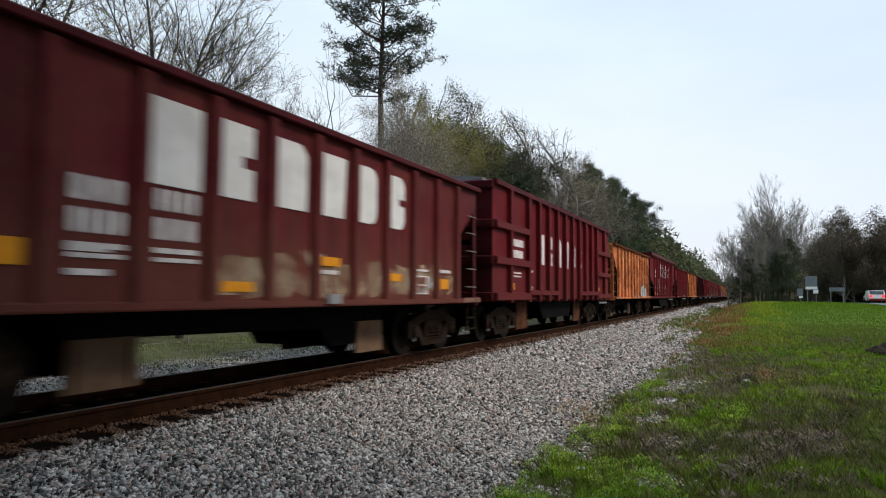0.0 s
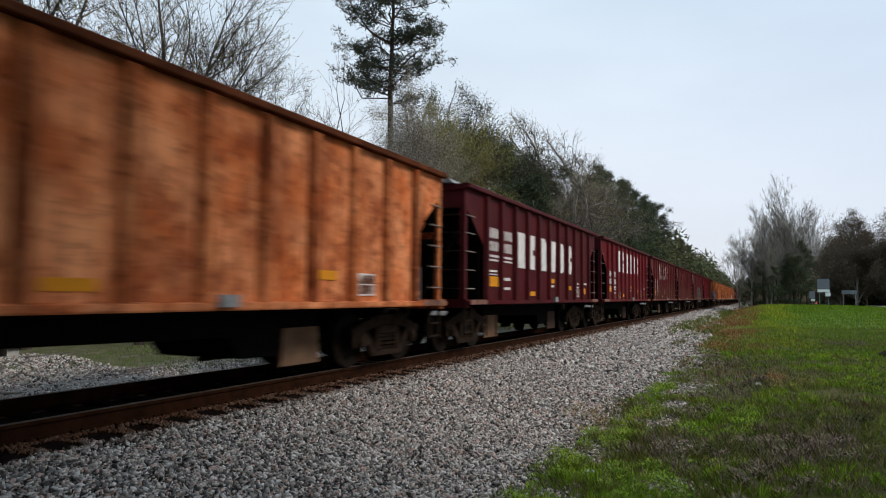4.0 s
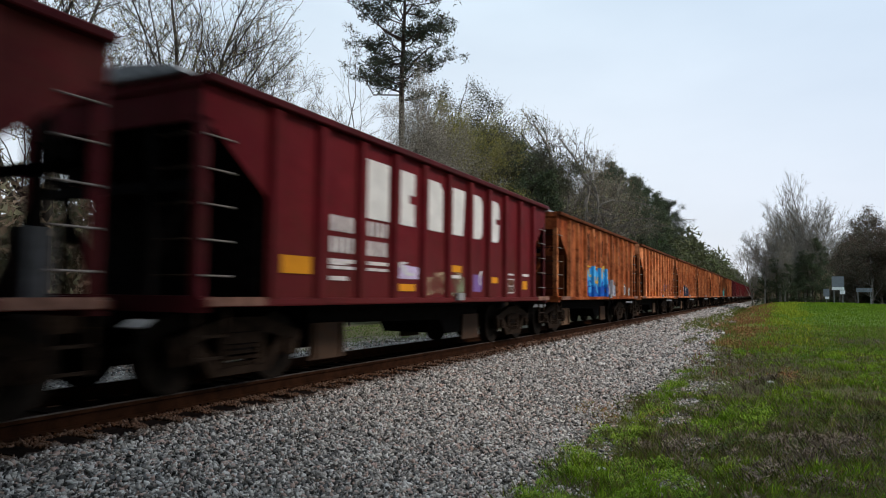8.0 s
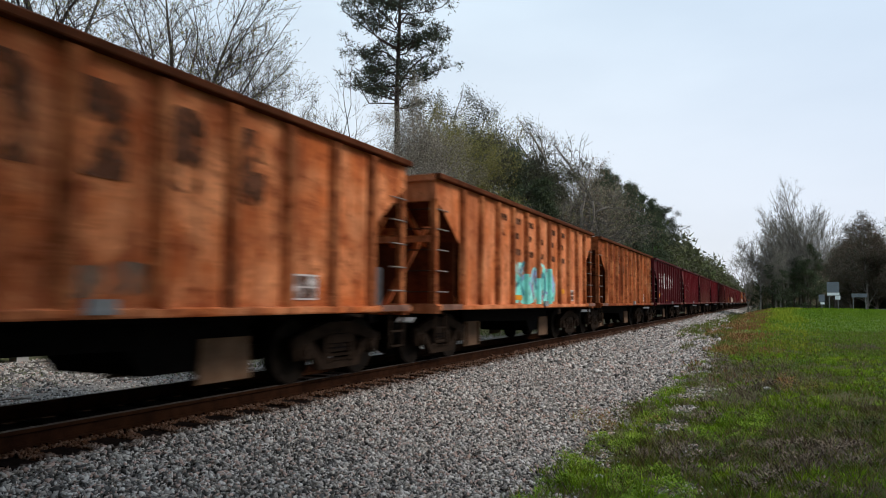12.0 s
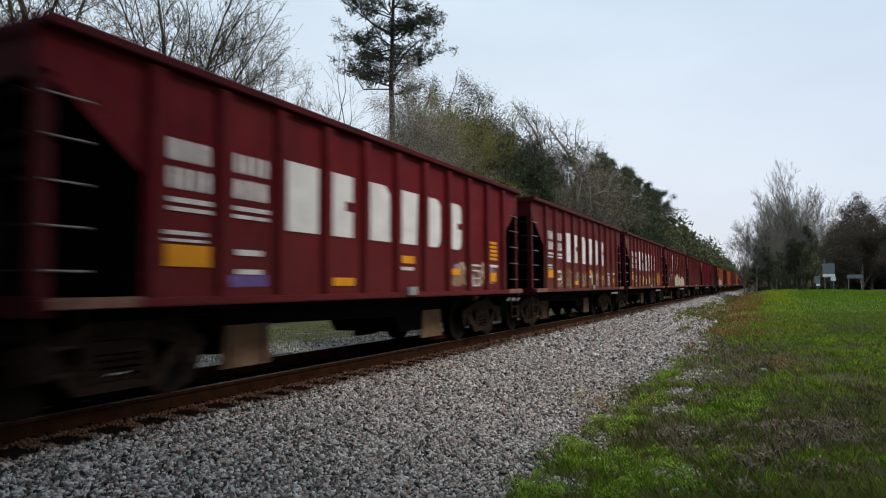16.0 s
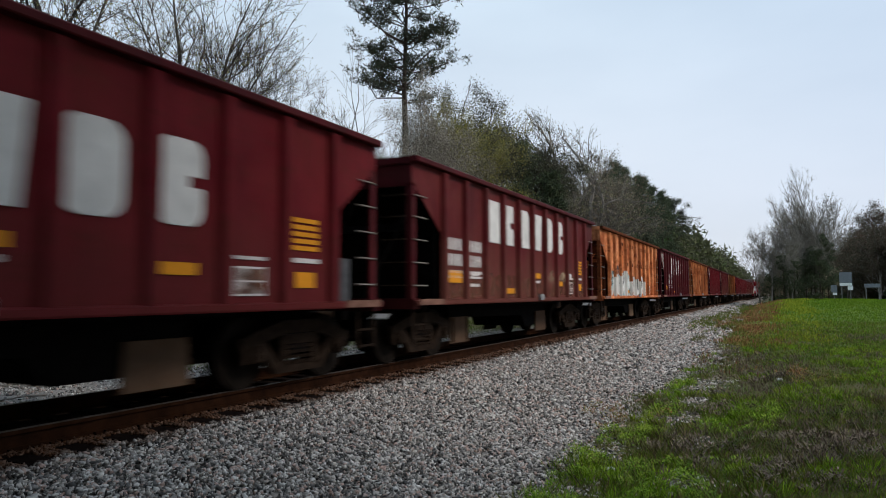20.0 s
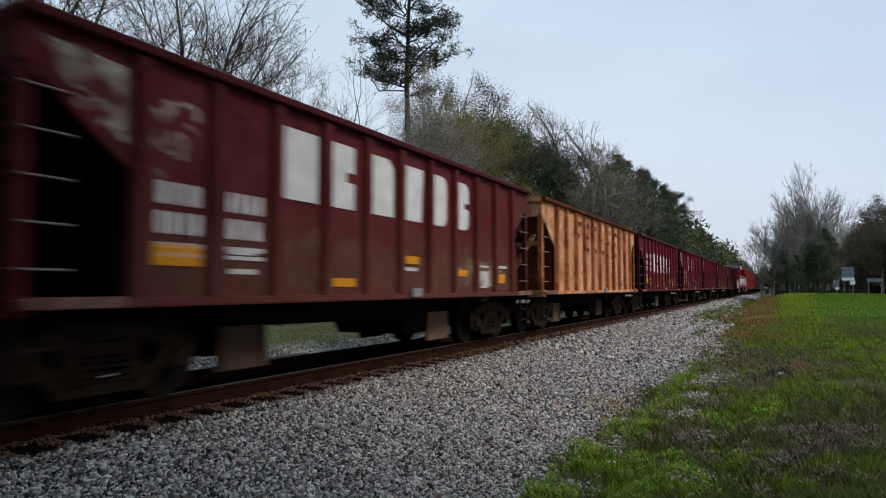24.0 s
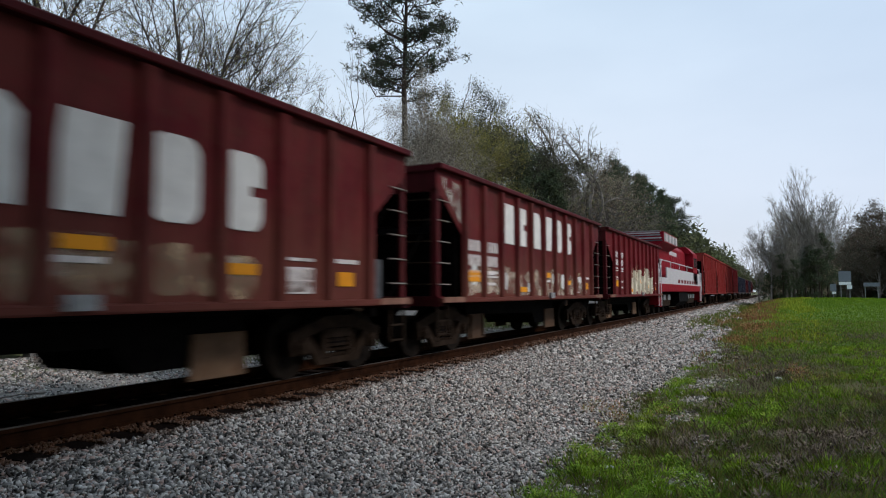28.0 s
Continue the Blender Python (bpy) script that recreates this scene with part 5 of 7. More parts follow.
# number in the train: colour, lettering, sprayed areas (from, to, low, high, colours)
CARS = {
    -1: ("maroon", "white", []),
    0: ("brown", "white", [(4.2, 11.3, 1.15, 1.85, (TAN, BEIGE)), (9.4, 10.4, 1.3, 1.7, (GREY,))]),
    2: ("orange", "ghost", [(8.6, 11.3, 1.1, 1.85, ((0.42, 0.44, 0.44), (0.12, 0.18, 0.20), MINT, WHITE))]),
    4: ("maroon", "white", [(3.3, 4.2, 1.5, 1.86, (TAN,)), (6.2, 10.3, 1.12, 1.4, (DUST,))]),
    5: ("orange", "", []),
    6: ("dark", "white", []), 7: ("maroon", "white", [(2.3, 5.0, 1.15, 1.5, (TAN,))]),
    8: ("brown", "white", [(1.3, 11.2, 1.1, 1.7, (DUST, TAN)), (6.3, 9.2, 1.12, 1.6, (TAN,))]),
    9: ("brown", "white", [(1.3, 2.1, 1.7, 2.1, (CREAM,)), (4.2, 10.2, 1.12, 1.85, (TAN, CREAM)), (1.3, 4.2, 1.1, 1.5, (DUST,))]),
    10: ("brown", "white", [(4.2, 9.2, 1.1, 2.4, ((0.10, 0.095, 0.095), GREY, GREY, WHITE, TAN))]),
    11: ("maroon", "white", [(4.3, 5.1, 1.45, 1.8, ((0.5, 0.42, 0.6), WHITE)), (5.3, 6.1, 1.15, 1.75, (TAN,)), (6.25, 7.1, 1.15, 1.75, ((0.30, 0.34, 0.22), TAN)), (7.3, 8.1, 1.2, 1.75, (PURPLE, WHITE))]),
    12: ("rust", "smudge", [(3.1, 6.9, 1.45, 2.25, (BLUE, (0.10, 0.48, 0.78), (0.55, 0.36, 0.06))), (3.1, 6.9, 1.08, 1.7, ((0.012, 0.09, 0.40), DKBLUE, (0.05, 0.30, 0.62))), (6.9, 8.2, 1.15, 1.85, ((0.30, 0.30, 0.34), (0.07, 0.07, 0.09), TAN)), (9.3, 11.2, 1.15, 1.8, (GREY, (0.2, 0.2, 0.24)))]),
    13: ("orange", "ghost", [(7.0, 11.2, 1.12, 2.0, ((0.38, 0.13, 0.19), (0.46, 0.25, 0.30), (0.55, 0.22, 0.05), (0.10, 0.05, 0.08)))]),
    14: ("orange", "ghost", [(1.3, 2.2, 1.3, 1.9, ((0.35, 0.40, 0.48),)), (3.2, 6.9, 1.1, 1.95, ((0.04, 0.05, 0.08), WHITE, (0.45, 0.10, 0.08), WHITE))]),
    15: ("rust", "smudge", []),
    16: ("orange", "smudge", [(6.1, 7.3, 1.2, 1.75, ((0.30, 0.20, 0.14),))]),
    17: ("peach", "ghost", [(4.2, 7.9, 1.1, 2.2, ((0.22, 0.72, 0.64), (0.34, 0.78, 0.72), (0.50, 0.30, 0.44), (0.30, 0.38, 0.62), (0.05, 0.22, 0.25)))]),
    18: ("rust", "smudge", []),
    19: ("dark", "white", []),
    20: ("maroon", "white", [(3.2, 10.3, 1.12, 1.9, (BEIGE, GREY, ORANGE)), (1.2, 2.3, 1.12, 1.36, (TAN,))]),
    21: ("brown", "white", [(1.3, 4.2, 1.15, 1.8, (ORANGE, TAN)), (4.2, 10.4, 1.12, 1.75, (TAN, GREY, ORANGE))]),
    22: ("maroon", "white", [(2.35, 2.95, 1.2, 1.5, ((0.13, 0.09, 0.24),)), (8.5, 11.0, 1.2, 1.8, (TAN, (0.28, 0.22, 0.34), CREAM))]),
    23: ("brown", "white", [(2.2, 10.3, 1.12, 1.85, (TAN, ORANGE, BEIGE))]),
    24: ("brown", "white", [(9.3, 11.2, 1.15, 2.0, ((0.40, 0.15, 0.025), (0.50, 0.26, 0.10))), (1.3, 3.2, 1.12, 1.8, (ORANGE, WHITE)), (3.2, 11.0, 1.1, 1.75, (TAN, (0.55, 0.28, 0.05), WHITE))]),
    25: ("brown", "white", [(1.3, 2.1, 1.5, 2.0, (TAN,)), (4.3, 10.8, 1.12, 1.95, ((0.60, 0.50, 0.40), (0.35, 0.20, 0.15), WHITE))]),
    26: ("brown", "white", [(1.3, 11.2, 1.1, 1.8, (DUST,))]),
    27: ("maroon", "white", [(1.2, 3.0, 1.5, 1.9, ((0.3, 0.15, 0.12),))]),
    28: ("brown", "white", [(1.3, 11.2, 1.1, 1.75, (DUST,)), (7.2, 10.4, 1.5, 1.85, (TAN, WHITE))]),
    29: ("orange", "ghost", [(1.3, 5.1, 1.1, 2.3, ((0.62, 0.60, 0.56), (0.68, 0.68, 0.66), (0.028, 0.032, 0.035), (0.30, 0.46, 0.48))), (4.6, 8.7, 1.1, 2.05, ((0.60, 0.58, 0.54), (0.028, 0.030, 0.032), (0.68, 0.68, 0.66)))]),
    30: ("dark", "white", []), 31: ("rust", "ghost", []),
    32: ("maroon", "white", [(4.3, 8.4, 1.12, 1.85, (TAN, CREAM)), (10.4, 11.2, 1.5, 2.0, (CREAM,))]),
    33: ("brown", "white", [(1.3, 11.2, 1.1, 2.1, (DUST, DUST)), (8.3, 11.0, 1.2, 1.85, (TAN,))]),
    34: ("tan", "ghost", []),
    35: ("maroon", "white", [(1.3, 8.4, 1.1, 1.6, (DUST,)), (6.3, 7.2, 1.15, 1.75, (TAN, GREY)), (8.2, 11.2, 1.2, 1.85, (TAN, CREAM))]),
    36: ("maroon", "white", [(3.3, 11.0, 1.12, 2.0, (CREAM, GREY, WHITE, TAN)), (8.4, 10.2, 1.2, 1.95, (GREY, (0.6, 0.5, 0.3)))]),
    37: ("maroon", "white", [(1.3, 5.9, 1.1, 1.95, ((0.24, 0.19, 0.17), (0.30, 0.25, 0.24), (0.13, 0.10, 0.10))), (6.2, 7.2, 1.12, 1.9, (TAN, ORANGE))]),
    38: ("brown", "white", [(2.3, 4.2, 1.15, 1.85, (CREAM,)), (4.4, 5.1, 1.15, 2.0, (GREY, WHITE)), (5.4, 8.9, 1.15, 1.85, (TAN, CREAM))]),
    39: ("brown", "white", [(1.3, 4.3, 1.15, 1.95, (CREAM, WHITE)), (4.4, 10.8, 1.12, 1.85, (CREAM, TAN, WHITE))]),
    40: ("maroon", "", [(4.4, 10.2, 1.1, 2.4, ((0.60, 0.54, 0.42), CREAM, TAN))]),
    42: ("red", "", [(1.3, 4.0, 1.1, 1.8, (GREY, CREAM))]), 43: ("red", "", [(3.0, 11.0, 1.1, 1.7, (GREY, CREAM))]),
    44: ("red", "", []), 45: ("maroon", "", []),
    46: ("navy", "", []), 47: ("navy", "", []), 48: ("dark", "", []), 49: ("navy", "", []), 50: ("dark", "", []),
}
WORDS = {"peach": "faded peach-orange", "maroon": "maroon", "brown": "faded brown-maroon", "dark": "dark maroon", "orange": "rust-streaked orange", "rust": "deep rust-orange",
         "tan": "pale tan, rust-stained", "red": "red", "navy": "blue-black"}
# cars whose large lettering stands high, with the numbers under it
HIGH = {0, 2, 7, 8, 9, 10, 11, 12, 13, 14, 15, 16, 17, 18, 25, 26, 28, 29, 30, 31, 33, 34, 36, 37, 39}
# cars whose numbers stand partly below the lettering
UNDER = {0, 9, 10, 11, 25, 30, 37}
PITCH, FIRST = 13.666, 6.81


def start_of(n):
    """Where the leading end of vehicle n stands at the clip's start."""
    special = {-1: -11.9, 0: 1.8, 1: 15.5, 2: 31.56, 3: 44.7, 41: 565.3}
    if n in special:
        return special[n]
    return FIRST + PITCH * n + (8.6 if n > 41 else 0.0)


def travelled(t):
    return 18.862 * t + 0.01639 * t * t - 0.00056 * t ** 3


VEHICLES = []


def build_train():
    pattern = hopper_car()
    for n, (colour, letters, sprayed) in CARS.items():
        car = pattern if n == -1 else copy_thing(pattern, pose(TRACK_X, start_of(n), 0))
        VEHICLES.append((n, car))
    for n, car in VEHICLES:
        colour, letters, sprayed = CARS[n]
        car.matrix_basis = pose(TRACK_X, start_of(n), 0)
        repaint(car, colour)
        if 42 <= n <= 45:
            taller = pose(0, 0, 1.08) @ Matrix.Diagonal((1, 1, 1.36, 1)) @ pose(0, 0, -1.08)
            for o in car.children:
                if o.name.split(".")[0] in ("side_sheet", "rib", "top_chord", "end_sheet", "slope_sheet", "stiffener", "corner_post", "end_post", "bulkhead", "end_beam", "end_brace"):
                    o.matrix_basis = taller @ o.matrix_basis
        if letters:
            for me in LOGO[letters]:
                sub("logo_block", me, car, pose(0, 0, 0.44 if n in HIGH else 0.05), "plain white block of the fleet name" if letters == "white" else "darkened block of the fleet name")
        far = n > 41
        if not far:
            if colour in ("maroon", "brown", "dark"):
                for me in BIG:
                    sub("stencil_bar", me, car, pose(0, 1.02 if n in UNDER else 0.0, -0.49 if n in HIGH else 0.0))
                for me in SMALL[2 if n in HIGH else 0:]:
                    sub("notice_bar", me, car)
            for k, me in enumerate(DECAL):
                if colour not in ("orange", "rust", "tan", "peach") or k in (1, 3) and n % 2:
                    sub("yellow_decal", me, car, label="yellow-orange decal")
            plate = sub("data_plate", DATAPLATE, car, label="pale framed notice plate")
            sub("plate_face", PLATEFACE, plate)
            sub("sill_box", SILLBOX, car, label="small grey box on the side sill")
            if n in (20, 21, 22, 27, 28, 32, 36):
                for me in STACK:
                    sub("yellow_decal", me, car, label="faded yellow notice bar")
            if n in (10, 27, 30, 32, 33, 36, 38, 39):
                graffiti_patch(car, [(0.2, 3.36), (1.05, 3.3), (1.05, 2.55), (0.8, 2.75), (0.3, 3.12)])
        if n in (20, 24, 27, 33, 37):
            scrawl(car, n)
        for k, (a, b, lo, hi, cols) in enumerate(sprayed):
            graffiti(car, n * 10 + k, a, b, lo, hi, cols, "sprayed graffiti shapes")
        if n == 12:
            for k in range(3):
                sub("graffiti", flat_shape("graffiti", rect(3.3 + 1.02 * k, 4.1 + 1.02 * k, 2.12, 2.15), spray(YELLOW), HALF + 0.004), car, label="thin yellow sprayed line")
        if n in (6, 9, 10, 11, 12, 18, 21, 29, 36, 38, 40):
            bm = bmesh.new()
            prism(bm, [(-1.2, 3.585), (1.25, 3.585), (1.2, 3.66), (0.4, 3.76), (-1.0, 3.68)], -0.12, 0.65, "y")
            part("end_cover", bm, M_GREYPLATE, car, "bent grey sheet on the end")
        extra = " with graffiti" if sprayed else ""
        tagged(car, f"{WORDS[colour]} ribbed ballast hopper car{extra} on the rails", "freight car", "cars of the train")
    g = gondola_car()
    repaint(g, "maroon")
    for o in logo_outlines(3.9, 0.68, 2.09, 2.99, 1.044):
        sub("logo_block", flat_shape("logo_block", o, M_WHITE, HALF - 0.026), g, label="plain white block of the fleet name")
    for y0, y1, z0, z1, mt in ((1.5, 2.5, 2.47, 2.66, M_STENCIL), (1.5, 2.45, 2.17, 2.37, M_STENCIL), (1.36, 2.28, 1.75, 1.79, M_STENCIL), (1.36, 2.28, 1.66, 1.7, M_STENCIL), (1.3, 1.72, 1.32, 1.5, M_YELLOW),
                               (2.93, 3.38, 1.82, 1.88, M_STENCIL), (2.93, 3.36, 1.39, 1.43, M_STENCIL), (2.93, 3.36, 1.33, 1.37, M_STENCIL), (3.95, 4.35, 1.37, 1.43, M_YELLOW), (6.03, 6.4, 1.31, 1.41, M_YELLOW),
                               (8.12, 8.48, 1.9, 1.98, M_YELLOW), (8.12, 8.48, 1.8, 1.87, M_YELLOW), (8.12, 8.48, 1.7, 1.77, M_YELLOW), (8.15, 8.45, 1.42, 1.45, M_STENCIL), (12.6, 13.0, 1.35, 1.5, M_YELLOW)):
        sub("notice_bar", flat_shape("notice_bar", rect(y0, y1, z0, z1), mt, HALF - 0.026), g)
    tagged(g, "maroon high-sided gondola with close ribs and banded ends", "freight car", "cars of the train")
    VEHICLES.append((1, g))
    h = long_hopper()
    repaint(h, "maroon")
    for o in logo_outlines(5.1, 0.68, 2.46, 3.36, 1.06):
        sub("logo_block", flat_shape("logo_block", o, M_WHITE), h, label="plain white block of the fleet name")
    for y0, y1, z0, z1, mt in ((2.05, 2.72, 2.66, 2.88, M_STENCIL), (2.05, 2.72, 2.4, 2.6, M_STENCIL), (2.0, 2.7, 1.7, 1.76, M_STENCIL), (2.0, 2.72, 1.2, 1.41, M_YELLOW), (3.05, 3.61, 1.71, 1.76, M_STENCIL),
                               (3.05, 3.61, 1.6, 1.64, M_STENCIL), (3.03, 3.7, 1.3, 1.34, M_STENCIL), (3.03, 3.7, 1.21, 1.25, M_STENCIL), (4.05, 4.6, 1.19, 1.31, M_YELLOW), (5.08, 5.68, 1.6, 1.8, M_WHITE),
                               (6.12, 6.75, 1.18, 1.3, M_YELLOW), (7.15, 7.8, 1.92, 2.03, M_YELLOW), (7.15, 7.8, 1.79, 1.88, M_YELLOW), (7.15, 7.8, 1.66, 1.75, M_YELLOW), (7.2, 7.7, 1.53, 1.57, M_STENCIL),
                               (8.2, 8.95, 1.69, 1.88, M_STENCIL), (8.25, 8.9, 1.2, 1.4, M_STENCIL), (9.25, 9.8, 1.22, 1.4, M_STENCIL), (11.3, 11.8, 1.22, 1.38, M_YELLOW), (12.3, 12.8, 1.4, 1.52, M_STENCIL)):
        sub("notice_bar", flat_shape("notice_bar", rect(y0, y1, z0, z1), mt), h)
    for k in range(7):
        sub("notice_bar", flat_shape("notice_bar", rect(3.88, 4.0, 1.46 + 0.13 * k, 1.55 + 0.13 * k), M_STENCIL, HALF + 0.087), h)
    tagged(h, "maroon ballast hopper car with a deep flared rim, on the rails", "freight car", "cars of the train")
    VEHICLES.append((3, h))
    loco = tagged(locomotive(), "red and white six-axle diesel locomotive with white handrails", "locomotive")
    VEHICLES.append((41, loco))
    for n, v in VEHICLES:
        v.matrix_basis = pose(TRACK_X, start_of(n), 0)


build_train()


# ---- trees ----
class Woody:
    """Collects tapered tubes and leaf blades for one tree."""

    def __init__(self, seed):
        self.rng = random.Random(seed)
        self.v, self.f = {"trunk": [], "crown": []}, {"trunk": [], "crown": []}
        self.leaf_v, self.leaf_f = [], []

    def tube(self, where, pts, radii, sides):
        v, f = self.v[where], self.f[where]
        first = len(v)
        for i, p in enumerate(pts):
            d = (pts[min(i + 1, len(pts) - 1)] - pts[max(i - 1, 0)]).normalized()
            u = d.orthogonal().normalized()
            w = d.cross(u)
            for k in range(sides):
                a = math.tau * k / sides
                v.append(tuple(p + (u * math.cos(a) + w * math.sin(a)) * radii[i]))
        for i in range(len(pts) - 1):
            for k in range(sides):
                j = (k + 1) % sides
                a, b = first + i * sides, first + (i + 1) * sides
                f.append((a + k, a + j, b + j, b + k))

    def leaf(self, p, size, narrow=0.6, up=0.0):
        r = self.rng
        d = Vector((r.gauss(0, 1), r.gauss(0, 1), r.gauss(up, 1))).normalized() * size
        w = d.orthogonal().normalized() * size * narrow
        w.rotate(Matrix.Rotation(r.uniform(0, math.tau), 3, d))
        i = len(self.leaf_v)
        self.leaf_v += [tuple(p - w * 0.5), tuple(p + w * 0.5), tuple(p + d)]
        self.leaf_f.append((i, i + 1, i + 2))

    def clump(self, at, count, spread, size, narrow=0.6, flat=1.0):
        """A loose handful of leaves round one point."""
        rng = self.rng
        for _ in range(count):
            self.leaf(at + Vector((rng.gauss(0, spread), rng.gauss(0, spread), rng.gauss(0, spread * flat))), size * rng.uniform(0.6, 1.4), narrow)

    def limb(self, p, d, length, r0, level, spec):
        rng = self.rng
        last = level >= spec["levels"]
        n = 5 if level < 2 else 3 if level < 4 else 2
        pts, radii = [p.copy()], [r0]
        end = max(r0 * (0.35 if last else 0.5), 0.004)
        for i in range(n):
            d = (d + Vector((rng.gauss(0, 1), rng.gauss(0, 1), rng.gauss(0, 1))) * spec["wander"] * (0.5 if level == 0 else 1.0) + Vector((0, 0, spec["lift"]))).normalized()
            p = p + d * (length / n)
            pts.append(p.copy())
            radii.append(r0 + (end - r0) * (i + 1) / n)
        self.tube("trunk" if level < 2 else "crown", pts, radii, 7 if level == 0 else 5 if level == 1 else 3)
        if not last:
            kids = spec["kids"][level]
            for k in range(kids):
                t = rng.uniform(spec["first"] if level == 0 else 0.22, 1.0)
                i = min(int(t * n), n - 1)
                at = pts[i].lerp(pts[i + 1], t * n - i)
                side = d.orthogonal().normalized()
                side.rotate(Matrix.Rotation(rng.uniform(0, math.tau), 3, d))
                kd = (d * spec["along"] + side * rng.uniform(0.7, 1.1) + Vector((0, 0, 0.15))).normalized()
                thick = radii[i] + (radii[i + 1] - radii[i]) * (t * n - i)
                reach = (1.25 - 0.55 * t) if level == 0 else 1.0
                self.limb(at, kd, length * rng.uniform(0.36, 0.62) * reach, max(thick * rng.uniform(0.4, 0.65), spec["twig"]), level + 1, spec)
            self.limb(p, d, length * 0.5, end, level + 1, spec)
        elif spec["leaves"] and rng.random() < spec["full"]:
            for at in (pts[-1], pts[-2]):
                self.clump(at, spec["leaves"], spec["spread"], spec["leaf"])

    def finish(self, name, bark, leaf_mat_):
        tree = new(name)
        part("trunk", raw_mesh("trunk", self.v["trunk"], self.f["trunk"], bark), None, tree)
        if self.v["crown"]:
            part("crown_wood", raw_mesh("crown_wood", self.v["crown"], self.f["crown"], bark), None, tree)["kind"] = "stuff"
        if self.leaf_v:
            part("foliage", np_mesh("foliage", self.leaf_v, self.leaf_f, leaf_mat_), None, tree)["kind"] = "stuff"
        HEIGHT[tree.name] = max(max(v[2] for v in self.v["trunk"]), max(v[2] for v in self.v["crown"]))
        return tree


HEIGHT = {}


def broad_tree(seed, leaves, leaf_size, mat, kids=(7, 6, 5), first=0.35, wander=0.12, along=0.75, spread=0.12, bark=None, lift=0.04, full=1.0, twig=0.008, radius=0.012):
    """A broadleaf tree about 12 m high; kids gives the branches of each order."""
    w = Woody(seed)
    spec = {"levels": len(kids), "kids": kids, "wander": wander, "lift": lift, "first": first, "along": along, "leaves": leaves, "leaf": leaf_size, "spread": spread, "full": full, "twig": twig}
    w.limb(Vector((0, 0, -0.3)), Vector((0, 0, 1)), 7.4, 12.0 * radius, 0, spec)
    return w.finish("tree", bark or M_BARK, mat)


def pine_tree(seed, height, first=0.45, width=0.24, clumps=9, needle=1.0, mat=None, top=1.15, tuft=0.16, count=30, limbs=2.3):
    """A pine: whorls of crooked limbs, side shoots, and a dense tuft of needles on each shoot."""
    w = Woody(seed)
    rng = w.rng
    lean = Vector((rng.uniform(-0.02, 0.02), rng.uniform(-0.02, 0.02), 1))
    pts = [Vector((0, 0, -0.3)) + lean * (height * i / 8) + Vector((rng.gauss(0, 0.05), rng.gauss(0, 0.05), 0)) * (i > 0) for i in range(9)]
    w.tube("trunk", pts, [height * 0.013 * (1 - 0.85 * i / 8) for i in range(9)], 8)
    n = int(height * limbs)
    for k in range(n):
        t = first + (1 - first) * (k + rng.random()) / n
        at = lean * (height * t)
        shape = min(1.0, (t - first) / (1 - first) * 2.5 + 0.6) * (top - t) / (top - first)
        reach = height * width * shape * rng.uniform(0.45, 1.15) + 0.25
        a = rng.uniform(0, math.tau)
        d = Vector((math.cos(a), math.sin(a), rng.uniform(-0.1, 0.5))).normalized()
        limb = [at]
        for i in range(1, 5):
            limb.append(at + d * (reach * i / 4) + Vector((rng.gauss(0, 0.1 * reach), rng.gauss(0, 0.1 * reach), 0.25 * reach * (i / 4) ** 2 + rng.gauss(0, 0.04 * reach))))
        w.tube("crown", limb, [height * 0.002 * (1 - i / 5) + 0.01 for i in range(5)], 4)
        for c in range(clumps):
            u = rng.uniform(0.3, 1.0) ** 0.8
            i = min(int(u * 4), 3)
            root = limb[i].lerp(limb[i + 1], u * 4 - i)
            fan = 0.10 * reach + 0.14
            q = root + Vector((rng.gauss(0, fan), rng.gauss(0, fan), abs(rng.gauss(0.12, fan * 0.6))))
            w.tube("crown", [root, q], [0.014, 0.007], 3)
            for _ in range(count):
                w.leaf(q + Vector((rng.gauss(0, tuft), rng.gauss(0, tuft), rng.gauss(0, tuft * 0.7))), rng.uniform(0.12, 0.26) * needle, 0.28, 0.3)
    return w.finish("pine_tree", M_PINEBARK, mat or L_PINE)


def place(tree, x, y, turn=0.0, size=1.0, label="", category="tree", group="", copy=True):
    z = ground_z(x, y) - 0.05
    m = pose(x, y, z, 0, 0, turn)
    if copy:
        tree = copy_thing(tree, m)
        tree.scale = (size, size, size)
    else:
        tree.matrix_basis = m @ Matrix.Scale(size, 4)
    return tagged(tree, label, category, group)


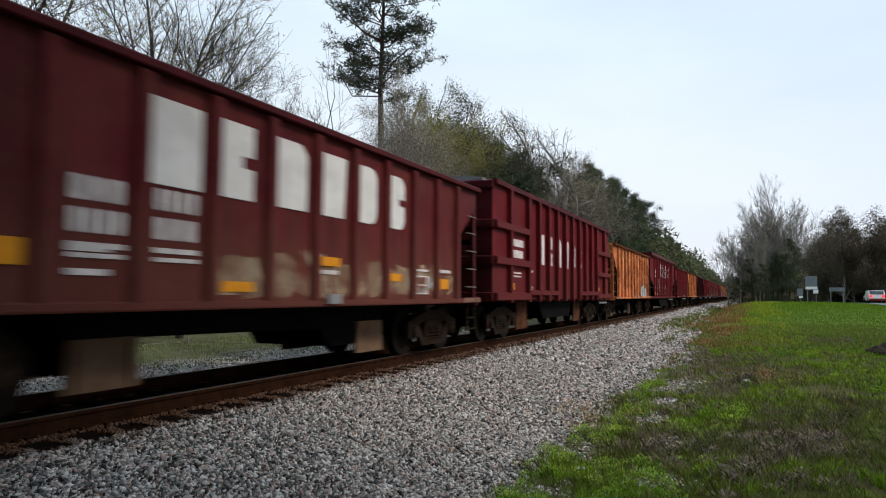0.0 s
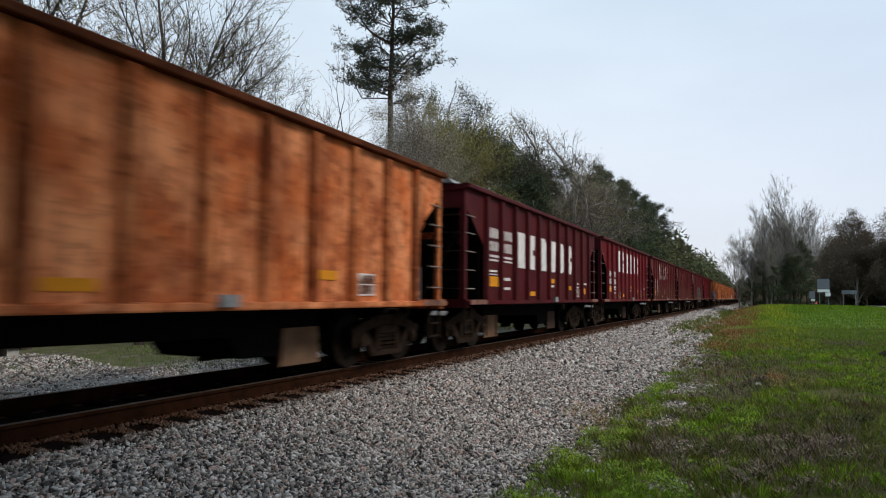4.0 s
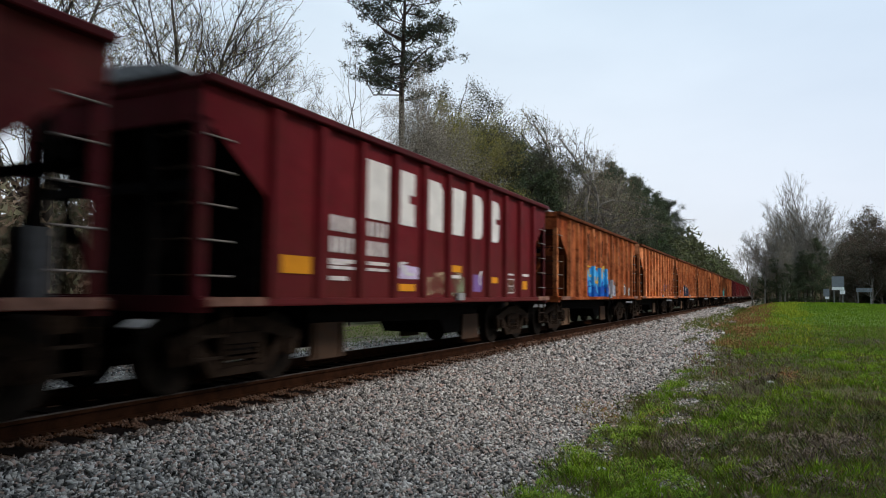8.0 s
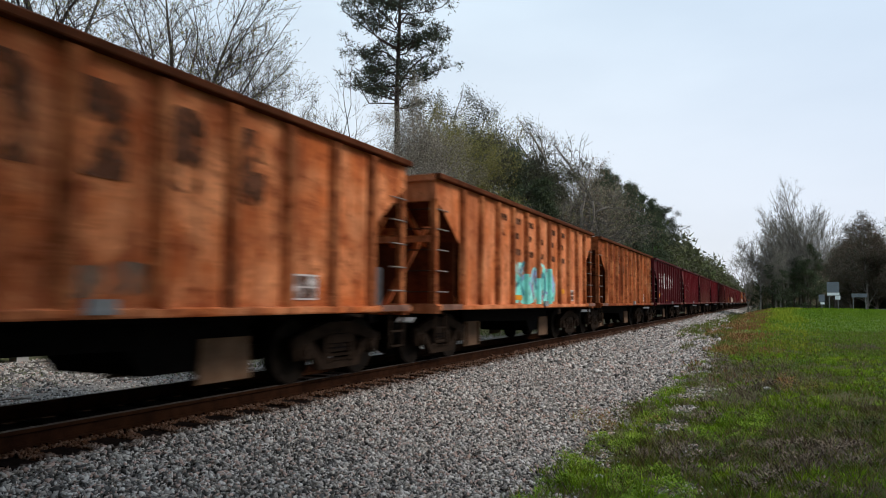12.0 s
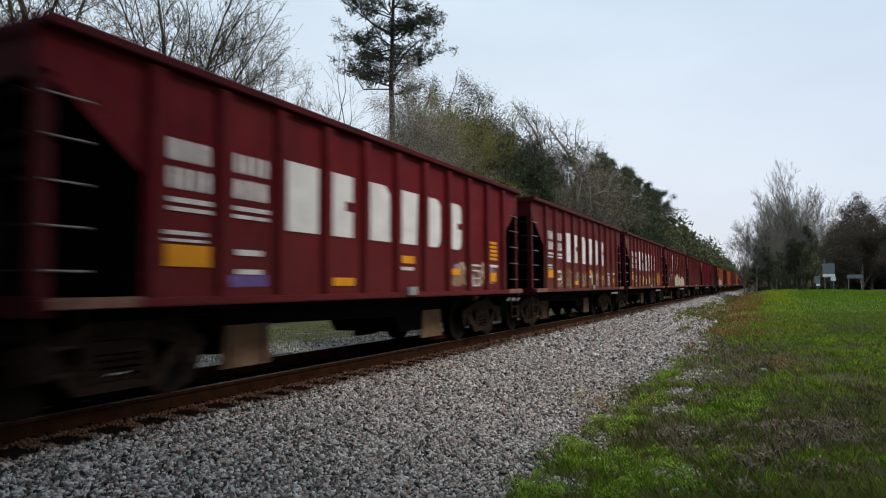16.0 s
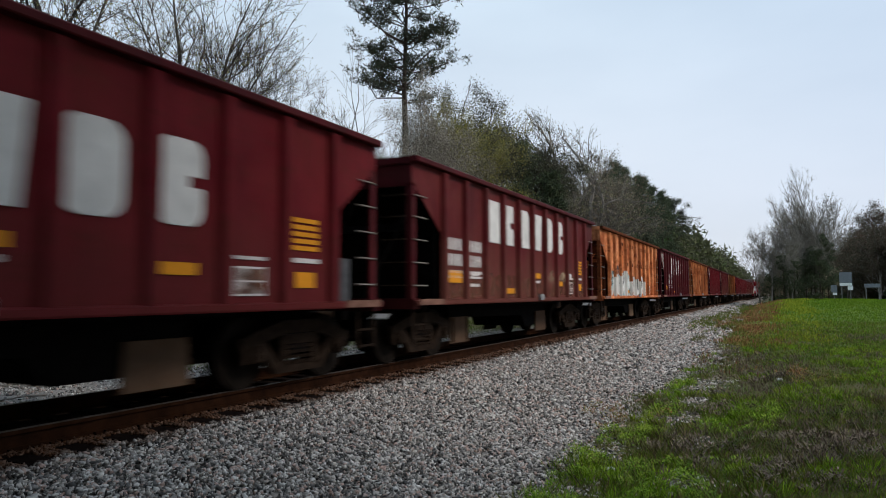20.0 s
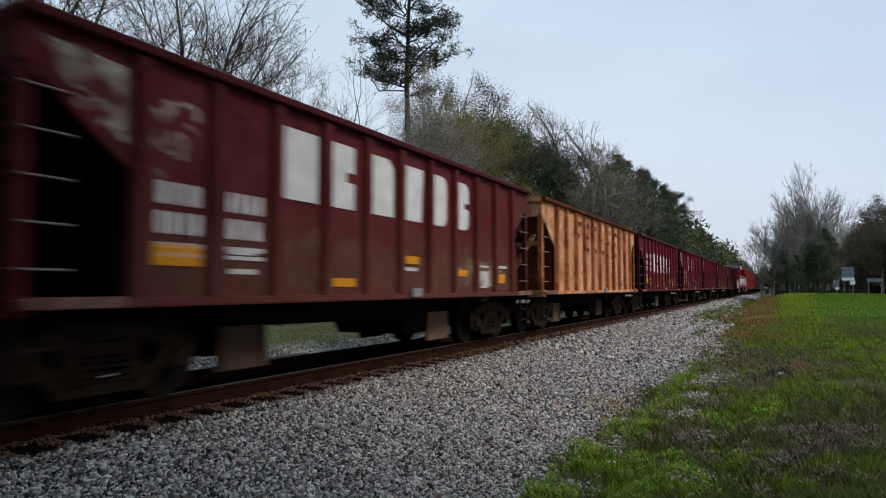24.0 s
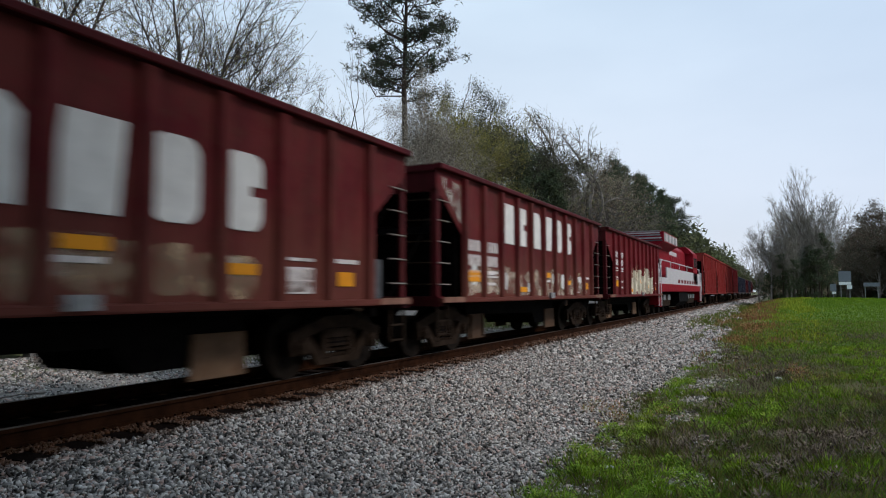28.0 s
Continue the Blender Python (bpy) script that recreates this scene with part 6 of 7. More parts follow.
def build_trees():
    rng = random.Random(21)
    used = set()

    def put(tree, x, y, high, label, group, category="tree"):
        """The tree or a copy of it, scaled to a height in metres."""
        size = high / HEIGHT[tree.name]
        first = tree.name not in used
        used.add(tree.name)
        HEIGHT[place(tree, x, y, rng.uniform(0, 360), size, label, category, group, copy=not first).name] = HEIGHT[tree.name]

    # budding broadleaf trees behind the track
    tall = [broad_tree(44 + i, 1, 0.062, L_BUD, (9, 6, 5, 4), 0.3, 0.11, 1.0, 0.06, M_DARKBARK, 0.045) for i in range(4)]
    for k, (x, y, h) in enumerate(((-17.5, 8.5, 15.5), (-18.5, 12.6, 16.0), (-16.8, 15.0, 14.5), (-17.8, 18.0, 14.0), (-20.5, 20.5, 15.5), (-22.5, 11.0, 18.0), (-18.4, 22.4, 12.6),
                                   (-21.0, 5.0, 17.5), (-16.9, 4.6, 15.0), (-23.5, 16.5, 17.0), (-20.4, 25.4, 12.8))):
        put(tall[k % 4], x, y, h, "slender grey tree with bare twigs and first buds", "trees behind the track")
    thin = broad_tree(52, 1, 0.06, L_BUD, (6, 4, 4), 0.3, 0.13, 1.2, 0.06, M_DARKBARK, 0.05, radius=0.006)
    for x, y, h in ((-18.4, 27.2, 13.7), (-17.6, 26.9, 11.6), (-19.4, 30.0, 14.6), (-18.9, 28.8, 10.8)):
        put(thin, x, y, h, "thin upright bare sapling behind the track", "saplings behind the track")
    # one tall pine over the wood
    put(pine_tree(7, 23.0, 0.56, 0.19, 14, 1.05, L_DARKPINE, 1.4, 0.17, 42), -19.0, 33.9, 23.0, "tall dark pine with an open crown above the wood", "tall pine")
    # rounded grey-brown and olive growth below it, and a dark-leaved tree with gaps behind
    grey = broad_tree(60, 26, 0.062, L_GREYTWIG, (9, 7, 5, 3), 0.1, 0.16, 0.95, 0.22)
    olive = broad_tree(61, 40, 0.08, L_OLIVE, (9, 7, 5), 0.12, 0.16, 0.95, 0.24)
    dusky = broad_tree(67, 120, 0.082, L_OAK, (9, 7, 4), 0.3, 0.18, 1.0, 0.24, M_DARKBARK, full=0.42)
    for tree, x, y, h, label in ((grey, -16.0, 29.4, 12.7, 0), (grey, -16.9, 30.8, 13.4, 0), (grey, -15.3, 30.6, 11.1, 0), (olive, -15.7, 33.6, 11.8, 1), (olive, -16.9, 34.6, 13.2, 1), (olive, -15.9, 38.6, 12.2, 1),
                                 (dusky, -18.6, 41.0, 16.2, 2), (dusky, -18.2, 44.8, 16.9, 2), (olive, -16.2, 40.6, 10.2, 1), (dusky, -18.9, 38.0, 15.2, 2), (dusky, -18.1, 52.5, 16.6, 2)):
        put(tree, x, y, h, ("rounded tree thick with grey twigs", "leafing tree in olive green", "dark-leaved spring tree with open gaps")[label], "leafing trees behind the track")
    small = [pine_tree(90 + i, h, 0.08, w, 13, 1.2, None, 1.04, 0.22, 20, 4.6) for i, (h, w) in enumerate(((11.0, 0.22), (16.0, 0.2), (15.0, 0.23)))]
    for i, x, y, h in ((0, -15.9, 44.6, 12.0), (0, -15.1, 49.0, 10.6), (0, -15.6, 53.0, 10.2), (2, -16.6, 62.0, 8.5), (1, -17.0, 69.5, 9.5), (1, -17.5, 80.0, 13.5), (2, -17.0, 86.0, 15.5), (1, -18.2, 91.0, 18.1), (2, -17.2, 98.0, 18.1),
                       (1, -18.2, 106.0, 19.2), (2, -18.5, 116.0, 19.2), (1, -18.0, 127.0, 19.8), (2, -19.0, 138.0, 19.8), (2, -19.5, 88.0, 17.0), (1, -20.0, 95.0, 19.8)):
        put(small[i], x, y, h, "dark green pine beside the track", "pines behind the track")
    bare = broad_tree(123, 1, 0.10, L_BUD, (9, 6, 5, 4), 0.3, 0.24, 0.85, 0.08, M_BARK, 0.02, 0.5, 0.012, 0.024)
    for x, y, h in ((-16.8, 58.5, 18.2), (-17.6, 54.0, 15.0), (-14.9, 60.4, 17.6), (-18.6, 61.0, 18.5)):
        put(bare, x, y, h, "bare spreading tree with pale branches", "bare trees behind the track")
    brown = broad_tree(126, 2, 0.11, L_REDBUD, (8, 6, 5, 4), 0.2, 0.15, 1.1, 0.2, M_DARKBARK, 0.08)
    for x, y, h in ((-16.2, 67.0, 16.5), (-17.5, 71.5, 17.9), (-18.5, 64.5, 17.1), (-18.8, 76.0, 18.3), (-17.2, 79.0, 17.5), (-17.6, 74.0, 16.0)):
        put(brown, x, y, h, "brownish budding tree among the pines", "brown trees behind the track")
    put(broad_tree(133, 16, 0.2, L_GREEN, (8, 6, 4), 0.3, 0.14, 0.9, 0.4), -20.5, 128.0, 18.5, "rounded tree in fresh green leaf", "green tree")
    put(pine_tree(135, 23.5, 0.5, 0.28, 14, 1.6, L_DARKPINE, 1.25, 0.35, 24), -20.5, 160.0, 23.0, "dark round-headed pine far along the track", "far pine")
    put(broad_tree(140, 4, 0.3, L_BLOOM, (8, 5, 4), 0.15, 0.14, 0.7, 0.25), -15.5, 16.0, 2.4, "yellow-flowering shrub at the edge of the wood", "shrubs", "shrub")
    # clump on the near side, and the dark wood behind the road
    clump = [broad_tree(150 + i, lv, 0.09, L_GREYTWIG, kids, fs, 0.08, 1.25, 0.16, M_GREYBARK, lift=0.09, full=0.8, twig=0.014) for i, (lv, fs, kids) in enumerate(((1, 0.25, (8, 6, 5, 4)), (3, 0.15, (8, 6, 5, 3)), (5, 0.1, (8, 6, 5, 2))))]
    for i, x, y, h in ((0, 3.6, 92.0, 16.4), (0, 3.0, 94.0, 15.0), (0, 4.3, 93.0, 13.8), (1, 1.0, 93.5, 13.0), (1, -0.8, 95.0, 11.6), (2, 1.4, 90.0, 9.0), (2, 3.0, 93.0, 10.5), (1, 4.2, 91.0, 9.5),
                       (2, 0.0, 97.0, 10.4), (2, -2.2, 99.0, 10.0), (2, 4.4, 95.0, 9.0), (1, 2.0, 97.0, 12.4)):
        put(clump[i], x, y, h, "grey leafless tree in the clump by the field", "clump by the field")
    cedar = pine_tree(170, 7.0, 0.03, 0.3, 10)
    for x, y, h in ((1.6, 88.0, 4.4), (4.3, 89.0, 5.6), (5.2, 91.5, 6.6), (2.9, 90.0, 4.6), (-0.6, 97.0, 6.0), (0.6, 91.0, 5.3), (3.5, 92.0, 5.6), (2.2, 93.0, 6.6), (4.5, 90.4, 7.4), (3.9, 91.2, 6.2)):
        put(cedar, x, y, h, "low dark green cedar under the clump", "cedars")
    wood = [broad_tree(190 + i, 12, 0.17, L_DARKWOOD, (9, 6, 4, 2), 0.05, 0.16, 0.9, 0.32) for i in range(3)]
    for k, (x, y) in enumerate(((20.5, 189), (24.8, 179), (29.6, 173), (35.0, 179), (22.5, 201), (28.0, 193), (16.5, 210), (33.6, 195), (40.0, 170), (45.0, 179), (13.0, 222), (38.0, 157), (45.0, 153), (24.0, 160), (29.0, 152), (13.6, 176), (16.0, 168), (18.0, 160), (12.0, 190), (15.0, 184), (20.5, 166))):
        put(wood[k % 3], x, y, rng.uniform(14.5, 16.5) + 4.5 * step(15.5, 19.0, x), "dark tree of the wood behind the road", "wood behind the road")


build_trees()


def far_wood():
    """Distant wood along the track and behind the field: many clumps of leaves, too far to count. Unseen woods are
    added to block light.
    """
    rng = np.random.default_rng(8)
    for name, mat, spots, label in (
            ("far_wood", L_FAR, [(-21 - rng.uniform(0, 10), 150 + 435 * rng.random() ** 1.3, 19 + 5 * rng.random()) for _ in range(110)] + [(-36 + 48 * rng.random(), 728 + 30 * rng.random(), 17 + 8 * rng.random()) for _ in range(36)], "distant wood in spring leaf along the track"),
            ("far_pines", L_PINE, [(-21 - rng.uniform(0, 12), 80 + 100 * rng.random(), 12.5 + 4.5 * rng.random()) for _ in range(90)] + [(26 + 50 * rng.random(), 150 + 40 * rng.random(), 12 + 4 * rng.random()) for _ in range(50)]
             + [(-1 + 120 * rng.random(), 250 + 120 * rng.random(), 13 + 4 * rng.random()) for _ in range(130)] + [(8 + 36 * rng.random(), 222 + 20 * rng.random(), 9 + 5 * rng.random()) for _ in range(60)] + [(20.5 + 14 * rng.random(), 178 + 24 * rng.random(), 5 + 4 * rng.random()) for _ in range(40)]
             + [(-2 + 7 * rng.random(), 97 + 9 * rng.random(), 4 + 3.5 * rng.random()) for _ in range(26)]
             # unseen trees behind and beside the viewer, added to dim the car ends
             + [((-12 - 40 * rng.random()) if i % 2 else (6 + 32 * rng.random()), -9 - 30 * rng.random(), 20 + 8 * rng.random()) for i in range(150)]
             + [(8 + 16 * rng.random(), -10 + 13 * rng.random(), 18 + 6 * rng.random()) for _ in range(50)] + [(7.5 + 6 * rng.random(), -13 + 11 * rng.random(), 16 + 5 * rng.random()) for _ in range(24)]
             + [(-9 + 12 * rng.random(), -75 - 20 * rng.random(), 20 + 6 * rng.random()) for _ in range(16)], "distant dark wood and unseen added shade trees"),
            # added wood out of view beside the viewer, blocks sun from the near cars
            ("roadside_wood", L_FAR, [(12 + 6 * rng.random(), -13 + 15.6 * rng.random(), 25 + 5 * rng.random()) for _ in range(80)], "unseen tall wood, added to shade the near cars"),
            ("undergrowth", L_REDBUD, [(-17 - rng.uniform(0, 9), 3 + 75 * rng.random(), 3.0 + 3.0 * rng.random()) for _ in range(130)] + [(-18.5 - rng.uniform(0, 8), -4 + 24 * rng.random(), 4.0 + 3.0 * rng.random()) for _ in range(110)] + [(-1.5 + 7.5 * rng.random(), 95 + 12 * rng.random(), 3 + 3 * rng.random()) for _ in range(22)], "grey brush under the trees")):
        vs, fs, base = [], [], 0
        for x, y, h in spots:
            n = 900 if name == "roadside_wood" else 620 if h > 8 else 320
            size = 0.5 if h > 8 else 0.16
            if y > 160:
                size = 0.9
            z0 = ground_z(x, y)
            if name == "far_pines":
                up = rng.random((n, 1)) ** 1.25
                turn = rng.uniform(0, math.tau, (n, 1))
                out = h * 0.24 * (1.03 - up) ** 0.75 * rng.random((n, 1)) ** 0.5 * (0.75 + 0.35 * np.sin(turn * 5 + up * 40))
                p = np.concatenate([np.cos(turn) * out, np.sin(turn) * out, h * up], 1) + np.array([x, y, z0])
            else:
                heart = rng.normal(0, 1, (9, 3))
                heart *= (rng.random((9, 1)) ** 0.5) / np.linalg.norm(heart, axis=1)[:, None] * np.array([h * 0.26, h * 0.26, h * 0.36])
                u = rng.normal(0, 1, (n, 3))
                u *= rng.random((n, 1)) ** 0.4 / np.linalg.norm(u, axis=1)[:, None] * h * 0.17
                p = heart[rng.integers(0, 9, n)] + u + np.array([x, y, z0 + h * 0.5])
                p[:, 2] = np.maximum(p[:, 2], z0)
            d = rng.normal(0, size, (n, 3))
            w = rng.normal(0, size * 0.6, (n, 3))
            vs.append(np.stack([p - w * 0.5, p + w * 0.5, p + d], 1).reshape(-1, 3))
            fs.append(np.arange(n * 3).reshape(-1, 3) + base)
            base += n * 3
        tagged(new(name, np_mesh(name, np.concatenate(vs), np.concatenate(fs), mat)), label, "woods", kind="stuff")


far_wood()


# ---- grass and weeds ----
def blades(name, mat, count, area, height, width, label, seed, keep=None, lean=0.45):
    rng = np.random.default_rng(seed)
    x0, x1, y0, y1 = area
    xs, ys = rng.uniform(x0, x1, count), y0 + (y1 - y0) * rng.random(count) ** 1.35
    pts = []
    for x, y in zip(xs, ys):
        k = 1.0 if keep is None else keep(x, y)
        if k <= 0 or rng.random() > k:
            continue
        pts.append((x, y, surface_z(x, y) - 0.01))
    p = np.array(pts)
    n = len(p)
    a = rng.uniform(0, math.tau, n)
    h = height * rng.uniform(0.5, 1.5, n) * (1 + p[:, 1] * 0.006)
    wd = width * rng.uniform(0.6, 1.3, n) * (1 + p[:, 1] * 0.06)
    side = np.stack([np.cos(a), np.sin(a), np.zeros(n)], 1) * wd[:, None]
    b = rng.uniform(0, math.tau, n)
    tip = np.stack([np.cos(b) * h * lean * rng.random(n), np.sin(b) * h * lean * rng.random(n), h], 1)
    v = np.stack([p - side, p + side, p + tip * 0.55 + side * 0.7, p + tip], 1).reshape(-1, 3)
    i = np.arange(n)[:, None] * 4
    f = np.concatenate([np.concatenate([i, i + 1, i + 2], 1), np.concatenate([i, i + 2, i + 3], 1)], 0)
    return tagged(new(name, np_mesh(name, v, f, mat)), label, "grass", kind="stuff")


def edge_x(y):
    """The ragged line where ballast gives way to grass."""
    return -2.2 - 0.021 * max(0.0, y - 24) + 0.45 * noise.noise((y * 0.45, 7.0, 0.0)) + 0.25 * noise.noise((y * 1.7, 3.0, 0.0))


def on_grass(x, y):
    m = noise.noise((x * 0.8, y * 0.8, 4.0))
    inside = step(-0.1, 0.7, x - edge_x(y)) * (1 - 0.93 * clearing(x, y))
    return inside * (0.35 + 0.65 * step(-0.25, 0.25, m + (x + 1.0) * 0.12))


def patch(x, y, cx, cy, rx, ry):
    """1 inside a soft ragged oval, 0 outside."""
    d = math.hypot((x - cx) / rx, (y - cy) / ry) + 0.45 * noise.noise((x * 1.3, y * 0.9, cx * 3))
    return step(1.25, 0.6, d)


CLEARINGS = [(-1.7, 6.33, 0.3, 0.3), (-2.0, 24.1, 0.4, 2.4), (-2.2, 16.4, 0.3, 1.4), (-1.28, 12.5, 0.25, 0.5), (-1.9, 8.4, 0.28, 0.7), (-1.36, 10.7, 0.35, 0.7), (-0.85, 7.1, 0.3, 0.4), (-1.35, 14.8, 0.4, 1.3), (-1.7, 20.8, 0.4, 2.4), (-2.75, 35.5, 0.5, 4.0), (-0.9, 8.9, 0.25, 0.5)]


def clearing(x, y):
    """Bare gritty spots along the edge of the grass."""
    return max(patch(x, y, *c) for c in CLEARINGS)


def bare_brown(x, y):
    m = noise.noise((x * 0.5, y * 0.35, 14.0))
    k = max(patch(x, y, 0.45, 10.0, 0.75, 2.2), 0.45 * patch(x, y, -0.3, 17.0, 1.2, 5.0), 0.7 * patch(x, y, -0.75, 8.9, 0.45, 1.2), 0.35 * step(0.15, 0.35, m))
    return step(-0.3, 0.5, x - edge_x(y)) * k * (1 - 0.9 * clearing(x, y))


def tufts(name, mat, count, per, area, height, width, label, seed, keep):
    """Bunches of blades that fan out from one root."""
    rng = np.random.default_rng(seed)
    x0, x1, y0, y1 = area
    roots = []
    for x, y in zip(rng.uniform(x0, x1, count), y0 + (y1 - y0) * rng.random(count) ** 1.3):
        if rng.random() < keep(x, y):
            roots.append((x, y, surface_z(x, y) - 0.01))
    roots = np.repeat(np.array(roots), per, 0)
    n = len(roots)
    size = np.repeat(rng.uniform(0.55, 1.5, n // per), per)
    b = rng.uniform(0, math.tau, n)
    out = rng.random(n) ** 0.7
    p = roots + np.stack([np.cos(b) * out * 0.06, np.sin(b) * out * 0.06, np.zeros(n)], 1) * size[:, None]
    h = height * size * rng.uniform(0.5, 1.2, n)
    tip = np.stack([np.cos(b) * out * h * 0.9, np.sin(b) * out * h * 0.9, h], 1)
    wd = width * rng.uniform(0.7, 1.3, n) * (1 + roots[:, 1] * 0.05)
    side = np.stack([-np.sin(b), np.cos(b), np.zeros(n)], 1) * wd[:, None]
    v = np.stack([p - side, p + side, p + tip * 0.6 + side * 0.6 + [0, 0, 0.01], p + tip], 1).reshape(-1, 3)
    i = np.arange(n)[:, None] * 4
    f = np.concatenate([np.concatenate([i, i + 1, i + 2], 1), np.concatenate([i, i + 2, i + 3], 1)], 0)
    return tagged(new(name, np_mesh(name, v, f, mat)), label, "grass", kind="stuff")


def lush_spot(x, y):
    k = step(0.0, 0.3, noise.noise((x * 0.9, y * 0.6, 30.0)))
    k = max(k * 0.6, patch(x, y, -1.9, 7.0, 0.55, 1.0), patch(x, y, -1.1, 6.6, 0.4, 0.7), patch(x, y, -0.4, 11.5, 0.8, 1.6), patch(x, y, 0.3, 13.4, 0.5, 1.2), 0.8 * step(0.8, 2.2, x - 0.05 * y + 0.4))
    return step(-0.15, 0.4, x - edge_x(y)) * k * (1 - 0.85 * bare_brown(x, y)) * (1 - 0.9 * clearing(x, y))


def thin_grass(x, y):
    return on_grass(x, y) * (1 - 0.65 * bare_brown(x, y))


def build_grass():
    blades("grass", M_GRASS, 170000, (-3.0, 9.0, 4.5, 42.0), 0.05, 0.0026, "short uneven spring grass", 1, thin_grass, 0.8)
    tufts("grass_tufts", M_GRASS, 6500, 16, (-3.0, 8.0, 4.5, 34.0), 0.10, 0.0024, "ragged tufts of spring grass", 12, lambda x, y: thin_grass(x, y) * 0.8)
    tufts("lush_grass", M_LUSH, 9000, 22, (-3.2, 8.0, 4.5, 26.0), 0.095, 0.0028, "tufts of lush green grass", 2, lush_spot)
    blades("field_grass", M_FIELD, 180000, (-3.5, 24.0, 14.0, 95.0), 0.055, 0.006, "green grass of the field", 3,
           lambda x, y: step(1.6, 3.2, x - edge_x(y) - 0.5 * noise.noise((x * 0.4, y * 0.1, 8.0))) * step(12, 30, y))
    tufts("dry_weeds", M_DRY, 9000, 18, (-2.8, 7.5, 4.5, 32.0), 0.12, 0.0024, "dry grey-brown weeds in the grass", 4, bare_brown)
    blades("dry_stems", M_DRY, 13000, (-2.8, 6.5, 5.0, 30.0), 0.10, 0.003, "thin dry stems among the grass", 14, bare_brown, 0.9)
    blades("red_sorrel", M_SORREL, 42000, (-3.4, 0.6, 16.0, 95.0), 0.11, 0.006, "reddish weeds along the edge of the field", 5,
           lambda x, y: step(-0.1, 0.4, x - edge_x(y)) * step(1.6, -1.4, x + 0.6 - 0.004 * y) * (0.12 + 0.88 * step(-0.05, 0.3, noise.noise((x * 0.8, y * 0.2, 50.0)))) * step(15, 32, y))
    blades("yellow_weeds", M_YFLOWER, 26000, (-1.4, 3.6, 18.0, 90.0), 0.085, 0.008, "yellow flowering weeds in the field", 6,
           lambda x, y: step(-1.4, 1.2, x + 0.2) * step(2.6, 0.5, x - 0.022 * (y - 30)) * (0.2 + 0.8 * step(-0.15, 0.2, noise.noise((x * 0.5, y * 0.12, 70.0)))) * step(17, 28, y))
    tufts("ballast_weeds", M_GRASS, 5200, 12, (-4.7, -2.0, 24.0, 100.0), 0.15, 0.005, "green weeds creeping onto the ballast", 17,
          lambda x, y: max(step(-3.2, -2.6, x + 0.02 * (y - 30)) * step(-0.1, 0.2, noise.noise((x * 0.7, y * 0.12, 90.0))), patch(x, y, -3.6, 44.0, 0.7, 9.0), step(46, 62, y) * step(-4.5, -3.7, x)))
    tufts("scruffy_grass", M_GRASS, 7000, 16, (-2.6, 3.2, 4.8, 13.0), 0.085, 0.0018, "scruffy thin grass by the ballast", 41, lambda x, y: step(-0.2, 0.5, x - edge_x(y)) * (1 - 0.9 * clearing(x, y)) * (0.25 + 0.75 * step(-0.2, 0.2, noise.noise((x * 1.6, y * 1.2, 77.0)))))
    tufts("scruffy_weeds", M_DRY, 1700, 14, (-2.2, 3.2, 4.8, 14.0), 0.075, 0.0018, "scruffy dead stems by the ballast", 43, lambda x, y: step(-0.1, 0.6, x - edge_x(y)) * step(-0.1, 0.3, noise.noise((x * 1.3, y * 1.1, 177.0))))
    tufts("red_weeds", M_SORREL, 260, 14, (-3.0, -0.3, 9.0, 21.0), 0.10, 0.003, "small red-stemmed weeds at the edge of the ballast", 53, lambda x, y: max(patch(x, y, -2.3, 11.1, 0.3, 0.7), patch(x, y, -0.7, 18.0, 0.3, 1.6)))
    blades("verge_grass", M_GRASS, 50000, (-2.8, 9.0, -6.0, 4.8), 0.06, 0.004, "short grass of the verge", 71, thin_grass, 0.8)
    blades("ground_litter", M_DRY, 60000, (-2.6, 5.0, 4.8, 22.0), 0.012, 0.004, "dry leaf and stem litter on the soil", 31, lambda x, y: step(-0.2, 0.4, x - edge_x(y)), 3.5)
    blades("far_side_grass", M_DULL, 20000, (-16.5, -12.3, 4.0, 40.0), 0.07, 0.006, "grass strip beyond the gravel", 7, lambda x, y: 1.0 - step(12.5, 11.0, y) * step(-17.2, -16.4, x))


build_grass()


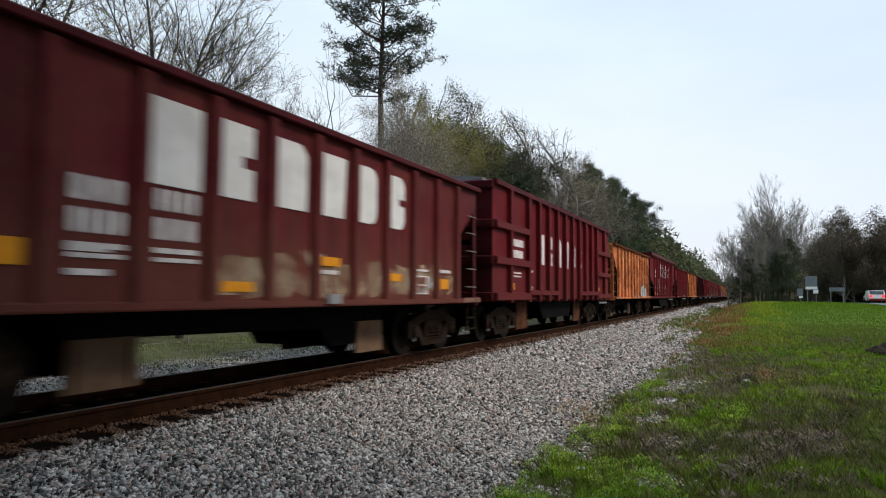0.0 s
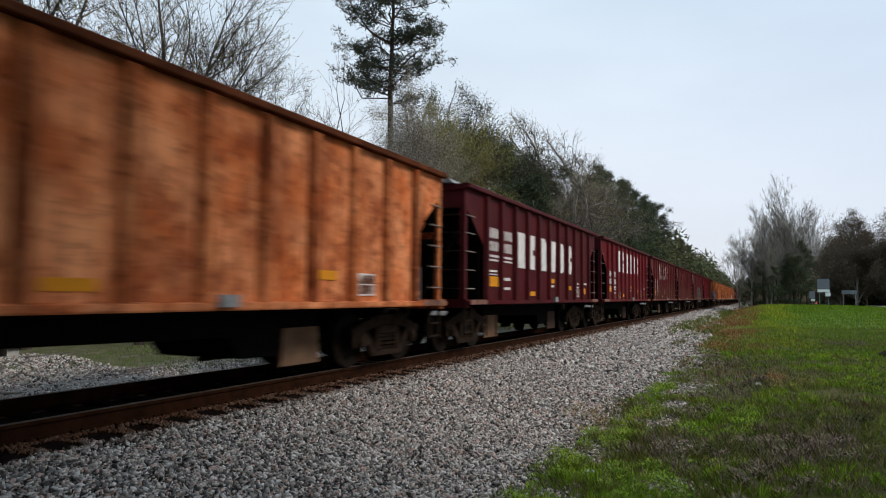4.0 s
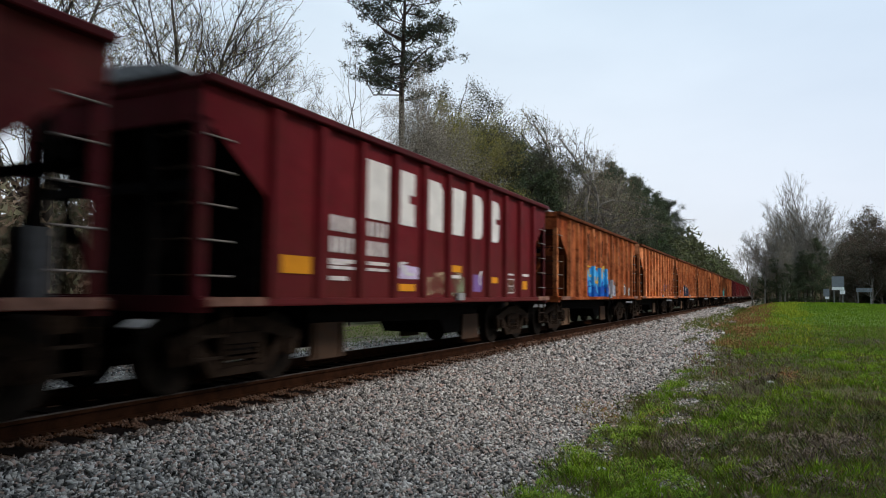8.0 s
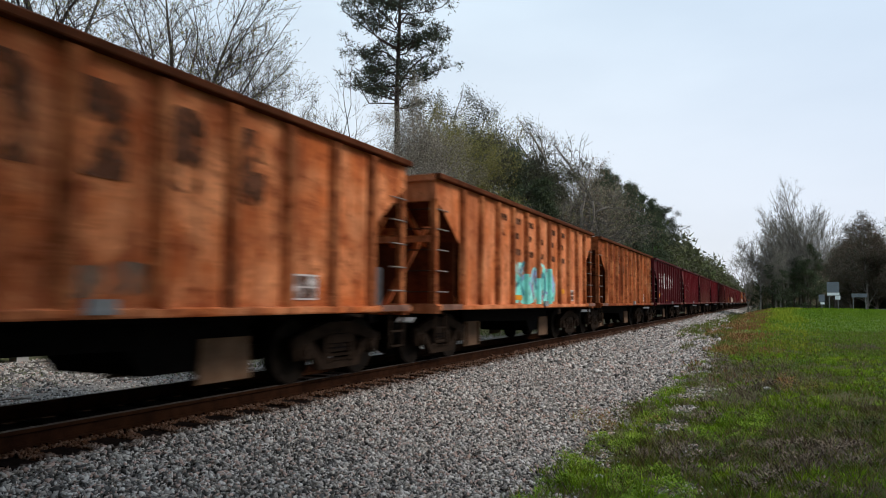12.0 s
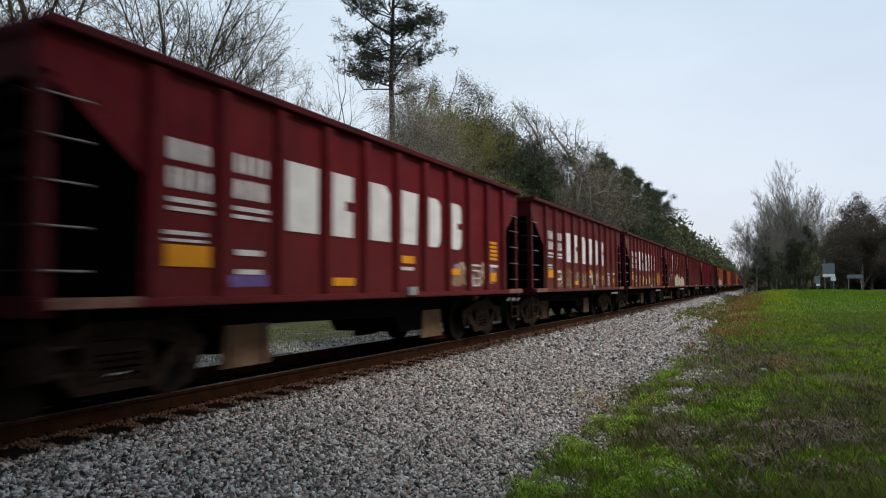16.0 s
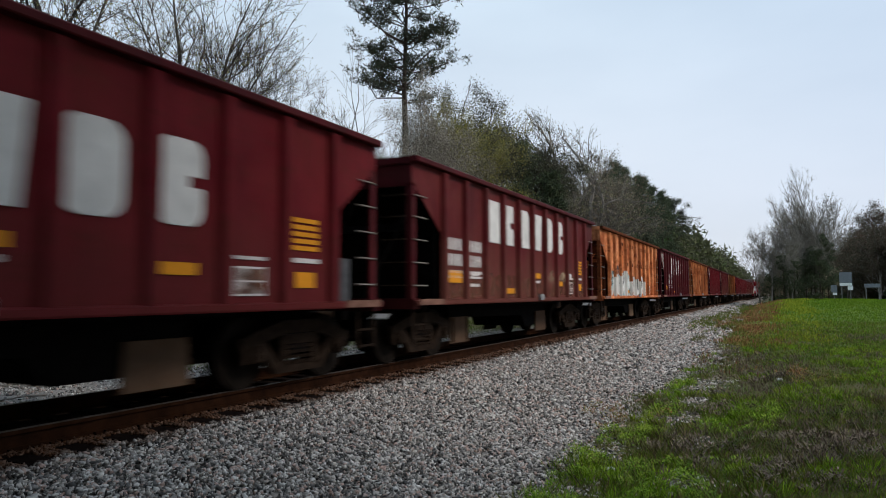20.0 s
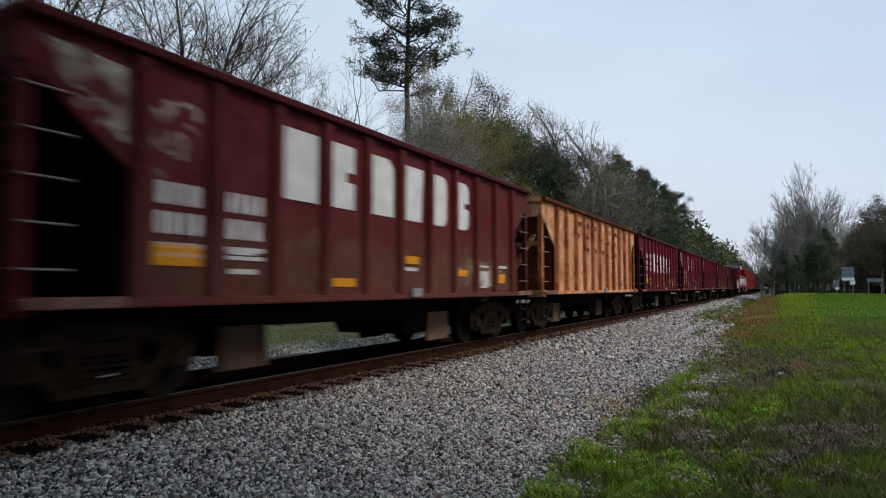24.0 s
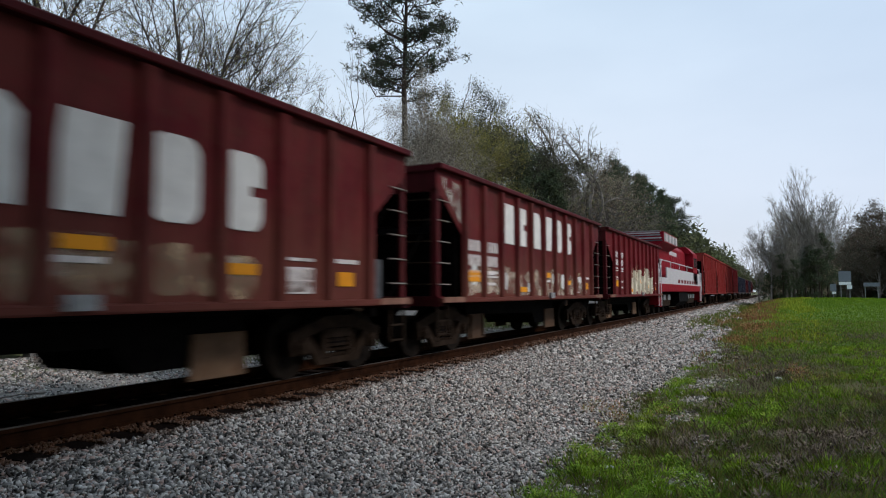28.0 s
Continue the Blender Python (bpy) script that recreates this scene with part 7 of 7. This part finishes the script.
def leafy_weeds(name, mat, spots, per, leaf, label, seed, category="weeds"):
    """Bushy low weeds: narrow leaves on a dome round each root; spots are (x, y, radius, height)."""
    rng = np.random.default_rng(seed)
    vs = []
    for x, y, r, h in spots:
        n = int(per * (r / 0.15) ** 1.3)
        a = rng.uniform(0, math.tau, n)
        out = rng.random(n) ** 0.6
        up = h * (1 - 0.75 * out ** 2) * rng.random(n) ** 0.55 * rng.uniform(0.7, 1.15, n)
        lobes = 0.8 + 0.3 * np.sin(a * 3 + x * 9) + 0.15 * np.sin(a * 7 + y * 5)
        p = np.stack([x + np.cos(a) * out * r * lobes, y + np.sin(a) * out * r * lobes, surface_z(x, y) - 0.01 + up], 1)
        b = a + rng.normal(0, 0.8, n)
        size = leaf * rng.uniform(0.6, 1.4, n) * (1 + 0.02 * y)
        tip = np.stack([np.cos(b) * size, np.sin(b) * size, size * rng.uniform(-0.2, 1.1, n)], 1)
        side = np.stack([-np.sin(b), np.cos(b), rng.normal(0, 0.4, n)], 1) * (size * rng.uniform(0.09, 0.2, n))[:, None]
        vs.append(np.stack([p, p + tip * 0.5 + side, p + tip, p + tip * 0.5 - side], 1).reshape(-1, 3))
    v = np.concatenate(vs)
    i = np.arange(len(v) // 4)[:, None] * 4
    f = np.concatenate([np.concatenate([i, i + 1, i + 2], 1), np.concatenate([i, i + 2, i + 3], 1)], 0)
    return tagged(new(name, np_mesh(name, v, f, mat)), label, category, kind="stuff")


def scattered(seed, count, area, keep, small, large):
    rng = np.random.default_rng(seed)
    x0, x1, y0, y1 = area
    out = []
    for x, y in zip(rng.uniform(x0, x1, count), y0 + (y1 - y0) * rng.random(count) ** 1.3):
        if rng.random() < keep(x, y):
            r = rng.uniform(small, large) * (1 + 0.02 * y)
            out.append((x, y, r, r * rng.uniform(0.5, 1.0)))
    return out


def around(seed, centres, count, spread, small, large, tall=0.8):
    rng = np.random.default_rng(seed)
    out = []
    for x, y in centres:
        for _ in range(count):
            r = rng.uniform(small, large) * (1 + 0.02 * y)
            out.append((x + rng.normal(0, spread), y + rng.normal(0, spread * (1 + 0.12 * y)), r, r * rng.uniform(0.6, 1.2) * tall))
    return out


def build_weeds():
    green = [(-1.75, 9.26), (-2.0, 7.86), (-1.06, 7.05), (-1.89, 6.93), (-1.84, 6.0), (-1.26, 7.6), (-0.68, 6.6), (-1.5, 8.9), (-0.39, 11.0), (-0.16, 10.84), (-1.72, 14.85), (-0.77, 9.89), (-1.75, 11.2), (-1.2, 6.3)]
    leafy_weeds("leafy_weeds", M_WEED, around(301, green, 7, 0.15, 0.07, 0.19) + scattered(302, 700, (-2.4, 4.5, 5.0, 24.0), lambda x, y: 0.8 * lush_spot(x, y) * thin_grass(x, y), 0.05, 0.13), 210, 0.026, "bushy bright green weeds along the ballast", 303)
    leafy_weeds("low_clover", M_CLOVER, scattered(311, 1500, (-2.2, 5.0, 5.0, 26.0), lambda x, y: 0.7 * thin_grass(x, y) * step(-0.05, 0.2, noise.noise((x * 0.8, y * 0.5, 130.0))), 0.08, 0.2), 95, 0.017, "low dark green clover in the grass", 312)
    brown = [(0.29, 9.36), (-0.19, 7.93), (0.07, 7.32), (-0.92, 11.93), (-0.94, 8.66), (-1.43, 23.7), (-0.21, 16.5), (0.45, 8.6), (0.7, 9.8), (-1.2, 21.0)]
    leafy_weeds("dead_weeds", M_DRY, around(321, brown, 9, 0.24, 0.07, 0.17, 0.9), 150, 0.034, "dead grey-brown weeds in matted clumps", 322)
    leafy_weeds("dark_weeds", M_DARKWEED, around(331, [(0.97, 11.3), (0.75, 10.6), (1.6, 9.4), (-0.3, 9.0), (2.2, 16.0)], 6, 0.25, 0.09, 0.2), 170, 0.026, "dark green weeds in the grass", 332)
    red = [(-1.16, 37.3), (-2.67, 40.2), (-1.5, 38.0), (-2.9, 42.7), (-2.0, 60.0), (-1.6, 48.0), (-1.9, 78.0), (-1.0, 33.0), (0.28, 16.1), (-2.24, 10.8), (-2.4, 52.0), (-1.3, 28.0)]
    leafy_weeds("sorrel_clumps", M_SORREL, around(341, red, 9, 0.22, 0.08, 0.2, 1.1), 80, 0.034, "clumps of reddish sorrel beside the ballast", 342)


build_weeds()


def clearing_stones():
    rng = np.random.default_rng(61)
    pts, sizes = [], []
    for cx, cy, rx, ry in CLEARINGS:
        for _ in range(int(900 * rx * ry) + 60):
            x, y = cx + rng.normal(0, rx * 0.6), cy + rng.normal(0, ry * 0.6)
            if x > edge_x(y) - 0.5:
                pts.append((x, y, ground_z(x, y) + 0.004))
                sizes.append(0.013 * rng.uniform(0.5, 1.6) * (1 + 0.03 * y))
    stones("grit", pts, sizes, "pale grit in bare spots of the grass")


clearing_stones()


# ---- small things ----
def build_signs():
    def sign(x, y, z, w, h, posts, label, extra=()):
        s = tagged(new("road_sign"), label, "road sign", "signs by the road")
        g = ground_z(x, y)
        s.matrix_basis = pose(x, y, g)
        bm = bmesh.new()
        prism(bm, rounded(-w / 2, w / 2, z - g, z - g + h, 0.05, 3), -0.012, 0.012, "y")
        part("board", bm, M_SIGNBACK, s, "grey back of the board")
        for px in posts:
            bm = bmesh.new()
            box(bm, px - 0.04, px + 0.04, 0.02, 0.08, -0.2, z - g + h)
            part("post", bm, M_POST, s)
        for ex, ez, ew, eh in extra:
            bm = bmesh.new()
            box(bm, ex - ew / 2, ex + ew / 2, -0.03, -0.014, ez - g, ez - g + eh)
            part("sub_plate", bm, M_PLATE, s, "white plate")
        return s
    sign(6.7, 88.0, 2.3, 1.2, 1.15, (-0.4, 0.45), "grey road sign with white plates on two posts", ((0.0, 1.95, 1.2, 0.32), (0.42, 1.5, 0.5, 0.42)))
    sign(5.55, 88.0, 1.25, 0.58, 0.8, (0.0,), "small grey road sign on one post", ((0.06, 0.95, 0.4, 0.25),))
    sign(9.2, 88.0, 1.75, 1.5, 0.42, (-0.6, 0.6), "low pale guide sign on two posts")


build_signs()


def build_road():
    bm = bmesh.new()
    ys = [20, 40] + list(range(58, 200, 6)) + [220, 250]
    left, right = [], []
    for y in ys:
        c = 15.6 - 0.12 * max(0, y - 175)
        z = max(ground_z(c - 2.6, y), ground_z(c + 2.6, y), ground_z(c, y)) + 0.09
        left.append(bm.verts.new((c - 3.4, y, z)))
        right.append(bm.verts.new((c + 3.6, y, z)))
    for i in range(len(ys) - 1):
        bm.faces.new((left[i], right[i], right[i + 1], left[i + 1]))
    ob = part("road", bm, M_ASPHALT)
    tagged(ob, "pale grey two-lane asphalt road beyond the field", "road", kind="structure")


build_road()


def build_platform():
    """A low concrete slab on blocks beyond the track."""
    p = tagged(new("concrete_platform"), "low grey concrete slab on short supports beyond the track", "platform")
    p.matrix_basis = pose(-17.0, 8.7, ground_z(-17.0, 9.5) - 0.4)
    bm = bmesh.new()
    box(bm, -0.6, 0.6, -3.2, 2.5, 0.62, 0.78)
    part("slab", bm, M_CONCRETE, p)
    for y in (-2.6, -0.9, 0.8, 2.1):
        bm = bmesh.new()
        box(bm, 0.2, 0.5, y, y + 0.3, -0.3, 0.62)
        part("support", bm, M_CONCRETE, p)


build_platform()


def build_litter():
    rng = random.Random(9)
    for x, y, s in ((-0.05, 15.6, 0.16), (-1.62, 7.25, 0.10), (-1.15, 7.1, 0.06)):
        bm = bmesh.new()
        bmesh.ops.create_icosphere(bm, subdivisions=2, radius=s * 0.5)
        for v in bm.verts:
            v.co *= 1 + 0.25 * noise.noise(v.co * 9 + Vector((x, y, 0)))
            v.co.z *= 0.55
        ob = part("pale_stone", bm, M_CONCRETE, m=pose(x, y, ground_z(x, y) + s * 0.12, 0, 0, rng.uniform(0, 360)))
        tagged(ob, "pale stone lying in the grass", "stone", "pale stones")


build_litter()


def build_sticks():
    """Fallen twigs on the rough ground beyond the track."""
    rng = random.Random(77)
    for k in range(46):
        x, y = rng.uniform(-16.2, -12.0), rng.uniform(5.0, 24.0)
        bm = bmesh.new()
        p, a = Vector((0, 0, 0.02)), rng.uniform(0, math.tau)
        for i in range(3):
            a += rng.gauss(0, 0.4)
            q = p + Vector((math.cos(a), math.sin(a), rng.uniform(-0.02, 0.14))) * rng.uniform(0.25, 0.55)
            q.z = max(q.z, 0.02)
            rod(bm, p, q, 0.02 - 0.005 * i, 0.016 - 0.005 * i, 5)
            p = q
        ob = part("fallen_branch", bm, M_BARK, m=pose(x, y, surface_z(x, y) + 0.01))
        tagged(ob, "dry fallen branch on the rough ground beyond the track", "branch", "fallen branches")


build_sticks()


def build_mound():
    """A low heap of dark soil in the field."""
    bm = bmesh.new()
    bmesh.ops.create_icosphere(bm, subdivisions=4, radius=1.0)
    for v in bm.verts:
        v.co *= 1 + 0.22 * noise.noise(v.co * 1.7) + 0.08 * noise.noise(v.co * 6)
        v.co.z = v.co.z * 0.45
        v.co.x *= 0.75
    ob = part("soil_mound", bm, M_SOIL, m=pose(3.95, 23.9, ground_z(3.95, 23.9) - 0.05))
    tagged(ob, "low mound of dark bare soil in the green field", "mound")


build_mound()


def build_car():
    """A light car driving away on the road."""
    car = tagged(new("car"), "white hatchback with red tail lights driving away", "car")
    bm = bmesh.new()
    prism(bm, [(-2.1, 0.3), (2.0, 0.3), (2.1, 0.6), (1.9, 0.82), (1.0, 0.92), (0.3, 1.42), (-1.5, 1.46), (-2.0, 0.98), (-2.15, 0.6)], -0.8, 0.8, "x")
    body = part("body", bm, M_WHITE, car)
    bm = bmesh.new()
    prism(bm, [(-2.01, 1.0), (-1.99, 1.0), (-1.56, 1.4), (-1.58, 1.4)], -0.7, 0.7, "x")
    part("rear_window", bm, M_GLASS, body)
    for s in (-1, 1):
        bm = bmesh.new()
        box(bm, s * 0.62 - 0.15, s * 0.62 + 0.15, -2.17, -2.1, 0.68, 0.92)
        part("tail_light", bm, M_TAIL, body, "red tail light")
        for y in (-1.3, 1.35):
            bm = bmesh.new()
            rod(bm, (s * 0.68, y, 0.31), (s * 0.83, y, 0.31), 0.31, None, 18)
            part("wheel", bm, M_BLACK, car)
    bm = bmesh.new()
    box(bm, -0.8, 0.8, -2.2, -2.1, 0.3, 0.5)
    part("bumper", bm, PAINT["red"], body)
    return car


CAR = build_car()


# ---- what moves ----
def motions():
    for n, v in VEHICLES:
        walk(v, [(t, pose(TRACK_X, start_of(n) - travelled(t), 0)) for t in (0, 4, 8, 12, 16, 20, 24, 28)])
    away = [(0.0, 95.0), (0.5, 108.0), (1.0, 121.5), (1.5, 134.5), (2.0, 147.5), (3.0, 174.0), (5.0, 210.0), (8.0, 232.0), (28.0, 238.0)]
    walk(CAR, [(t, pose(13.75 - 0.12 * max(0, y - 178), y, ground_z(15.6, y) + 0.1)) for t, y in away])


motions()
